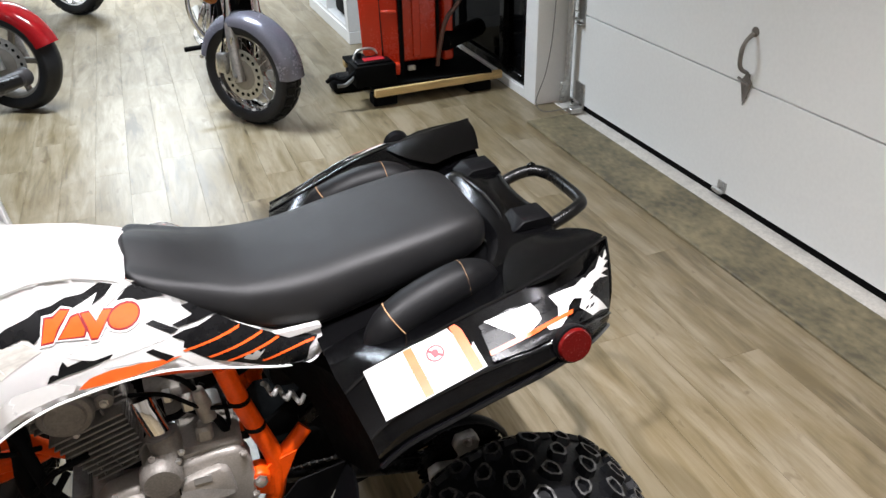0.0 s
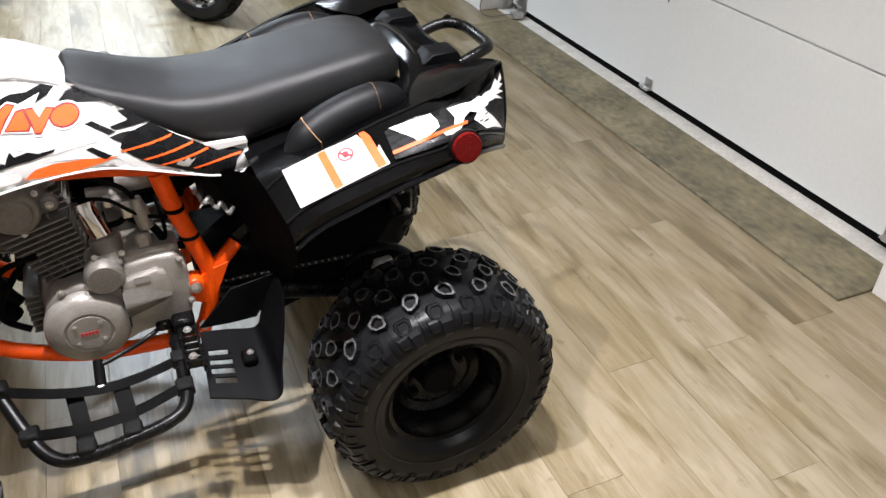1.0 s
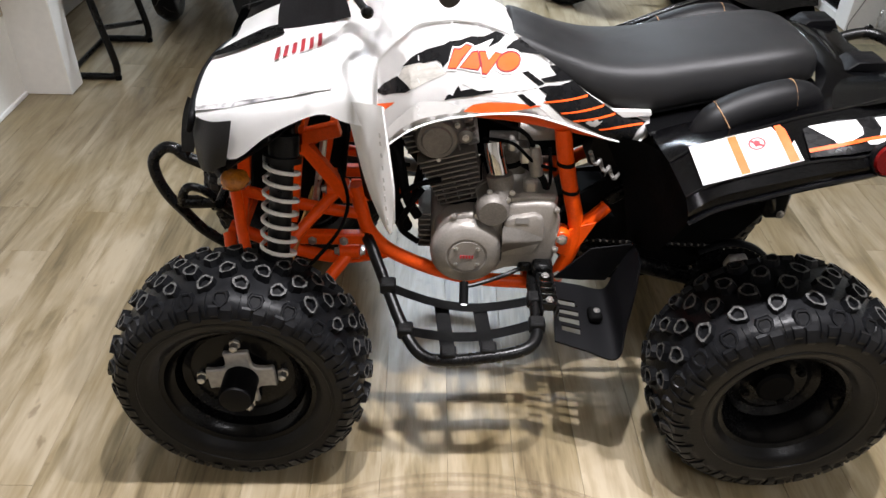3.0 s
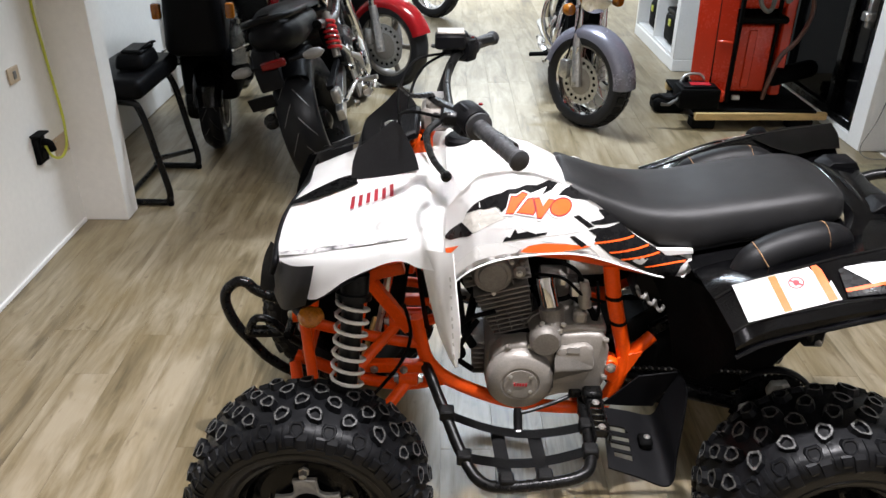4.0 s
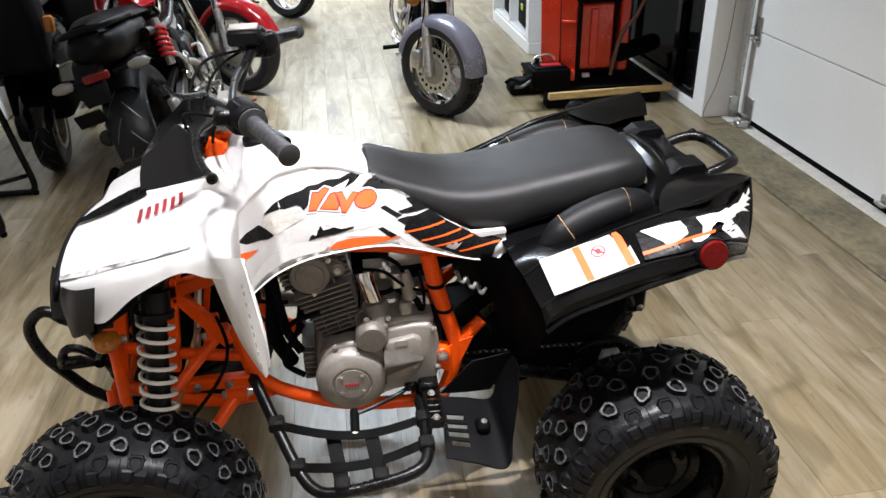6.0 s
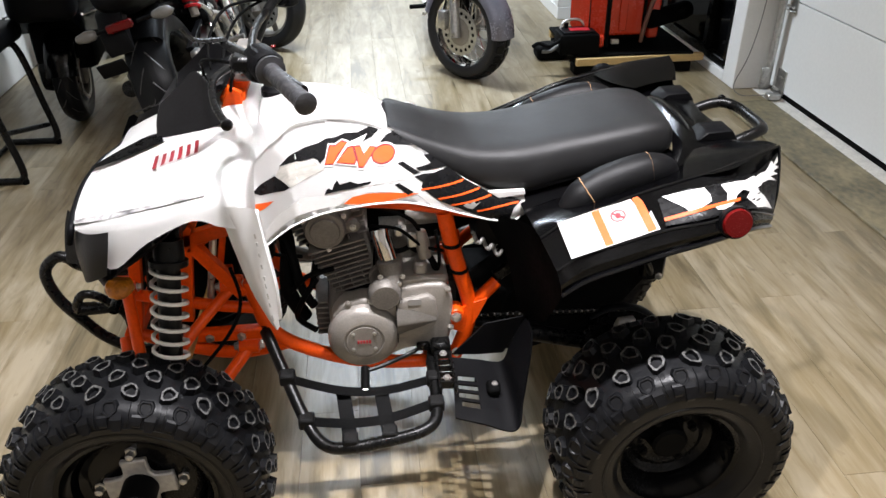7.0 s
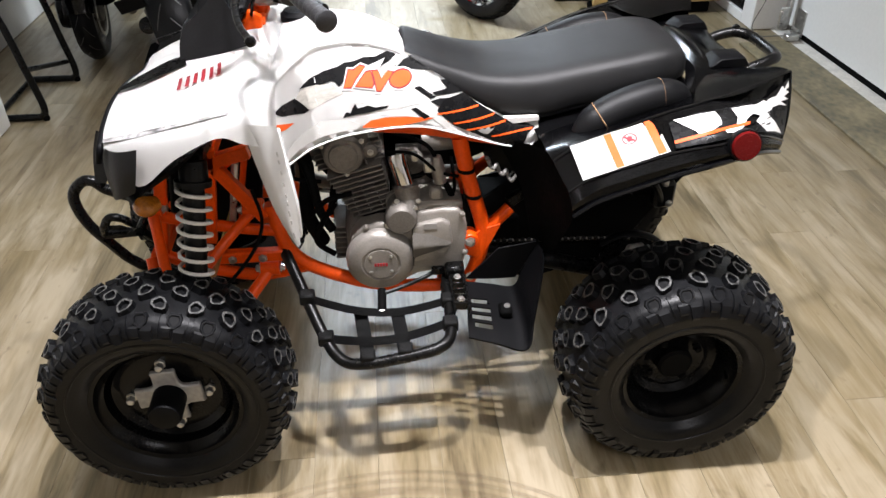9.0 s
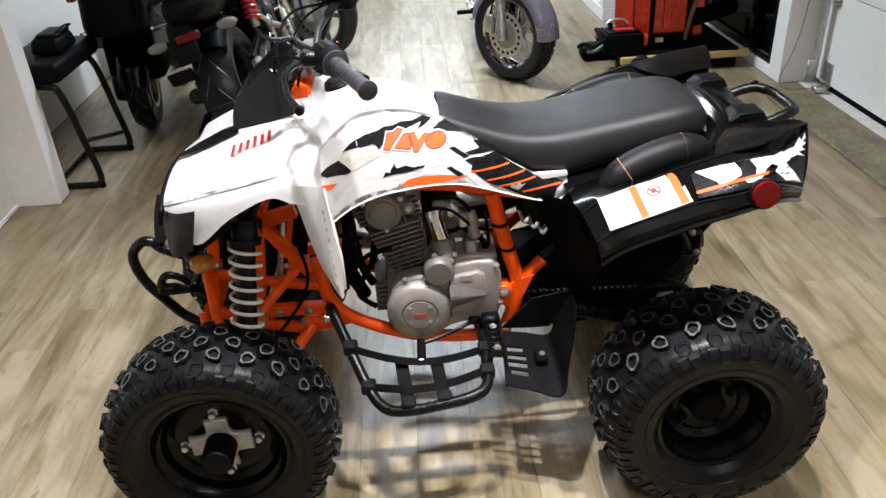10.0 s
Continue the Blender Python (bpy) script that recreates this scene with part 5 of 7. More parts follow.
# front bumper
bp = tube([(-.62, 0, .510), (-.680, 0, .520), (-.739, 0, .546), (-.761, 0, .567), (-.788, 0, .568), (-.817, 0, .537), (-.818, 0, .492), (-.800, 0, .440), (-.765, 0, .388), (-.727, 0, .338), (-.668, 0, .297), (-.60, 0, .285)], .0135, 6, 12)
tube([(-.778, 0, .418), (-.725, 0, .418), (-.63, 0, .425)], .0125, 4, 10, bm=bp)
part("bumper_hoop", bp, BLKPAINT, quad, "black tubular front bumper")
part("bumper_bar", tube([(-.64, -.13, .50), (-.64, .13, .50)], .012, 2, 10), BLKPAINT, quad)
part("bumper_web", plate([(-.772, .418), (-.758, .440), (-.730, .440), (-.685, .422)], .004, lambda u, v, w: (u, w, v), .001), BLKPAINT, quad)

# --- engine
def engine():
    eng = part("engine", box(.26, .24, .14, (-.04, 0, .405), .03, seg=3), ALLOY, quad, "cast aluminium single-cylinder engine")
    tilt = Matrix.Rotation(radians(-15), 3, "Y")

    def up(x, y, z):
        return Vector((-.100, 0, .478)) + tilt @ Vector((x, y, z))
    # core coloured black to paint the deep shade between the fins
    part("cylinder", box(.085, .15, .17, up(.004, 0, .06), .01, rot=tilt), SOFTBLK, eng, "finned cylinder core, blackened for the shade between its fins")
    for k in range(10):
        w = .100 + .0035 * k
        part("fin", box(w, .195 + .003 * k, .0042, up(.004 - .0006 * k, 0, .022 + k * .0135), .0014, None, tilt), ALLOYDK, eng)
        for q in (-.03, .0, .03):
            part("fin_web", box(.004, .010, .0135, up(q, -.088, .029 + k * .0135), .001, None, tilt), ALLOYDK, eng)
    hd2 = box(.115, .20, .070, up(-.004, 0, .192), .018, rot=tilt, seg=3)
    box(.105, .18, .035, up(-.004, 0, .238), .014, hd2, tilt, 2)
    part("cylinder_head", hd2, ALLOYDK, eng, "sooty cylinder head")
    for k in range(5):
        part("fin", box(.030, .17, .004, up(-.070, 0, .160 + k * .0135), .0014, None, tilt), ALLOYDK, eng)
        part("fin", box(.024, .17, .004, up(.062, 0, .150 + k * .0135), .0014, None, tilt), ALLOYDK, eng)
    part("rocker_boss", turned([(.016, -.09), (.016, -.108), (.010, -.112), (0, -.112)], 18, up(.050, 0, .182), tilt=tilt), ALLOYDK, eng)
    part("cylinder_stud", bolt(up(.050, -.112, .182), .006, (0, -1, 0), .008), STEEL, eng)
    part("wiring_loom", tube([(-.27, -.06, .66), (-.24, -.10, .60), (-.225, -.115, .52), (-.20, -.12, .47)], .011, 6, 9), SOFTBLK, eng)
    part("wiring_loom", tube([(-.25, -.10, .50), (-.21, -.13, .555), (-.18, -.12, .56), (-.15, -.10, .555)], .006, 6, 8), SOFTBLK, eng)
    part("wiring_loom", tube([(-.29, -.05, .72), (-.25, -.07, .62), (-.26, -.08, .50), (-.23, -.06, .40)], .018, 6, 10), SOFTBLK, eng)
    part("cam_cover", turned([(.046, -.100), (.046, -.116), (.042, -.121), (.034, -.122), (.031, -.127), (0, -.128)], 36, up(-.010, 0, .195), tilt=tilt), ALLOYDK, eng, "round cam cover")
    for a in (20, 140, 260):
        part("cover_bolt", bolt(up(-.010 + .052 * math.cos(radians(a)), -.108, .195 + .052 * math.sin(radians(a))), .005, (0, -1, 0), .006), STEEL, eng)
    # left crankcase cover with round clutch boss
    lo = [(-.165, .415), (-.160, .468), (-.135, .500), (-.09, .512), (-.03, .508), (.0, .536), (.06, .542), (.098, .540), (.116, .50), (.117, .45), (.110, .39), (.09, .372), (.0, .362), (-.05, .338), (-.10, .335), (-.145, .355)]
    part("left_cover", plate(lo, .055, lambda u, v, w: (u, -.115 - w, v), .010, seg=3), ALLOY, eng, "cast left crankcase cover")
    part("round_cover", turned([(.082, -.165), (.080, -.186), (.070, -.196), (.046, -.200), (.044, -.197), (.040, -.197), (.039, -.201), (0, -.202)], 44, (-.090, 0, .418)), ALLOY, eng, "round generator cover")
    for a in (45, 135, 225, 315):
        part("cover_bolt", bolt((-.090 + .034 * math.cos(radians(a)), -.200, .418 + .030 * math.sin(radians(a))), .0045, (0, -1, 0), .004), STEEL, eng)
    for k in range(5):
        part("mark_bar", box(.0045, .001, .008, (-.103 + k * .0065, -.2025, .418), 0), DECALRED, eng, "small red bars on the round cover")
    part("gear_cover", plate([(-.012, .408), (-.012, .503), (.004, .512), (.058, .522), (.074, .512), (.082, .458), (.060, .416)], .020, lambda u, v, w: (u, -.168 - w, v), .007, seg=2), ALLOY, eng)
    part("cover_ridge", sheet([[(-.014, -.187, .494), (-.014, -.203, .470), (-.014, -.205, .455), (-.014, -.187, .420)],
                               [(.030, -.187, .486), (.030, -.198, .464), (.030, -.199, .456), (.030, -.187, .434)],
                               [(.076, -.187, .464), (.076, -.190, .458), (.076, -.190, .456), (.076, -.187, .450)]], 4, 2, .004), ALLOY, eng, "wedge-shaped ridge of the gear cover")
    part("cover_seam", tube([(-.013, -.1885, .512), (-.013, -.190, .460), (-.013, -.1885, .400)], .0014, 3, 6), SOFTBLK, eng)
    for x, z in ((-.155, .45), (-.12, .505), (-.06, .508), (.104, .526), (.111, .42), (.09, .378), (-.12, .342), (-.155, .38)):
        part("cover_bolt", bolt((x, -.170, z), .006, (0, -1, 0), .007), ALLOY, eng)
    part("label_plate", box(.030, .0015, .015, (.028, -.1885, .508), 0), DECALGREY, eng)
    # starter barrel in front of the cylinder
    part("starter_motor", turned([(.0, -.196), (.030, -.195), (.036, -.188), (.037, -.160), (.031, -.156), (.031, -.112), (.034, -.110), (.034, -.096), (.026, -.094)], 32, (-.037, 0, .528)), ALLOYDK, eng, "sooty aluminium starter motor")
    part("starter_sleeve", turned([(.026, -.096), (.027, -.09), (.027, .03), (.024, .034), (0, .034)], 28, (-.037, 0, .528)), CHROME, eng, "bright starter barrel")
    for a in (35, 215):
        part("starter_ear", turned([(.010, -.17), (.010, -.13)], 12, (-.037 + .038 * math.cos(radians(a)), 0, .528 + .038 * math.sin(radians(a)))), ALLOYDK, eng)
        part("cover_bolt", bolt((-.037 + .038 * math.cos(radians(a)), -.171, .528 + .038 * math.sin(radians(a))), .006, (0, -1, 0), .006), STEEL, eng)
    part("case_deck", box(.11, .115, .034, (.052, -.100, .537), .008), ALLOY, eng)
    part("barrel", tube([(-.040, -.120, .662), (-.036, -.128, .640), (-.022, -.135, .585)], .0210, 3, 20), CHROME, eng, "bright upright barrel")
    part("barrel_collar", tube([(-.023, -.136, .592), (-.020, -.140, .574), (-.016, -.146, .553)], [.029, .029, .024], 2, 20), ALLOYDK, eng)
    part("barrel_elbow", tube([(-.016, -.144, .562), (-.022, -.156, .545), (-.032, -.165, .530)], .025, 3, 18), ALLOYDK, eng)
    for a in (200, 330):
        part("cover_bolt", bolt((-.020 + .027 * math.cos(radians(a)), -.168, .572 + .012 * math.sin(radians(a))), .005, (0, -1, 0), .006), STEEL, eng)
    part("float_bowl", tube([(.050, -.118, .652), (.053, -.120, .622), (.058, -.122, .586)], [.010, .016, .015], 3, 14), ALLOY, eng, "bright carburettor bowl")
    part("deck_lug", box(.03, .03, .04, (.046, -.130, .562), .006), ALLOY, eng)
    part("hose", tube([(.03, -.10, .60), (.07, -.12, .58), (.09, -.13, .54), (.12, -.13, .53)], .008, 5, 8), SOFTBLK, eng)
    part("hose", tube([(-.06, -.09, .62), (-.02, -.11, .60), (.02, -.11, .605), (.06, -.09, .64)], .006, 5, 8), SOFTBLK, eng)
    part("clip", box(.02, .02, .03, (.03, -.12, .63), .003), STEEL, eng)
    part("clip", box(.016, .02, .02, (.0, -.12, .655), .003), STEEL, eng)
    # lower front fins
    for k in range(7):
        part("fin", box(.03, .16, .004, (-.185, -.02, .375 + k * .0145), .001), ALLOYDK, eng)
    part("carburettor", merged(turned([(.026, -.06), (.026, .05)], 20, (.02, -.03, .615), "x"), box(.06, .06, .08, (.015, -.04, .59), .012, seg=2)), ALLOYDK, eng, "grey carburettor")
    part("air_boot", tube([(.05, -.03, .62), (.11, -.03, .63), (.18, 0, .64)], .035, 4, 14), SOFTBLK, eng)
    part("exhaust_header", tube([(-.20, .03, .62), (-.26, .05, .58), (-.27, .09, .50), (-.15, .14, .45), (.1, .16, .46), (.35, .17, .52)], .017, 6, 12), ALLOYDK, eng)
    for pts, r in (([(-.06, -.10, .66), (.0, -.13, .665), (.05, -.13, .62), (.10, -.125, .60)], .004), ([(-.05, -.08, .70), (.03, -.12, .68), (.06, -.10, .60)], .005), ([(-.22, -.08, .58), (-.27, -.10, .60), (-.33, -.09, .62)], .005),
                   ([(-.19, -.10, .53), (-.22, -.13, .50), (-.24, -.12, .44), (-.20, -.12, .40)], .007), ([(.06, -.12, .51), (.09, -.12, .56), (.085, -.10, .64)], .004) ):
        part("hose", tube(pts, r, 6, 8), SOFTBLK, eng)
    part("plug_cap", box(.035, .025, .025, (-.075, -.10, .735), .004), WOODPL, eng, "cream connector block")
    part("coil_tank", turned([(.024, -.04), (.026, 0), (.024, .04)], 16, (.06, -.06, .665), "x"), ALLOY, eng)
    return eng


engine()
# invented black block, stands in for the darkness behind the cylinder
part("dark_backing", box(.26, .05, .19, (.020, .060, .635), .015, seg=2), SOFTBLK, quad, "added black block that darkens the gap behind the cylinder")
part("vent_hose", tube([(-.10, .02, .70), (-.16, .03, .62), (-.19, .03, .53), (-.21, .02, .43)], .011, 5, 8), SOFTBLK, quad)
part("vent_hose", tube([(-.24, .05, .58), (-.20, .05, .52), (-.175, .04, .50), (-.14, .03, .49)], .009, 5, 8), SOFTBLK, quad)
part("pivot_block", box(.13, .20, .16, (.20, 0, .40), .02), SOFTBLK, quad, "black swing arm pivot block")
part("inner_splash", plate([(.14, .50), (.30, .62), (.50, .74), (.66, .76), (.68, .58), (.60, .47), (.50, .33), (.30, .27), (.16, .30)], .01, lambda u, v, w: (u, -.09 + w, v), .003), SOFTBLK, quad, "black inner splash panel")
part("inner_hoop", tube([(-.60, -.03, .39), (-.645, -.03, .415), (-.700, -.03, .472), (-.738, -.03, .482), (-.758, -.026, .455), (-.770, -.008, .425)], .0105, 5, 10), BLKPAINT, quad)
for sg in (-1, 1):
    part("bumper_bolt", bolt((-.605, sg * .125, .525), .009, (0, sg, 0), .012), STEEL, quad)
part("arm_bracket", box(.19, .026, .030, (-.398, -.150, .431), .004), ORANGE, quad)
part("arm_bracket", box(.19, .026, .030, (-.398, .150, .431), .004), ORANGE, quad)
for x in (-.435, -.365):
    part("pivot_bolt", bolt((x, -.165, .431), .008, (0, -1, 0), .008), STEEL, quad)
part("steering_rod_end", tube([(-.43, -.12, .50), (-.41, -.13, .60), (-.40, -.12, .66)], .008, 4, 8), STEEL, quad, "plated steering link")
part("relay_box", box(.05, .04, .06, (-.30, -.10, .63), .006), SOFTBLK, quad)
part("air_box", box(.22, .20, .16, (.28, 0, .66), .03, seg=2), BLKPLAS, quad, "black air box under the seat")
part("battery_box", box(.16, .22, .10, (.50, 0, .72), .02), BLKPLAS, quad)
sa = tube([(.12, -.10, .40), (.30, -.10, .34), (.55, -.09, .265)], .022, 4, 12)
tube([(.12, .10, .40), (.30, .10, .34), (.55, .09, .265)], .022, 4, 12, bm=sa)
beam((.28, -.1, .345), (.28, .1, .345), .04, .03, sa)
part("swing_arm", sa, BLKPAINT, quad, "black steel swing arm")
part("rear_axle", turned([(.018, -.36), (.018, -.12), (.038, -.11), (.038, .11), (.018, .12), (.018, .36)], 20, (.56, 0, .254)), BLKPAINT, quad)
sp = []
for k in range(76):
    a = 2 * math.pi * k / 76
    r = .098 if k % 2 else .090
    sp.append((r * math.cos(a), r * math.sin(a)))
spr = part("sprocket", plate(sp, .006, lambda u, v, w: (.535 + u, -.135 - w, .315 + v), 0), BLKPAINT, quad, "black rear sprocket")
spr_st = []
for k in range(4):
    for da, r in ((-34, .030), (-24, .072), (-12, .090), (12, .090), (24, .072), (34, .030)):
        a = radians(90 * k + 95 + da)
        spr_st.append((r * math.cos(a), r * math.sin(a)))
part("sprocket_carrier", plate(spr_st, .022, lambda u, v, w: (.545 + u, -.146 - w, .312 + v), .003), HUBGREY, spr, "grey cast sprocket carrier")
for k in (-1, 0, 1, 2):
    a = radians(90 * k + 95)
    part("carrier_bolt", bolt((.545 + .078 * math.cos(a), -.168, .312 + .078 * math.sin(a)), .008, (0, -1, 0), .012), STEEL, spr)
part("chain_guard", tube([(.45, -.14, .40), (.51, -.142, .425), (.58, -.142, .41), (.63, -.14, .36), (.645, -.14, .31)], .014, 5, 8, flat=.5), BLKPLAS, quad)
chn = part("chain", tube([(.15, -.138, .425), (.53, -.138, .413)], .003, 2, 6), ALLOYDK, quad, "oily drive chain")
link_bm = box(.0115, .010, .010, (0, 0, 0), .002)
finish(link_bm, False)
link_me = bpy.data.meshes.new("link")
link_bm.to_mesh(link_me)
link_me.materials.append(BLKPAINT)
for k in range(26):
    lk1 = new("link", link_me)
    lk1.parent, lk1.location = chn, (.15 + k * .0152, -.138, .425 - .012 * k / 25)
add_shock((.26, -.012, .62), (.40, -.012, .36), .03, 8, .005, BLKPAINT, quad, "black rear damper")
rb = box(.16, .26, .04, (.60, 0, .70), .008)
beam((.30, -.12, .68), (.70, -.10, .78), .02, .03, rb)
beam((.30, .12, .68), (.70, .10, .78), .02, .03, rb)
beam((.22, -.12, .52), (.50, -.11, .72), .02, .024, rb)
beam((.22, .12, .52), (.50, .11, .72), .02, .024, rb)
part("subframe", rb, BLKPAINT, quad, "black rear subframe")
muf = turned([(.0, -.22), (.03, -.215), (.055, -.19), (.058, 0), (.055, .16), (.03, .19), (.028, .23), (0, .23)], 28, (.52, .17, .60), "x", tilt=Matrix.Rotation(radians(-14), 3, "Y"))
part("muffler", muf, BLKPAINT, quad, "black exhaust muffler")
br = turned([(.075, -.003), (.075, .003)], 30, (.50, .12, .30))
part("brake_disc", br, ALLOYDK, quad)
mb = box(.10, .10, .14, (.56, -.10, .60), .012, seg=2)
tube([(.50, -.20, .66), (.55, -.20, .58), (.58, -.16, .52)], .008, 4, 8, bm=mb)
box(.05, .04, .07, (.58, -.16, .55), .008, mb)
part("lamp_bracket", mb, BLKPAINT, quad, "black bracket under the tail")
for x, z in ((.56, .62), (.575, .585), (.53, .64), (.59, .53), (.43, .56), (.405, .585)):
    part("chassis_bolt", bolt((x, -.178, z), .007, (0, -1, 0), .008), STEEL, quad)
part("coiled_lead", tube([(.158 + .0052 * k, -.168 + .010 * math.sin(k * 1.5), .660 - .0040 * k + .008 * math.cos(k * 1.5)) for k in range(14)], .0045, 3, 7), GREYPL, quad, "grey coiled lead")

# --- footrests with straps
nb = tube([(-.315, -.150, .435), (-.300, -.185, .425), (-.280, -.225, .395), (-.225, -.338, .322), (-.185, -.390, .297), (-.130, -.402, .294), (-.04, -.402, .307), (.025, -.394, .318), (.056, -.365, .325), (.062, -.30, .340), (.062, -.20, .350)], .0135, 6, 12)
beam((.062, -.22, .35), (.075, -.13, .34), .03, .014, nb)
nerf = pair("footrest_bar", nb, BLKPAINT, quad, "black tubular footrest bar")


def strap(a, b, w, sag, n=8):
    a, b = Vector(a), Vector(b)
    d = (b - a).normalized()
    side = d.cross(Vector((0, 0, 1))).normalized() * w / 2
    rows = []
    for k in range(n + 1):
        t = k / n
        p = a + (b - a) * t - Vector((0, 0, sag * math.sin(math.pi * t)))
        rows.append([p - side, p, p + side])
    return sheet(rows, 1, 1, .003)


for a, b, w, sg in (((-.258, -.265, .380), (.062, -.262, .348), .030, .040), ((-.218, -.345, .325), (.058, -.335, .342), .030, .028),
                    ((-.145, -.252, .326), (-.128, -.400, .302), .032, .006), ((-.060, -.252, .324), (-.045, -.400, .312), .032, .006)):
    pair("strap", strap(a, b, w, sg), STRAP, nerf, "black webbing strap")
for x, y, z in ((-.262, -.262, .382), (-.222, -.342, .324), (.062, -.262, .348), (.060, -.335, .338), (-.130, -.393, .304), (-.046, -.391, .315)):
    pair("strap_loop", box(.034, .032, .029, (x, y, z), .004), STRAP, nerf)
for y in (-.20, -.305):
    pair("foot_peg", beam((.070, y, .365), (.110, y, .362), .006, .022), BLKPAINT, quad, "serrated black steel foot peg")
for x in (.072, .105):
    pair("foot_peg", beam((x, -.18, .362), (x, -.32, .358), .006, .024), BLKPAINT, quad)
for k in range(5):
    pair("peg_tooth", beam((.072, -.21 - .022 * k, .368), (.105, -.21 - .022 * k, .366), .004, .016), BLKPAINT, quad)
pair("peg_bolt", bolt((.125, -.168, .345), .009, (0, -1, 0), .01), STEEL, quad)
for y in (-.215, -.30):
    pair("peg_bolt", bolt((.088, y, .378), .007, (0, 0, 1), .006), STEEL, quad)
pair("peg_bracket", box(.045, .05, .035, (.085, -.175, .375), .006), BLKPAINT, quad)
hg = sheet([
    [(.112, -.185, .342), (.106, -.27, .328), (.100, -.356, .312)],
    [(.170, -.192, .336), (.166, -.28, .322), (.164, -.376, .304)],
    [(.226, -.200, .332), (.228, -.29, .317), (.226, -.394, .298)],
    [(.246, -.195, .372), (.250, -.27, .362), (.246, -.352, .338)],
    [(.272, -.175, .415), (.276, -.225, .412), (.272, -.285, .392)],
    [(.284, -.165, .440), (.288, -.205, .437), (.286, -.238, .430)]], 12, 26, 0)
SLOTS = [(.138, -.250 - .0245 * k) for k in range(4)]
bmesh.ops.delete(hg, geom=[f for f in hg.faces if any(abs(f.calc_center_median().x - x) < .021 and abs(f.calc_center_median().y - y + .17 * (f.calc_center_median().x - x)) < .0078 for x, y in SLOTS)], context="FACES")
bmesh.ops.solidify(hg, geom=hg.faces, thickness=.005)
heel = pair("heel_guard", hg, BLKPLAS, quad, "black plastic heel guard with four open slots", angle=60)
pair("guard_side", plate([(.112, .345), (.19, .43), (.283, .445), (.262, .39), (.235, .340), (.175, .340)], .004, lambda u, v, w: (u, -.180 + w, v), .001), BLKPLAS, heel)
pair("guard_post", box(.03, .04, .022, (.195, -.285, .327), .006), SOFTBLK, heel)
pair("guard_screw", bolt((.198, -.285, .338), .006, (0, 0, 1), .004), STEEL, heel)
sl = tube([(.045, -.172, .372), (.012, -.190, .366), (-.03, -.198, .352), (-.072, -.206, .342), (-.092, -.208, .340)], .0050, 4, 8)
part("shift_lever", sl, BLKPAINT, quad, "black steel gear shift lever with a rubber tip")
part("lever_clamp", box(.03, .022, .022, (.045, -.17, .372), .004), BLKPAINT, quad)
part("shift_tip", tube([(-.092, -.200, .342), (-.093, -.226, .332), (-.094, -.252, .320)], .0105, 3, 12), SOFTBLK, quad)
part("tip_end", bolt((-.094, -.253, .3195), .008, (0, -.9, -.45), .003), STEEL, quad)

# --- steering
hb = tube([(-.155, -.40, 1.078), (-.215, -.30, 1.086), (-.255, -.20, 1.075), (-.285, -.10, 1.02), (-.295, 0, 1.015), (-.285, .10, 1.02), (-.255, .20, 1.075), (-.215, .30, 1.086), (-.155, .40, 1.078)], .011, 6, 12)
bar = part("handlebar", hb, BLKPAINT, quad, "black handlebar with rubber grips")
part("bar_brace", tube([(-.262, -.18, 1.068), (-.27, 0, 1.075), (-.262, .18, 1.068)], .008, 3, 10), BLKPAINT, bar)
part("bar_clamp", merged(box(.06, .09, .05, (-.295, 0, 1.005), .008), box(.05, .07, .03, (-.29, 0, 1.035), .008)), ALLOYDK, bar)
gp = []
for k in range(25):
    t = k / 24
    gp.append((.0145 if k % 3 else .0158, t))
for sg in (-1, 1):
    a, b = Vector((-.213, sg * .305, 1.085)), Vector((-.147, sg * .447, 1.073))
    q = Vector((0, 1, 0)).rotation_difference(b - a).to_matrix()
    L = (b - a).length
    part("grip", turned([(.026, 0), (.026, .006)] + [(r, .008 + t * (L - .02)) for r, t in gp] + [(.0185, L - .008), (.0185, L - .002), (.015, L), (0, L)], 22, a, tilt=q), GRIP, bar, "grey-black rubber grip")
    c = a + (b - a) * -.22
    sw = turned([(.026, -.03), (.030, -.02), (.030, .02), (.026, .03)], 18, c, tilt=q)
    box(.055, .05, .055, c + Vector((.0, 0, -.004)), .010, sw, q, 2)
    part("switch_housing", sw, BLKPLAS, bar, "black switch housing")
    part("switch_button", box(.008, .008, .005, c + Vector((.020, -.006 * sg, .027)), .002), REDLENS, bar, "red button")
    lv = tube([(-.285, sg * .285, 1.085), (-.305, sg * .33, 1.078), (-.295, sg * .40, 1.062), (-.272, sg * .455, 1.052)], [.009, .007, .006, .0065], 5, 8, flat=.7)
    turned([(0, -.010), (.008, -.006), (.010, 0), (.008, .006), (0, .010)], 12, (-.270, sg * .460, 1.051), bm=lv)
    part("brake_lever", lv, BLKPAINT, bar, "black lever with a ball end")
    part("lever_perch", box(.04, .05, .03, (-.262, sg * .265, 1.088), .007), BLKPAINT, bar)
mc = part("brake_reservoir", box(.075, .06, .035, (-.262, .235, 1.115), .006), BLKPLAS, bar, "black brake fluid reservoir")
part("reservoir_lid", box(.066, .05, .006, (-.262, .235, 1.136), .002), ALLOY, mc, "bright lid")
part("throttle_box", box(.05, .05, .05, (-.24, .28, 1.10), .01), BLKPLAS, bar)
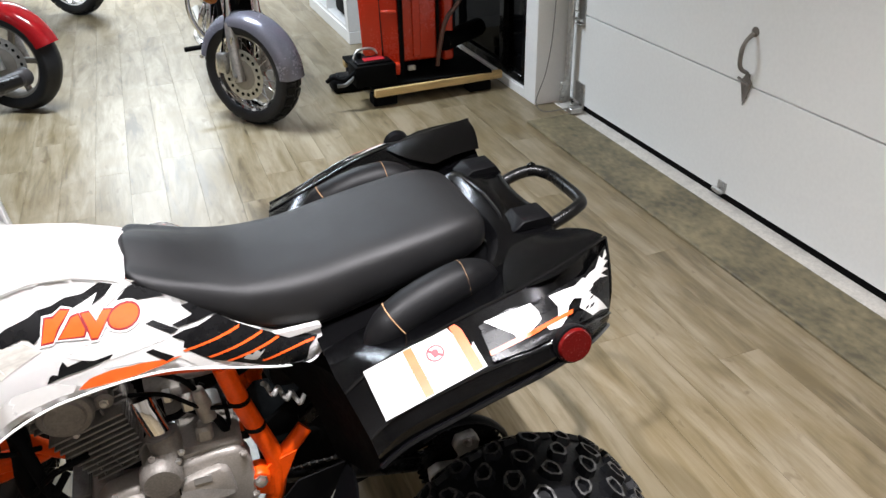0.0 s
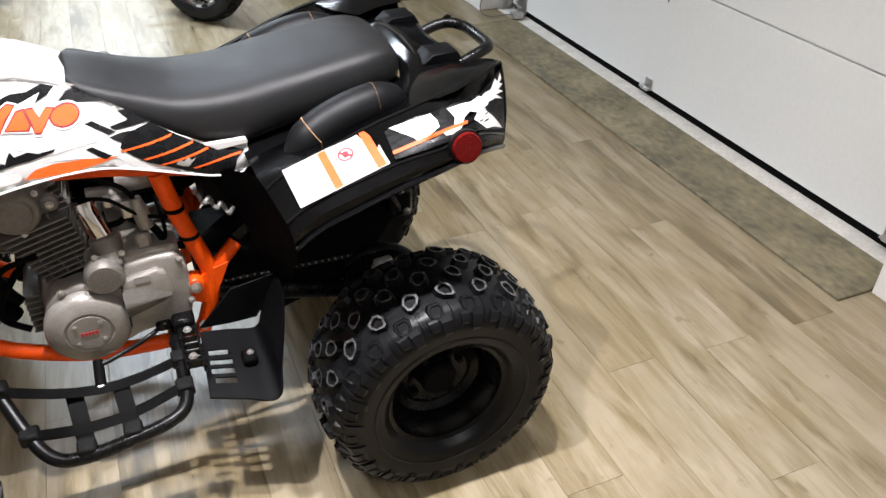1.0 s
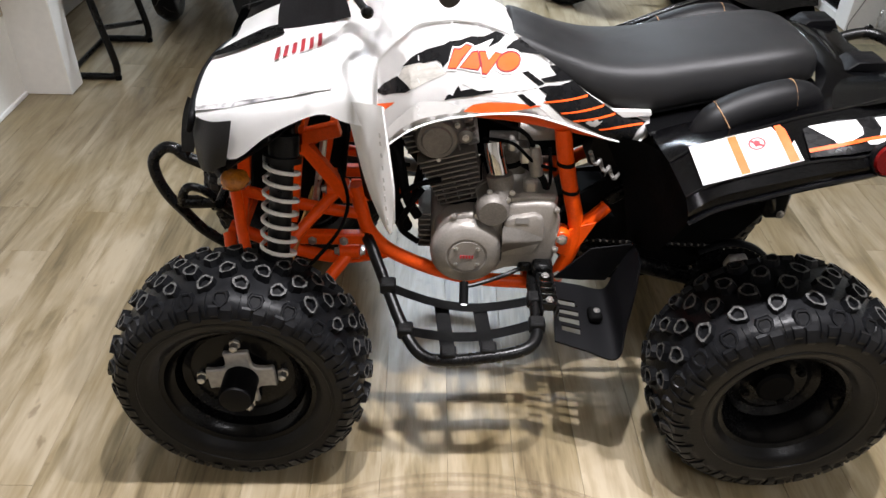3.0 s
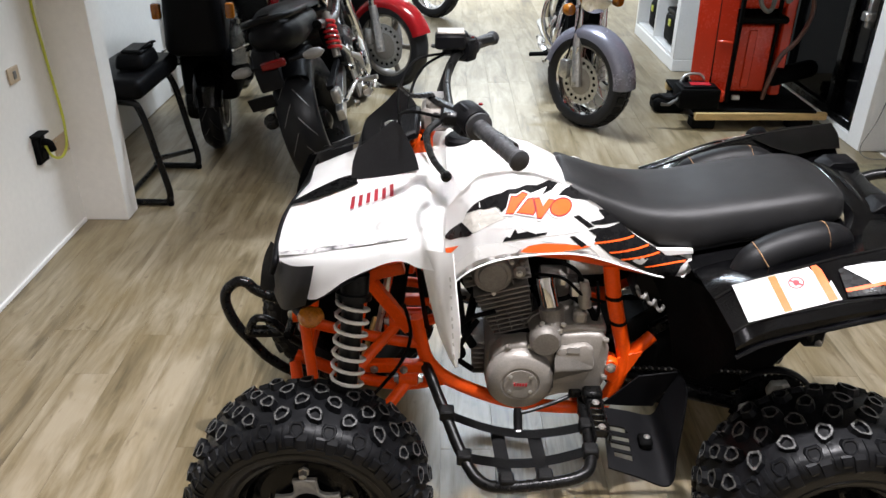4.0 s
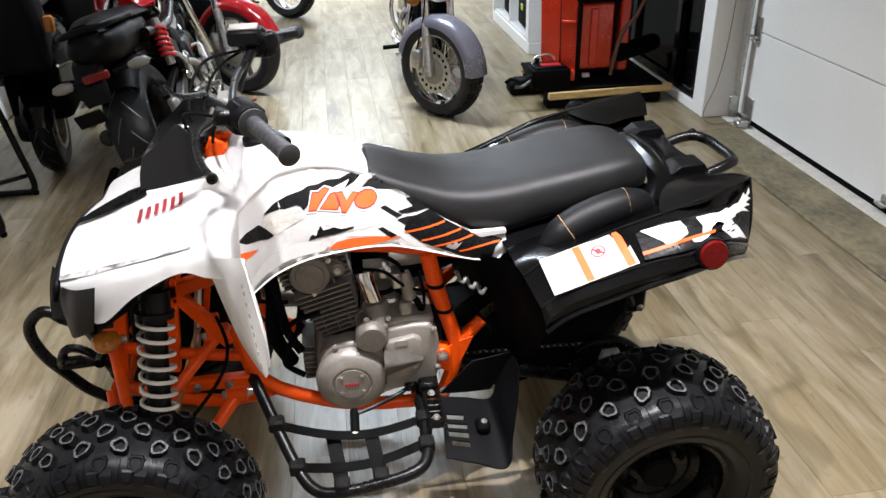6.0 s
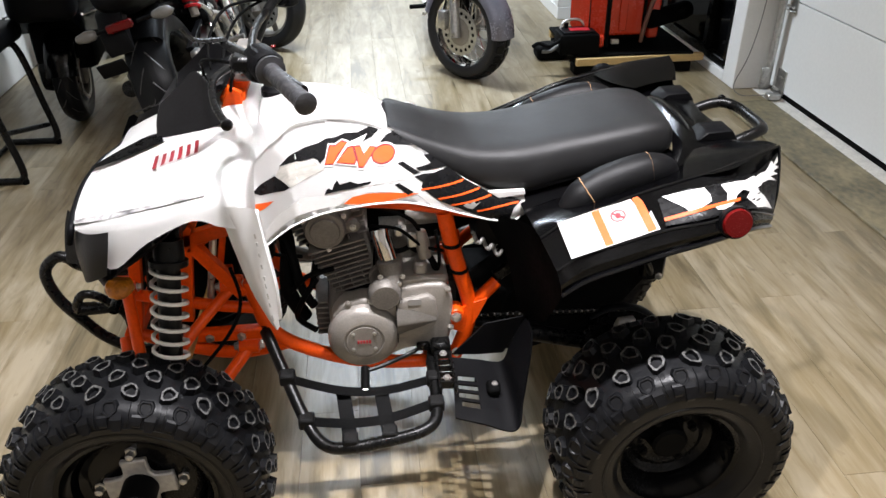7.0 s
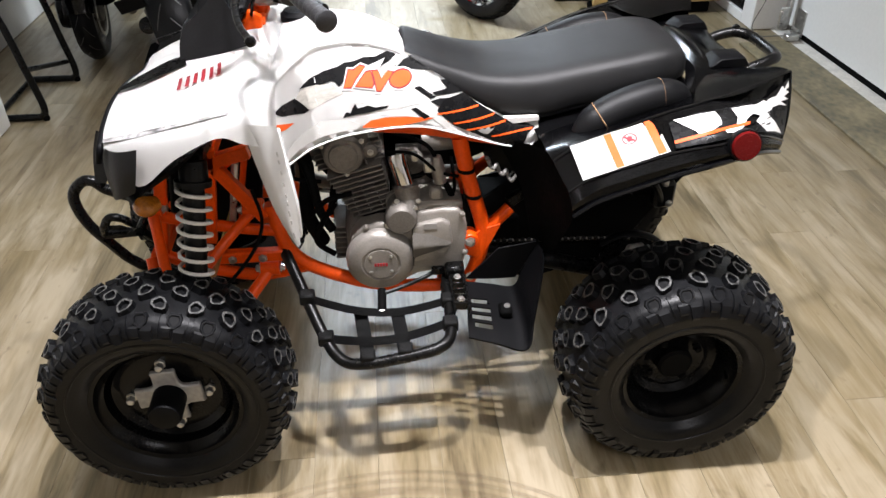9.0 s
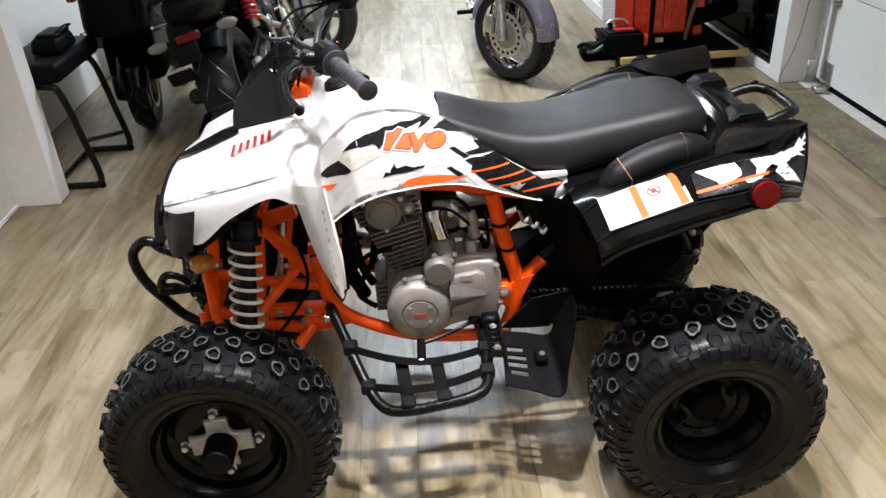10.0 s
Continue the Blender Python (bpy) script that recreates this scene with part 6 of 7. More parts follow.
part("choke_lever", merged(tube([(-.30, -.20, 1.11), (-.34, -.235, 1.12), (-.36, -.25, 1.145)], [.012, .009, .006], 4, 8, flat=.5), tube([(-.30, -.20, 1.105), (-.27, -.24, 1.10), (-.24, -.28, 1.10)], [.010, .014, .012], 4, 8, flat=.5)), BLKPAINT, bar, "black parking brake lever")
for pts in ([(-.27, -.25, 1.08), (-.34, -.18, 1.07), (-.37, -.08, 1.02), (-.36, -.02, .92)], [(-.27, .25, 1.08), (-.35, .16, 1.08), (-.38, .06, 1.02), (-.36, .02, .92)], [(-.23, .28, 1.09), (-.33, .22, 1.05), (-.36, .1, .98), (-.33, .05, .90)], [(-.24, -.27, 1.07), (-.30, -.14, 1.03), (-.33, -.05, .95)]):
    part("cable", tube(pts, .0034, 7, 7), SOFTBLK, bar)
part("steering_stem", tube([(-.29, 0, 1.01), (-.335, 0, .90), (-.42, 0, .52)], .017, 4, 12), ORANGE, quad, "orange steering stem")
part("stem_bracket", merged(box(.05, .12, .02, (-.325, 0, .95), .006), plate([(-.36, .90), (-.33, .985), (-.30, .97), (-.315, .89)], .012, lambda u, v, w: (u, -.075 + w, v), .003)), ORANGE, quad)
# ---- motorcycles ----
def road_tyre(R, w, lip):
    prof = [(lip, -w * .36), (lip + .012, -w * .46), ((R + lip) / 2 + .01, -w * .5), (R - .022, -w * .40), (R - .006, -w * .2), (R, 0)]
    prof = [(p.x, p.y) for p in curve_pts([(a, b, 0) for a, b in prof], 3)]
    b = turned(prof + [(a, -h) for a, h in prof[-2::-1]], 56, cap=False)
    return b


def wheel_of(parent, x, R, w, lip, style, disc, hub_m=None, grooves=0, side=-1):
    """A road wheel at x along the bike, about the y axis."""
    hub_m = hub_m or ALLOY
    wh = part("wheel", turned([(lip - .012, -w * .28), (lip + .004, -w * .34), (lip + .002, -w * .40), (lip - .010, -w * .36), (lip - .020, -w * .2), (lip - .024, 0), (lip - .020, w * .2), (lip - .010, w * .36), (lip + .002, w * .40), (lip + .004, w * .34)], 56, cap=False),
              CHROME if style == "spoke" else hub_m, parent, "chromed spoke wheel" if style == "spoke" else "cast wheel")
    wh.matrix_basis = pose(x, 0, R)
    ty = part("tyre", road_tyre(R, w, lip), RUBBER if grooves else SIDEWALL, wh, "black road tyre")
    for k in range(grooves):
        for sg in (-1, 1):
            pts = []
            for j in range(5):
                t = j / 4
                y = sg * w * (.05 + .37 * t)
                r = R + .0005 - .026 * (abs(y) / (w * .4)) ** 2.2
                ang = 2 * math.pi * k / grooves + (0 if sg < 0 else math.pi / grooves) + t * .34
                pts.append((r * math.cos(ang), y, r * math.sin(ang)))
            part("tread_groove", tube(pts, .0035, 2, 5, flat=.5), WORN, wh)
    if not grooves and style == "spoke":
        for k in range(28):
            for sg in (-1, 1):
                a = 2 * math.pi * (k + (.5 if sg > 0 else 0)) / 28
                q = Matrix.Rotation(-a, 3, "Y")
                part("tread_block", box(.012, w * .34, .050, q @ Vector((R - .007, sg * w * .21, 0)), .003, rot=q @ Matrix.Rotation(radians(sg * 16), 3, "Z")), RUBBER, wh)
    part("hub", turned([(.02, -.075), (.045, -.06), (.040, -.03), (.030, 0), (.040, .03), (.045, .06), (.02, .075)], 24), hub_m, wh)
    if style == "spoke":
        for k in range(32):
            a, sg = 2 * math.pi * k / 32, (-1 if k % 2 else 1)
            a2 = a + (.42 if k % 4 < 2 else -.42)
            part("spoke", tube([(.040 * math.cos(a2), sg * .045, .040 * math.sin(a2)), ((lip - .02) * math.cos(a), sg * .008, (lip - .02) * math.sin(a))], .0022, 1, 5), CHROME, wh)
    else:
        n = 5
        for k in range(n):
            a = 2 * math.pi * k / n
            part("spoke", beam((.035 * math.cos(a), 0, .035 * math.sin(a)), ((lip - .012) * math.cos(a), 0, (lip - .012) * math.sin(a)), .035, .030, bevel=.008), hub_m, wh)
    if disc:
        y = side * .075
        d = part("brake_disc", turned([(disc * .55, y - .002), (disc, y - .002), (disc, y + .002), (disc * .55, y + .002), (disc * .55, y - .002)], 48, cap=False), STEEL, wh, "drilled steel brake disc")
        part("disc_carrier", turned([(.03, y - .004), (disc * .60, y - .003), (disc * .60, y + .003), (.03, y + .004)], 32), ALLOY, d)
        for k in range(18):
            a = 2 * math.pi * k / 18
            part("hole", turned([(.0105, y + side * .0026), (.0105, y + side * .0008)], 8, (disc * .80 * math.cos(a), 0, disc * .80 * math.sin(a))), SOFTBLK, d)
    return wh


def fender_arc(R, w, a0, a1, drop=.03, n=14):
    """A mudguard over a wheel of radius R: rows across the width, angles in degrees."""
    rows = []
    for k in range(n + 1):
        a = radians(a0 + (a1 - a0) * k / n)
        rows.append([((R - d) * math.cos(a), y, (R - d) * math.sin(a)) for y, d in ((-w, drop * 1.9), (-w * .92, drop * .8), (-w * .55, drop * .15), (0, 0), (w * .55, drop * .15), (w * .92, drop * .8), (w, drop * 1.9))])
    return sheet(rows, 1, 3, .004)


def finned(parent, at, tilt_deg, w, h, m):
    q = Matrix.Rotation(radians(tilt_deg), 3, "Y")
    cyl = part("cylinder", box(w * .7, w * .75, h, Vector(at) + q @ Vector((0, 0, h / 2)), .01, rot=q), m, parent)
    for k in range(8):
        part("fin", box(w, w * 1.05, .006, Vector(at) + q @ Vector((0, 0, h * (.15 + .09 * k))), .002, rot=q), m, cyl)
    part("head", box(w * .95, w, .07, Vector(at) + q @ Vector((0, 0, h + .03)), .018, rot=q, seg=2), CHROME, cyl)
    return cyl


def cruiser(name, label, at, heading, steer, fender_m, tank_m, disc, spoke=True, R=.288, arc=(0, 165)):
    """A cruiser; x forward from the front axle, body turned to heading, front wheel steered."""
    b = thing(name, label, "motorcycle", at, heading)
    cs, sn = math.cos(radians(steer)), math.sin(radians(steer))

    def fb(dx, y, z):
        """A place on the raked fork, seen from the steered wheel."""
        return (dx * cs, y - dx * sn, z)
    fk = part("front_fork", tube([fb(-.02, -.108, .30), fb(-.10, -.108, .60), fb(-.20, -.108, 1.02)], .023, 3, 14), CHROME, b, "chrome telescopic fork")
    fk.matrix_basis = pose(0, 0, 0, 0, 0, steer)
    part("fork_leg", tube([fb(-.02, .108, .30), fb(-.10, .108, .60), fb(-.20, .108, 1.02)], .023, 3, 14), CHROME, fk)
    for sg in (-1, 1):
        part("fork_slider", tube([fb(-.0, sg * .108, R - .03), fb(-.03, sg * .108, R + .08), fb(-.085, sg * .108, R + .26)], .029, 3, 14), STEEL, fk)
    wheel_of(fk, 0, R, .145, R * .70, "spoke" if spoke else "cast", disc)
    part("fender", fender_arc(R + .028, .080, arc[0], arc[1], .035, 18), fender_m, fk, "painted front fender").location = (0, 0, R)
    for sg in (-1, 1):
        part("fender_stay", tube([(-.02, sg * .092, R + .20), (-.05, sg * .092, R + .10), (-.06, sg * .090, R + .02)], .008, 3, 8), CHROME, fk)
    part("caliper", box(.06, .05, .11, (-.10, -.10, R + .06), .014, seg=2), STEEL, fk, "brake caliper")
    part("brake_line", tube([(-.10, -.105, R + .10), fb(-.09, -.12, .62), fb(-.15, -.10, .85)], .005, 5, 6), SOFTBLK, fk)
    part("axle_nut", bolt((0, -.128, R), .014, (0, -1, 0), .014), STEEL, fk)
    hl = Vector(fb(-.04, 0, .76))
    part("headlight", turned([(0, -.11), (.05, -.10), (.085, -.05), (.092, .02), (.096, .03), (.088, .035), (0, .045)], 32, hl, "x", tilt=Matrix.Rotation(radians(-steer), 3, "Z")), CHROME, fk, "round chrome headlight")
    for sg in (-1, 1):
        part("signal_stalk", tube([fb(-.11, sg * .09, .70), fb(-.09, sg * .19, .70)], .009, 2, 8), CHROME, fk)
        part("turn_signal", turned([(0, -.03), (.028, -.02), (.036, .01), (.030, .028), (0, .036)], 20, fb(-.08, sg * .215, .70), "x"), AMBER, fk, "amber turn signal")
    part("triple_clamp", box(.09, .24, .05, fb(-.19, 0, .98), .012), CHROME, fk)
    part("handlebar", tube([fb(-.45, -.40, 1.10), fb(-.30, -.30, 1.16), fb(-.22, -.08, 1.06), fb(-.22, .08, 1.06), fb(-.30, .30, 1.16), fb(-.45, .40, 1.10)], .013, 5, 10), CHROME, fk)
    # frame and engine
    part("down_tube", tube([(-.24, 0, .98), (-.34, 0, .55), (-.42, 0, .24), (-.70, 0, .17), (-1.10, 0, .19)], .022, 5, 12), BLKPAINT, b)
    case = part("crankcase", box(.36, .24, .22, (-.72, 0, .33), .05, seg=3), ALLOY, b, "polished engine case")
    for sg in (-1, 1):
        part("case_cover", turned([(.10, .0), (.10, sg * .02), (.085, sg * .035), (0, sg * .038)], 32, (-.70, sg * .12, .34)), CHROME, case)
    finned(b, (-.64, 0, .42), -24, .17, .22, ALLOYDK)
    finned(b, (-.80, 0, .42), 24, .17, .22, ALLOYDK)
    for a2, c2, r2 in (((-.50, -.16, .55), (-.58, -.20, .36), .018), ((-.52, -.12, .70), (-.66, -.16, .55), .014), ((-.44, .10, .62), (-.60, .16, .40), .018), ((-.40, -.10, .40), (-.62, -.18, .26), .016), ((-.58, -.21, .30), (-.95, -.22, .30), .020)):
        part("engine_pipe", tube([a2, (Vector(a2) + Vector(c2)) / 2 + Vector((.03, -.02, .01)), c2], r2, 4, 12), CHROME, b)
    for q in range(6):
        part("engine_cover", turned([(.05, 0), (.048, -.02), (.03, -.03), (0, -.032)], 20, (-.48 - .08 * q, -.125 - .01 * (q % 2), .32 + .10 * (q % 3))), CHROME if q % 2 else BLKPAINT, b)
    part("engine_core", box(.46, .22, .44, (-.62, 0, .44), .05, seg=2), SOFTBLK, b, "dark engine body")
    for q in range(8):
        part("engine_bolt", bolt((-.44 - .05 * q, -.13, .30 + .05 * (q % 4)), .014, (0, -1, 0), .02), CHROME, b)
    part("radiator", box(.05, .22, .30, (-.34, 0, .55), .01), SOFTBLK, b, "black radiator")
    part("air_filter", turned([(.08, 0), (.085, -.03), (.07, -.05), (0, -.055)], 28, (-.72, -.12, .62)), CHROME, b, "chrome air filter cover")
    for dz, l in ((0, 1.05), (.09, .95)):
        part("exhaust_pipe", tube([(-.55, -.08, .58 + dz), (-.46, -.13, .50 + dz), (-.47, -.16, .34 + dz), (-.62, -.17, .24 + dz), (-1.0, -.18, .22 + dz), (-1.25 - dz, -.19, .24 + dz)], [.020, .020, .020, .022, .036, .038], 6, 14), CHROME, b, "chrome exhaust pipe")
    part("foot_peg", tube([(-.55, -.16, .30), (-.52, -.32, .30)], .014, 2, 10), SOFTBLK, b)
    part("brake_pedal", tube([(-.60, -.17, .30), (-.46, -.22, .27), (-.38, -.24, .29)], .008, 4, 8), CHROME, b)
    part("engine_guard", tube([(-.36, -.04, .75), (-.36, -.22, .70), (-.37, -.26, .55), (-.38, -.20, .40), (-.40, -.05, .30)], .013, 6, 10), CHROME, b, "chrome engine guard bar")
    part("tank", sheet([[(x, y * w, z + h * (1 - abs(y) ** 2.2)) for y in (-1, -.85, -.45, 0, .45, .85, 1)] for x, w, z, h in ((-.26, .06, .90, .10), (-.36, .12, .84, .18), (-.52, .15, .80, .22), (-.70, .13, .79, .18), (-.82, .06, .80, .08))], 5, 3, .004), tank_m, b, "painted teardrop tank", angle=60)
    part("saddle", sheet([[(x, y * w, z + h * (1 - abs(y) ** 3)) for y in (-1, -.85, -.45, 0, .45, .85, 1)] for x, w, z, h in ((-.80, .09, .76, .06), (-.95, .15, .70, .07), (-1.15, .17, .70, .08), (-1.30, .11, .76, .08), (-1.55, .09, .78, .05))], 4, 3, .01), VINYL, b, "black saddle")
    rw = wheel_of(b, -1.60, .32, .15, .215, "spoke" if spoke else "cast", 0)
    part("rear_fender", fender_arc(.36, .09, 10, 175, .03), tank_m, b).location = (-1.60, 0, .32)
    part("tail_lamp", turned([(.0, -.03), (.03, -.025), (.035, .01), (0, .02)], 16, (-1.95, 0, .55), "x"), REDLENS, b)
    part("side_stand", tube([(-.85, .12, .20), (-.88, .24, .03), (-.84, .28, .012)], .010, 3, 8), BLKPAINT, b)
    for sg in (-1, 1):
        part("swing_arm", beam((-1.05, sg * .10, .30), (-1.62, sg * .10, .32), .03, .05), BLKPAINT, b)
        part("rear_damper", tube([(-1.25, sg * .13, .68), (-1.52, sg * .13, .36)], .028, 2, 12), CHROME, b)
    return b


cruiser("cruiser_motorcycle", "cruiser motorcycle with silver-lilac fender and wire-spoked chrome wheels", (.575, 2.875, 0), -92, 42, LILAC, LILAC, .135)
cruiser("touring_motorcycle", "red and chrome cruiser motorcycle behind the naked bike", (-.655, 3.66, 0), -50, 18, CANDY, BLKGLOSS, .15, False, .295, (20, 150))
cruiser("chopper_motorcycle", "dark motorcycle parked far down the room", (-.40, 6.05, 0), -48, 12, BLKGLOSS, BLKGLOSS, 0)


def naked(at, heading):
    """Street bike seen from behind; x forward from the rear contact."""
    b = thing("street_motorcycle", "black street motorcycle with red tank and red shock spring", "motorcycle", at, heading)
    wheel_of(b, 0, .315, .175, .215, "cast", 0, BLKPAINT, 16)
    wheel_of(b, 1.40, .30, .12, .215, "cast", .14, BLKPAINT)
    part("swing_arm", merged(beam((0, -.12, .315), (.52, -.09, .40), .035, .05), beam((0, .12, .315), (.52, .09, .40), .035, .05)), STEEL, b)
    coil, core, p, q, d = shock((.24, -.155, .690), (.19, -.155, .560), .028, 6, .008)
    dm = part("damper", core, ALLOY, b, "bright damper")
    part("spring", coil, CANDY, dm, "red coil spring")
    part("seat", sheet([[(x, y * w, z + h * (1 - abs(y) ** 3)) for y in (-1, -.85, -.45, 0, .45, .85, 1)] for x, w, z, h in ((-.22, .06, .800, .045), (-.12, .092, .795, .060), (.05, .102, .785, .055), (.25, .110, .760, .055), (.45, .11, .74, .05))], 4, 3, .012), BLKPLAS, b, "black stepped seat")
    part("grab_rail", tube([(.10, -.105, .79), (-.14, -.105, .815), (-.23, -.07, .825), (-.25, 0, .83), (-.23, .07, .825), (-.14, .105, .815), (.10, .105, .79)], .013, 5, 10), BLKPLAS, b, "black rear grab rail")
    part("tail_unit", tube([(.32, 0, .71), (.05, 0, .725), (-.12, 0, .745), (-.22, 0, .765), (-.255, 0, .775)], [.10, .115, .112, .085, .03], 5, 20, flat=.72), BLKPLAS, b, "rounded black tail cowl")
    part("mud_guard", plate([(-.28, .64), (-.22, .72), (-.12, .74), (-.14, .68), (-.20, .66), (-.255, .58), (-.28, .56)], .10, lambda u, v, w: (u, .0 + w, v), .006), BLKPLAS, b, "black rear mudguard")
    part("tail_light", box(.03, .10, .032, (-.285, .01, .665), .006), REDLENS, b, "red tail light")
    part("plate_holder", box(.010, .11, .06, (-.25, .12, .52), .004, rot=Matrix.Rotation(radians(-18), 3, "Y")), BLKPLAS, b)
    for sg in (-1, 1):
        part("signal", turned([(0, -.05), (.018, -.03), (.022, 0), (.014, .035), (0, .045)], 16, (-.26, sg * .15, .66), "y"), GREYPL, b, "clear turn signal")
        part("stalk", tube([(-.26, sg * .05, .66), (-.26, sg * .11, .66)], .008, 2, 8), BLKPLAS, b)
    part("muffler", turned([(0, -.30), (.036, -.29), (.042, -.1), (.040, .2), (.03, .26), (0, .26)], 24, (.32, .20, .30), "x", tilt=Matrix.Rotation(radians(12), 3, "Y")), BLKPAINT, b, "black muffler")
    part("exhaust_pipe", tube([(.40, -.20, .28), (.70, -.17, .22), (.95, -.10, .30), (1.0, -.05, .50)], .022, 5, 12), CHROME, b)
    en = part("engine", box(.40, .28, .28, (.75, 0, .40), .05, seg=3), BLKPAINT, b, "black engine block")
    finned(b, (.82, 0, .55), -20, .20, .16, ALLOYDK)
    part("clutch_cover", turned([(.10, 0), (.10, -.03), (.08, -.045), (0, -.048)], 28, (.66, -.17, .40)), CHROME, en)
    for a, c, r, m in (((.05, -.15, .36), (.50, -.17, .34), .012, CHROME), ((.30, -.19, .50), (.55, -.19, .36), .016, ALLOY), ((.20, -.17, .58), (.36, -.18, .42), .010, STEEL), ((.36, -.24, .30), (.62, -.22, .28), .009, CHROME)):
        part("rear_set", tube([a, (Vector(a) + Vector(c)) / 2 + Vector((0, -.015, .02)), c], r, 4, 10), m, b, "bright metal rear set rod")
    for x, z in ((.06, .33), (.22, .46), (.32, .52), (.44, .44), (.40, .31), (.52, .38)):
        part("fitting", bolt((x, -.185, z), .016, (0, -1, 0), .02), CHROME, b)
    part("left_cover", box(.46, .12, .30, (.42, .14, .46), .04, seg=2), SOFTBLK, b, "black left side cover")
    part("exhaust_box", box(.40, .20, .18, (.45, .04, .28), .04, seg=2), SOFTBLK, b)
    for y, z in ((.10, .58), (.14, .50), (.08, .46)):
        part("tail_fitting", box(.05, .035, .045, (-.20, y, z), .008), ALLOYDK, b)
    part("hugger", fender_arc(.345, .085, 60, 128, .03), BLKPLAS, b).location = (0, 0, .315)
    for x, z in ((.30, .60), (.42, .56), (.55, .58), (.62, .50), (.50, .46)):
        part("side_cover", box(.16, .05, .09, (x, -.12, z), .02, rot=Matrix.Rotation(radians(20), 3, "Y"), seg=2), BLKPLAS, b)
    part("peg_plate", plate([(.34, .28), (.36, .48), (.46, .52), (.44, .40), (.48, .30)], .012, lambda u, v, w: (u, -.16 - w, v), .002), ALLOY, b, "bright foot peg plate")
    part("foot_peg", tube([(.42, -.17, .34), (.40, -.27, .34)], .013, 2, 8), STEEL, b)
    part("brake_caliper", box(.07, .04, .07, (.03, -.125, .40), .014, seg=2), STEEL, b, "silver brake caliper")
    part("chain_guard", beam((.02, -.11, .44), (.42, -.10, .46), .03, .02), BLKPLAS, b)
    part("frame_rail", merged(tube([(.10, -.13, .70), (.5, -.15, .66), (.95, -.13, .80), (1.15, -.05, .92)], .022, 5, 10), tube([(.10, .13, .70), (.5, .15, .66), (.95, .13, .80), (1.15, .05, .92)], .022, 5, 10)), BLKPAINT, b)
    part("tank", sheet([[(x, y * w, z + h * (1 - abs(y) ** 2.4)) for y in (-1, -.85, -.45, 0, .45, .85, 1)] for x, w, z, h in ((.40, .09, .76, .08), (.52, .15, .76, .18), (.70, .18, .78, .24), (.90, .16, .80, .22), (1.02, .10, .84, .12))], 5, 3, .004), CANDY, b, "glossy red tank", angle=60)
    part("front_fork", merged(tube([(1.40, -.10, .30), (1.18, -.10, 1.0)], .024, 2, 12), tube([(1.40, .10, .30), (1.18, .10, 1.0)], .024, 2, 12)), CHROME, b)
    part("front_fender", fender_arc(.335, .07, 30, 150, .03), BLKGLOSS, b).location = (1.40, 0, .30)
    part("handlebar", tube([(1.02, -.36, 1.08), (1.12, -.22, 1.08), (1.16, 0, 1.04), (1.12, .22, 1.08), (1.02, .36, 1.08)], .012, 5, 10), BLKPAINT, b)
    part("side_stand", tube([(.60, .14, .22), (.58, .20, .02), (.62, .22, .012)], .010, 3, 8), BLKPAINT, b)
    return b


street = naked((-.805, 1.92, 0), 91)
street.matrix_world = pose(-.805, 1.92, 0, -16, 0, 91) @ Matrix.Scale(1.08, 4)


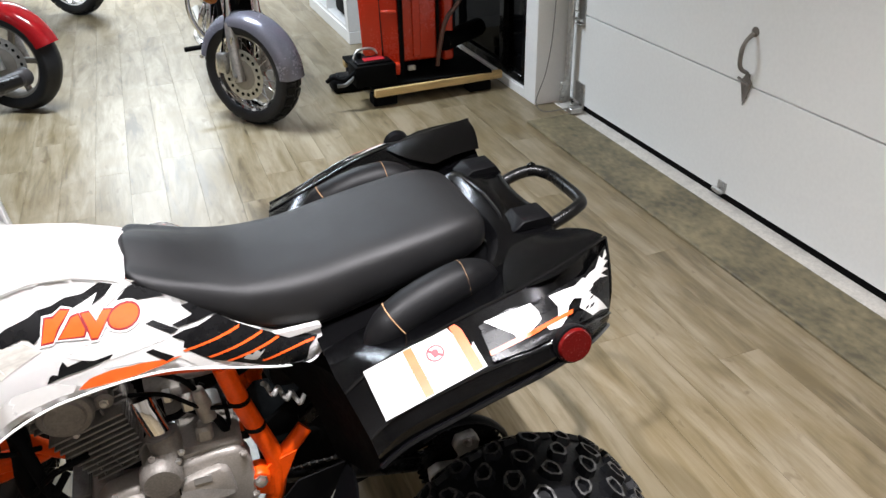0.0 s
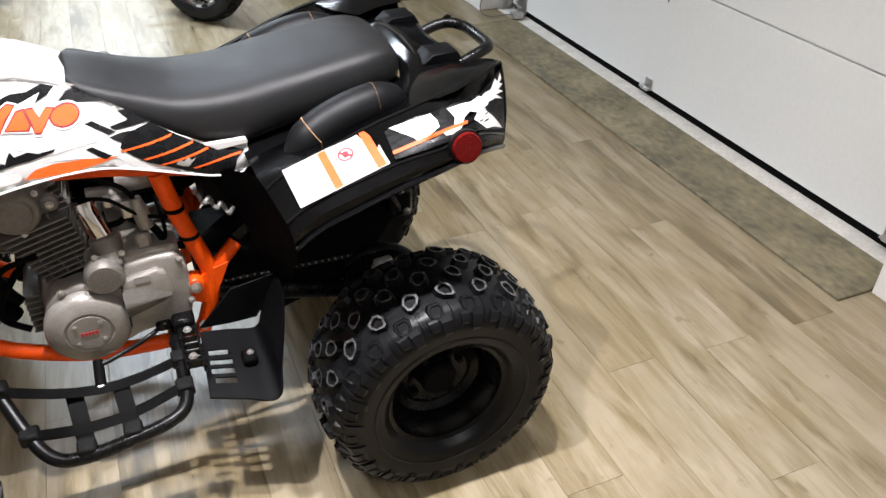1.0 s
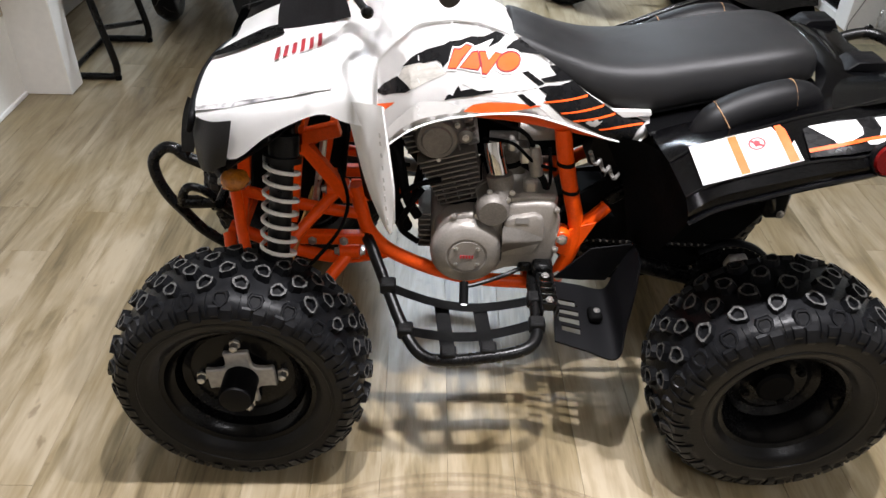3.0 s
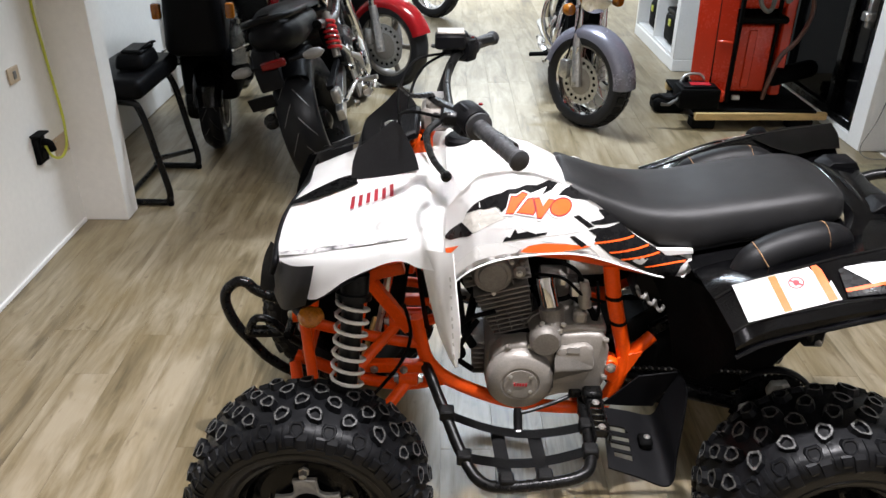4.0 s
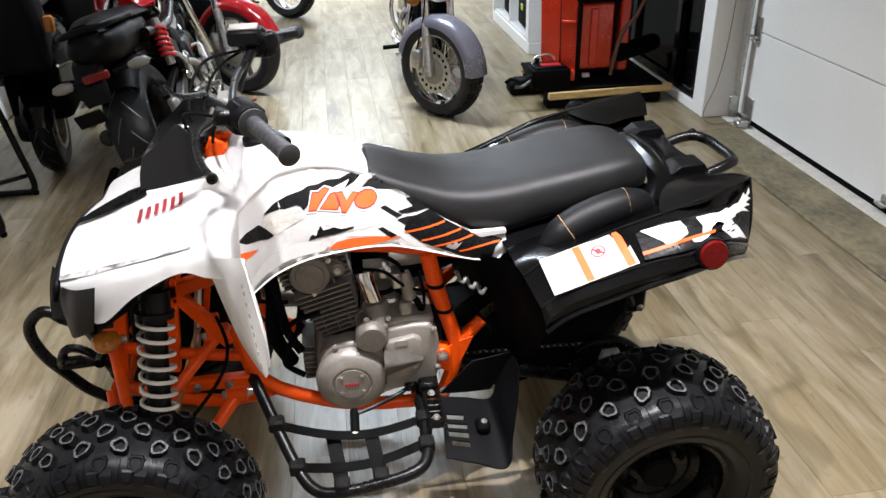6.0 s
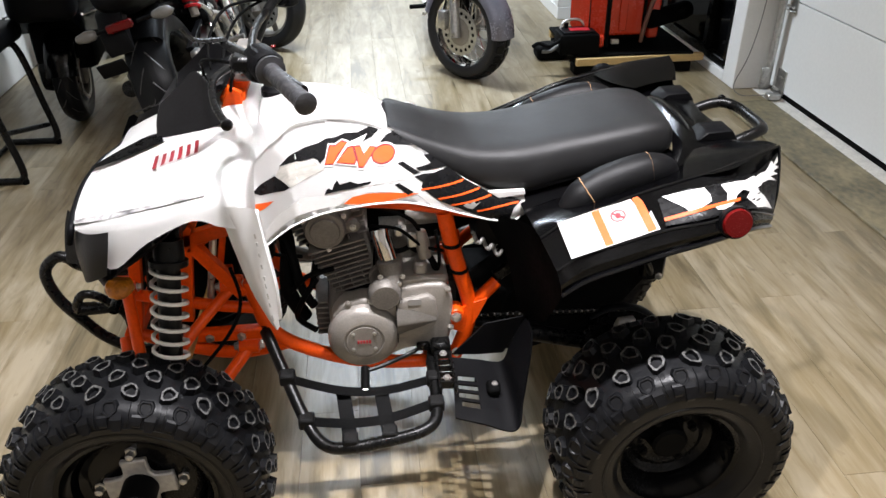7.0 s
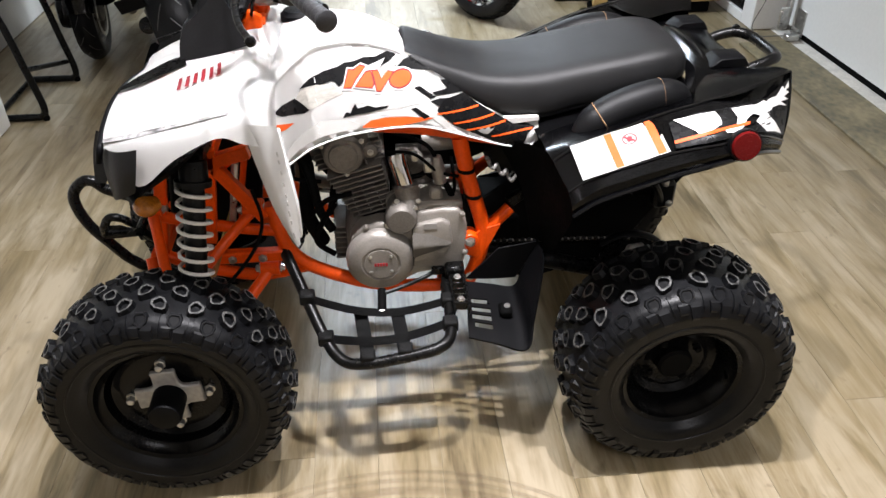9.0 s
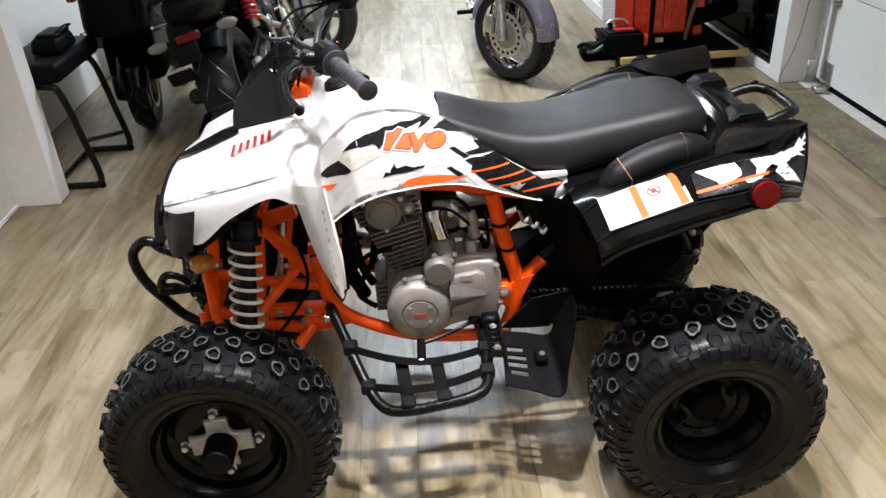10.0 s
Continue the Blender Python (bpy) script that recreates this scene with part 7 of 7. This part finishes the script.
def scooter(at, heading):
    b = thing("scooter", "black scooter with orange turn signals beside the wall", "scooter", at, heading)
    wheel_of(b, 0, .235, .11, .145, "cast", 0, ALLOYDK, 14)
    wheel_of(b, 1.22, .225, .10, .145, "cast", 0, ALLOYDK)
    part("rear_body", sheet([[(x, y * w, z + h * v) for y, v in ((-1, 0), (-1.0, .35), (-.88, .78), (-.4, 1), (0, 1.03), (.4, 1), (.88, .78), (1.0, .35), (1, 0))] for x, w, z, h in ((-.30, .11, .60, .12), (-.24, .15, .52, .26), (.0, .165, .46, .34), (.25, .165, .40, .38), (.50, .15, .32, .40))], 4, 2, .006), BLKGLOSS, b, "glossy black rear body")
    part("tail_face", sheet([[(-.29, y, z) for y in (-.13, 0, .13)] for z in (.60, .68, .76)], 2, 2, .008), BLKGLOSS, b)
    part("cargo_box", box(.28, .31, .42, (-.19, 0, .785), .06, seg=4, taper=(.90, .84)), BLKPLAS, b, "black rear cargo box")
    for k in range(6):
        part("mark_bar", box(.003, .010, .022 - .002 * k, (-.312, .05 - k * .016, .90), 0), BRASS, b, "small gold mark bars")
    part("saddle", sheet([[(x, y * w, z + h * (1 - abs(y) ** 3)) for y in (-1, -.85, -.45, 0, .45, .85, 1)] for x, w, z, h in ((-.06, .13, .84, .08), (.10, .17, .86, .10), (.35, .17, .82, .09), (.60, .13, .76, .07))], 4, 3, .01), VINYL, b, "black saddle")
    for sg in (-1, 1):
        part("turn_signal", box(.05, .045, .075, (-.25, sg * .175, .790), .012, seg=2), AMBER, b, "orange turn signal")
        part("side_chrome", tube([(-.27, sg * .17, .60), (.0, sg * .19, .56), (.3, sg * .185, .50)], .006, 4, 8), CHROME, b, "chrome side strip")
    part("engine", box(.42, .18, .16, (.14, .06, .25), .04, seg=2), BLKPAINT, b, "black engine and drive case")
    part("under_cover", box(.56, .30, .26, (.22, 0, .40), .05, seg=2), SOFTBLK, b, "black lower body cover")
    part("rear_hugger", fender_arc(.262, .075, 60, 165, .03), BLKGLOSS, b).location = (0, 0, .235)
    part("hub_ring", turned([(.10, -.058), (.115, -.062), (.122, -.058), (.115, -.054), (.10, -.058)], 36, (0, 0, .235), cap=False), STEEL, b, "pale rim ring")
    part("floor_board", box(.42, .32, .05, (.68, 0, .26), .014), BLKPLAS, b)
    part("leg_shield", sheet([[(.92, -.22, .30), (.96, -.12, .30), (.98, 0, .30), (.96, .12, .30), (.92, .22, .30)], [(.90, -.24, .65), (.95, -.12, .65), (.98, 0, .65), (.95, .12, .65), (.90, .24, .65)], [(.88, -.14, .98), (.92, -.07, .98), (.93, 0, .98), (.92, .07, .98), (.88, .14, .98)]], 4, 4, .008), BLKGLOSS, b)
    part("front_fender", fender_arc(.26, .07, 10, 160, .03), BLKGLOSS, b).location = (1.22, 0, .225)
    part("steering_column", tube([(1.20, 0, .30), (.95, 0, 1.0)], .03, 2, 12), BLKPAINT, b)
    part("handlebar", tube([(.82, -.32, 1.06), (.90, -.15, 1.06), (.93, 0, 1.03), (.90, .15, 1.06), (.82, .32, 1.06)], .013, 4, 10), BLKPAINT, b)
    return b


scooter((-1.54, 2.45, 0), 97)


def workshop_chair(at, turn):
    b = thing("folding_seat", "black steel tube chair with a black padded seat", "chair", at, turn)
    for y in (0, .46):
        part("leg_frame", tube([(-.02, y, .50), (-.18, y, .50), (-.20, y, .48), (-.20, y, .45)], .013, 3, 10), BLKPAINT, b)
        part("leg", tube([(-.22, y, .50), (-.05, y, .50), (.005, y, .46), (.05, y, .22), (.075, y, .07), (.06, y, .02), (.0, y, .016), (-.16, y, .016)], .0155, 6, 12), BLKPAINT, b)
        part("foot", turned([(.013, 0), (.016, .01), (.013, .024)], 12, (.072, y, .0), "z"), SOFTBLK, b)
    part("cross_bar", tube([(.045, 0, .235), (.045, .46, .10)], .012, 2, 10), BLKPAINT, b)
    part("cross_bar", tube([(-.15, 0, .016), (-.15, .46, .016)], .012, 2, 10), BLKPAINT, b)
    part("seat_pad", box(.30, .54, .09, (-.12, .25, .555), .03, seg=3), BLKPLAS, b, "black padded seat")
    part("back_post", tube([(-.22, .03, .55), (-.26, .03, .80), (-.30, .03, .98)], .014, 4, 10), BLKPAINT, b)
    return b


workshop_chair((-1.637, 1.655, 0), 0)
bag = thing("tool_bag", "black tool bag with straps on the padded seat", "bag", (-1.70, 1.89, .62))
part("body", box(.15, .22, .075, (0, 0, .020), .025, seg=3, taper=(.8, .85)), BLKPLAS, bag)
part("strap", tube([(.02, -.08, .05), (.07, -.02, .09), (.07, .06, .08), (.02, .10, .05)], .010, 5, 8, flat=.4), BLKPLAS, bag)
part("flap", box(.10, .16, .02, (.01, 0, .060), .008), BLKPLAS, bag)

# ---- red machine on its pallet ----
pallet = thing("wood_pallet", "raw pine pallet with black feet", "pallet", (0.02, 0.155, 0))
part("edge_board", box(.80, .035, .045, (1.60, 2.665, .088), .004, rot=Matrix.Rotation(radians(2), 3, "Z")), TIMBER, pallet)
part("edge_board", box(.74, .045, .05, (1.56, 3.30, .085), .004), TIMBER, pallet)
part("deck", box(.74, .66, .02, (1.56, 2.99, .115), .003), SOFTBLK, pallet, "black rubber deck sheet")
for x in (1.27, 1.86):
    for y in (2.72, 3.25):
        part("foot", box(.14, .10, .06, (x, y, .03), .006), SOFTBLK, pallet)
mach = thing("red_machine", "red enamel workshop machine with black hoses", "machine", (.055, .155, .15))
part("cabinet", box(.40, .40, 1.25, (1.50, 3.06, .64), .012, seg=2, taper=(.98, .94)), SOFTBLK, mach, "black sheet-metal core")
for k, (x0, x1, y0, y1) in enumerate(((1.17, 1.255, 2.90, 2.76), (1.255, 1.345, 2.76, 2.72))):
    part("side_panel", sheet([[(x0 + .01, y0, .10), (x1, y1, .02)], [(x0, y0, .45), (x1 - .004, y1, .38)], [(x0 - .02, y0 + .02, 1.25), (x1 - .025, y1 + .02, 1.25)]], 3, 1, .016), REDPAINT, mach, "folded red side panel", smooth=False)
for z in (.36, .78):
    part("panel_rib", box(.085, .012, .016, (1.298, 2.735, z), .004, rot=Matrix.Rotation(radians(-24), 3, "Z")), REDPAINT, mach)
part("panel_foot", box(.10, .03, .07, (1.30, 2.735, .04), .008, rot=Matrix.Rotation(radians(-24), 3, "Z")), REDPAINT, mach)
part("lower_tank", box(.24, .10, .40, (1.50, 2.83, .25), .02, seg=3), REDPAINT, mach, "red lower tank")
part("tank_rib", box(.05, .012, .34, (1.47, 2.776, .25), .005), REDPAINT, mach)
part("upper_door", box(.30, .06, .66, (1.50, 2.85, .86), .02, seg=2), REDPAINT, mach, "red upper door")
part("side_column", box(.07, .30, 1.2, (1.68, 2.96, .62), .012), REDPAINT, mach, "red rear column")
part("post", box(.022, .03, 1.24, (1.362, 2.725, .62), .004), SOFTBLK, mach)
part("post", box(.018, .03, 1.0, (1.60, 2.78, .52), .004), SOFTBLK, mach)
part("tray", box(.30, .14, .04, (1.50, 2.80, .485), .012), SOFTBLK, mach)
part("latch", box(.05, .02, .03, (1.42, 2.735, .03), .004), STEEL, mach)
for pts, m in (([(1.50, 2.78, 1.0), (1.53, 2.74, .74), (1.53, 2.72, .58), (1.50, 2.71, .54), (1.46, 2.72, .58), (1.45, 2.74, .66)], GREYPL), ([(1.62, 2.78, 1.0), (1.64, 2.74, .74), (1.62, 2.72, .60), (1.59, 2.73, .62)], GREYPL),
               ([(1.66, 2.80, .78), (1.74, 2.74, .66), (1.76, 2.72, .52), (1.70, 2.70, .38), (1.62, 2.70, .28), (1.58, 2.70, .12), (1.57, 2.71, .03)], HOSE)):
    part("hose", tube(pts, .013, 6, 10), m, mach, "rubber hose")
part("hose_drum", turned([(.05, -.20), (.055, -.18), (.055, .18), (.05, .20)], 20, (1.80, 2.90, .14), "x", tilt=Matrix.Rotation(radians(35), 3, "Z")), SOFTBLK, mach, "black roller")
bat = thing("battery_charger", "black battery pack with a red label on the pallet corner", "battery", (1.24, 2.90, .126))
part("case", box(.24, .17, .12, (0, 0, .06), .012, seg=2), SOFTBLK, bat)
part("top", box(.20, .13, .015, (0, 0, .126), .004), BLKPLAS, bat)
part("label_plate", box(.12, .06, .003, (.01, -.01, .1355), 0), DECALRED, bat, "dull red label")
for x in (-.06, .08):
    part("terminal", turned([(.014, 0), (.014, .03), (0, .032)], 12, (x, .04, .132), "z"), BLKPLAS, bat)
part("handle", tube([(-.09, .05, .13), (-.06, .06, .17), (.02, .06, .175), (.06, .05, .14)], .008, 5, 8), STEEL, bat)
part("cable", tube([(-.10, -.06, .10), (-.18, -.08, .06), (-.24, -.05, .07), (-.28, -.06, .055)], .011, 5, 8), SOFTBLK, bat)
part("clamp", tube([(-.10, -.02, .06), (-.17, -.06, .025), (-.22, -.05, .02)], .010, 4, 8), GREYPL, bat)
caddy = thing("foot_pump", "black rounded foot pedal beside the machine", "pedal", (1.16, 3.20, 0))
part("shell", box(.20, .16, .09, (0, 0, .045), .03, seg=3), SOFTBLK, caddy)
part("tread", box(.12, .10, .015, (0, -.01, .093), .006), BLKPLAS, caddy)

# ---- white display cabinet ----
cabn = thing("display_cabinet", "white open display cabinet holding black helmets", "cabinet", (0.08, 0.36, 0))
part("plinth", box(.50, 1.30, .09, (1.60, 4.42, .045), .004), TRIM, cabn)
part("end_panel", box(.50, .09, 1.6, (1.60, 3.815, .89), .004), TRIM, cabn)
part("end_panel", box(.50, .05, 1.6, (1.60, 5.04, .89), .004), TRIM, cabn)
part("back_panel", box(.03, 1.20, 1.6, (1.83, 4.42, .89), .003), TRIM, cabn)
for z in (.10, .56, 1.05):
    part("shelf", box(.46, 1.14, .03, (1.59, 4.43, z), .003), TRIM, cabn)
part("divider", box(.46, .03, 1.5, (1.59, 4.45, .85), .003), TRIM, cabn)
for y, z, w in ((4.13, .12, .36), (4.70, .12, .24), (4.08, .58, .22)):
    hb2 = thing("helmet_box", "black carry case on a white shelf", "case", (1.60, y + .36, z), 0, "cases on the shelves")
    part("body", box(.26, w, .24, (0, 0, .12), .05, seg=3), SOFTBLK, hb2)
    part("lid", box(.24, w * .92, .04, (0, 0, .245), .015, seg=2), BLKPLAS, hb2)
    part("clip", box(.012, .05, .05, (-.133, 0, .17), .004), CORD, hb2)

# ---- the planks, last ----
lay_planks()
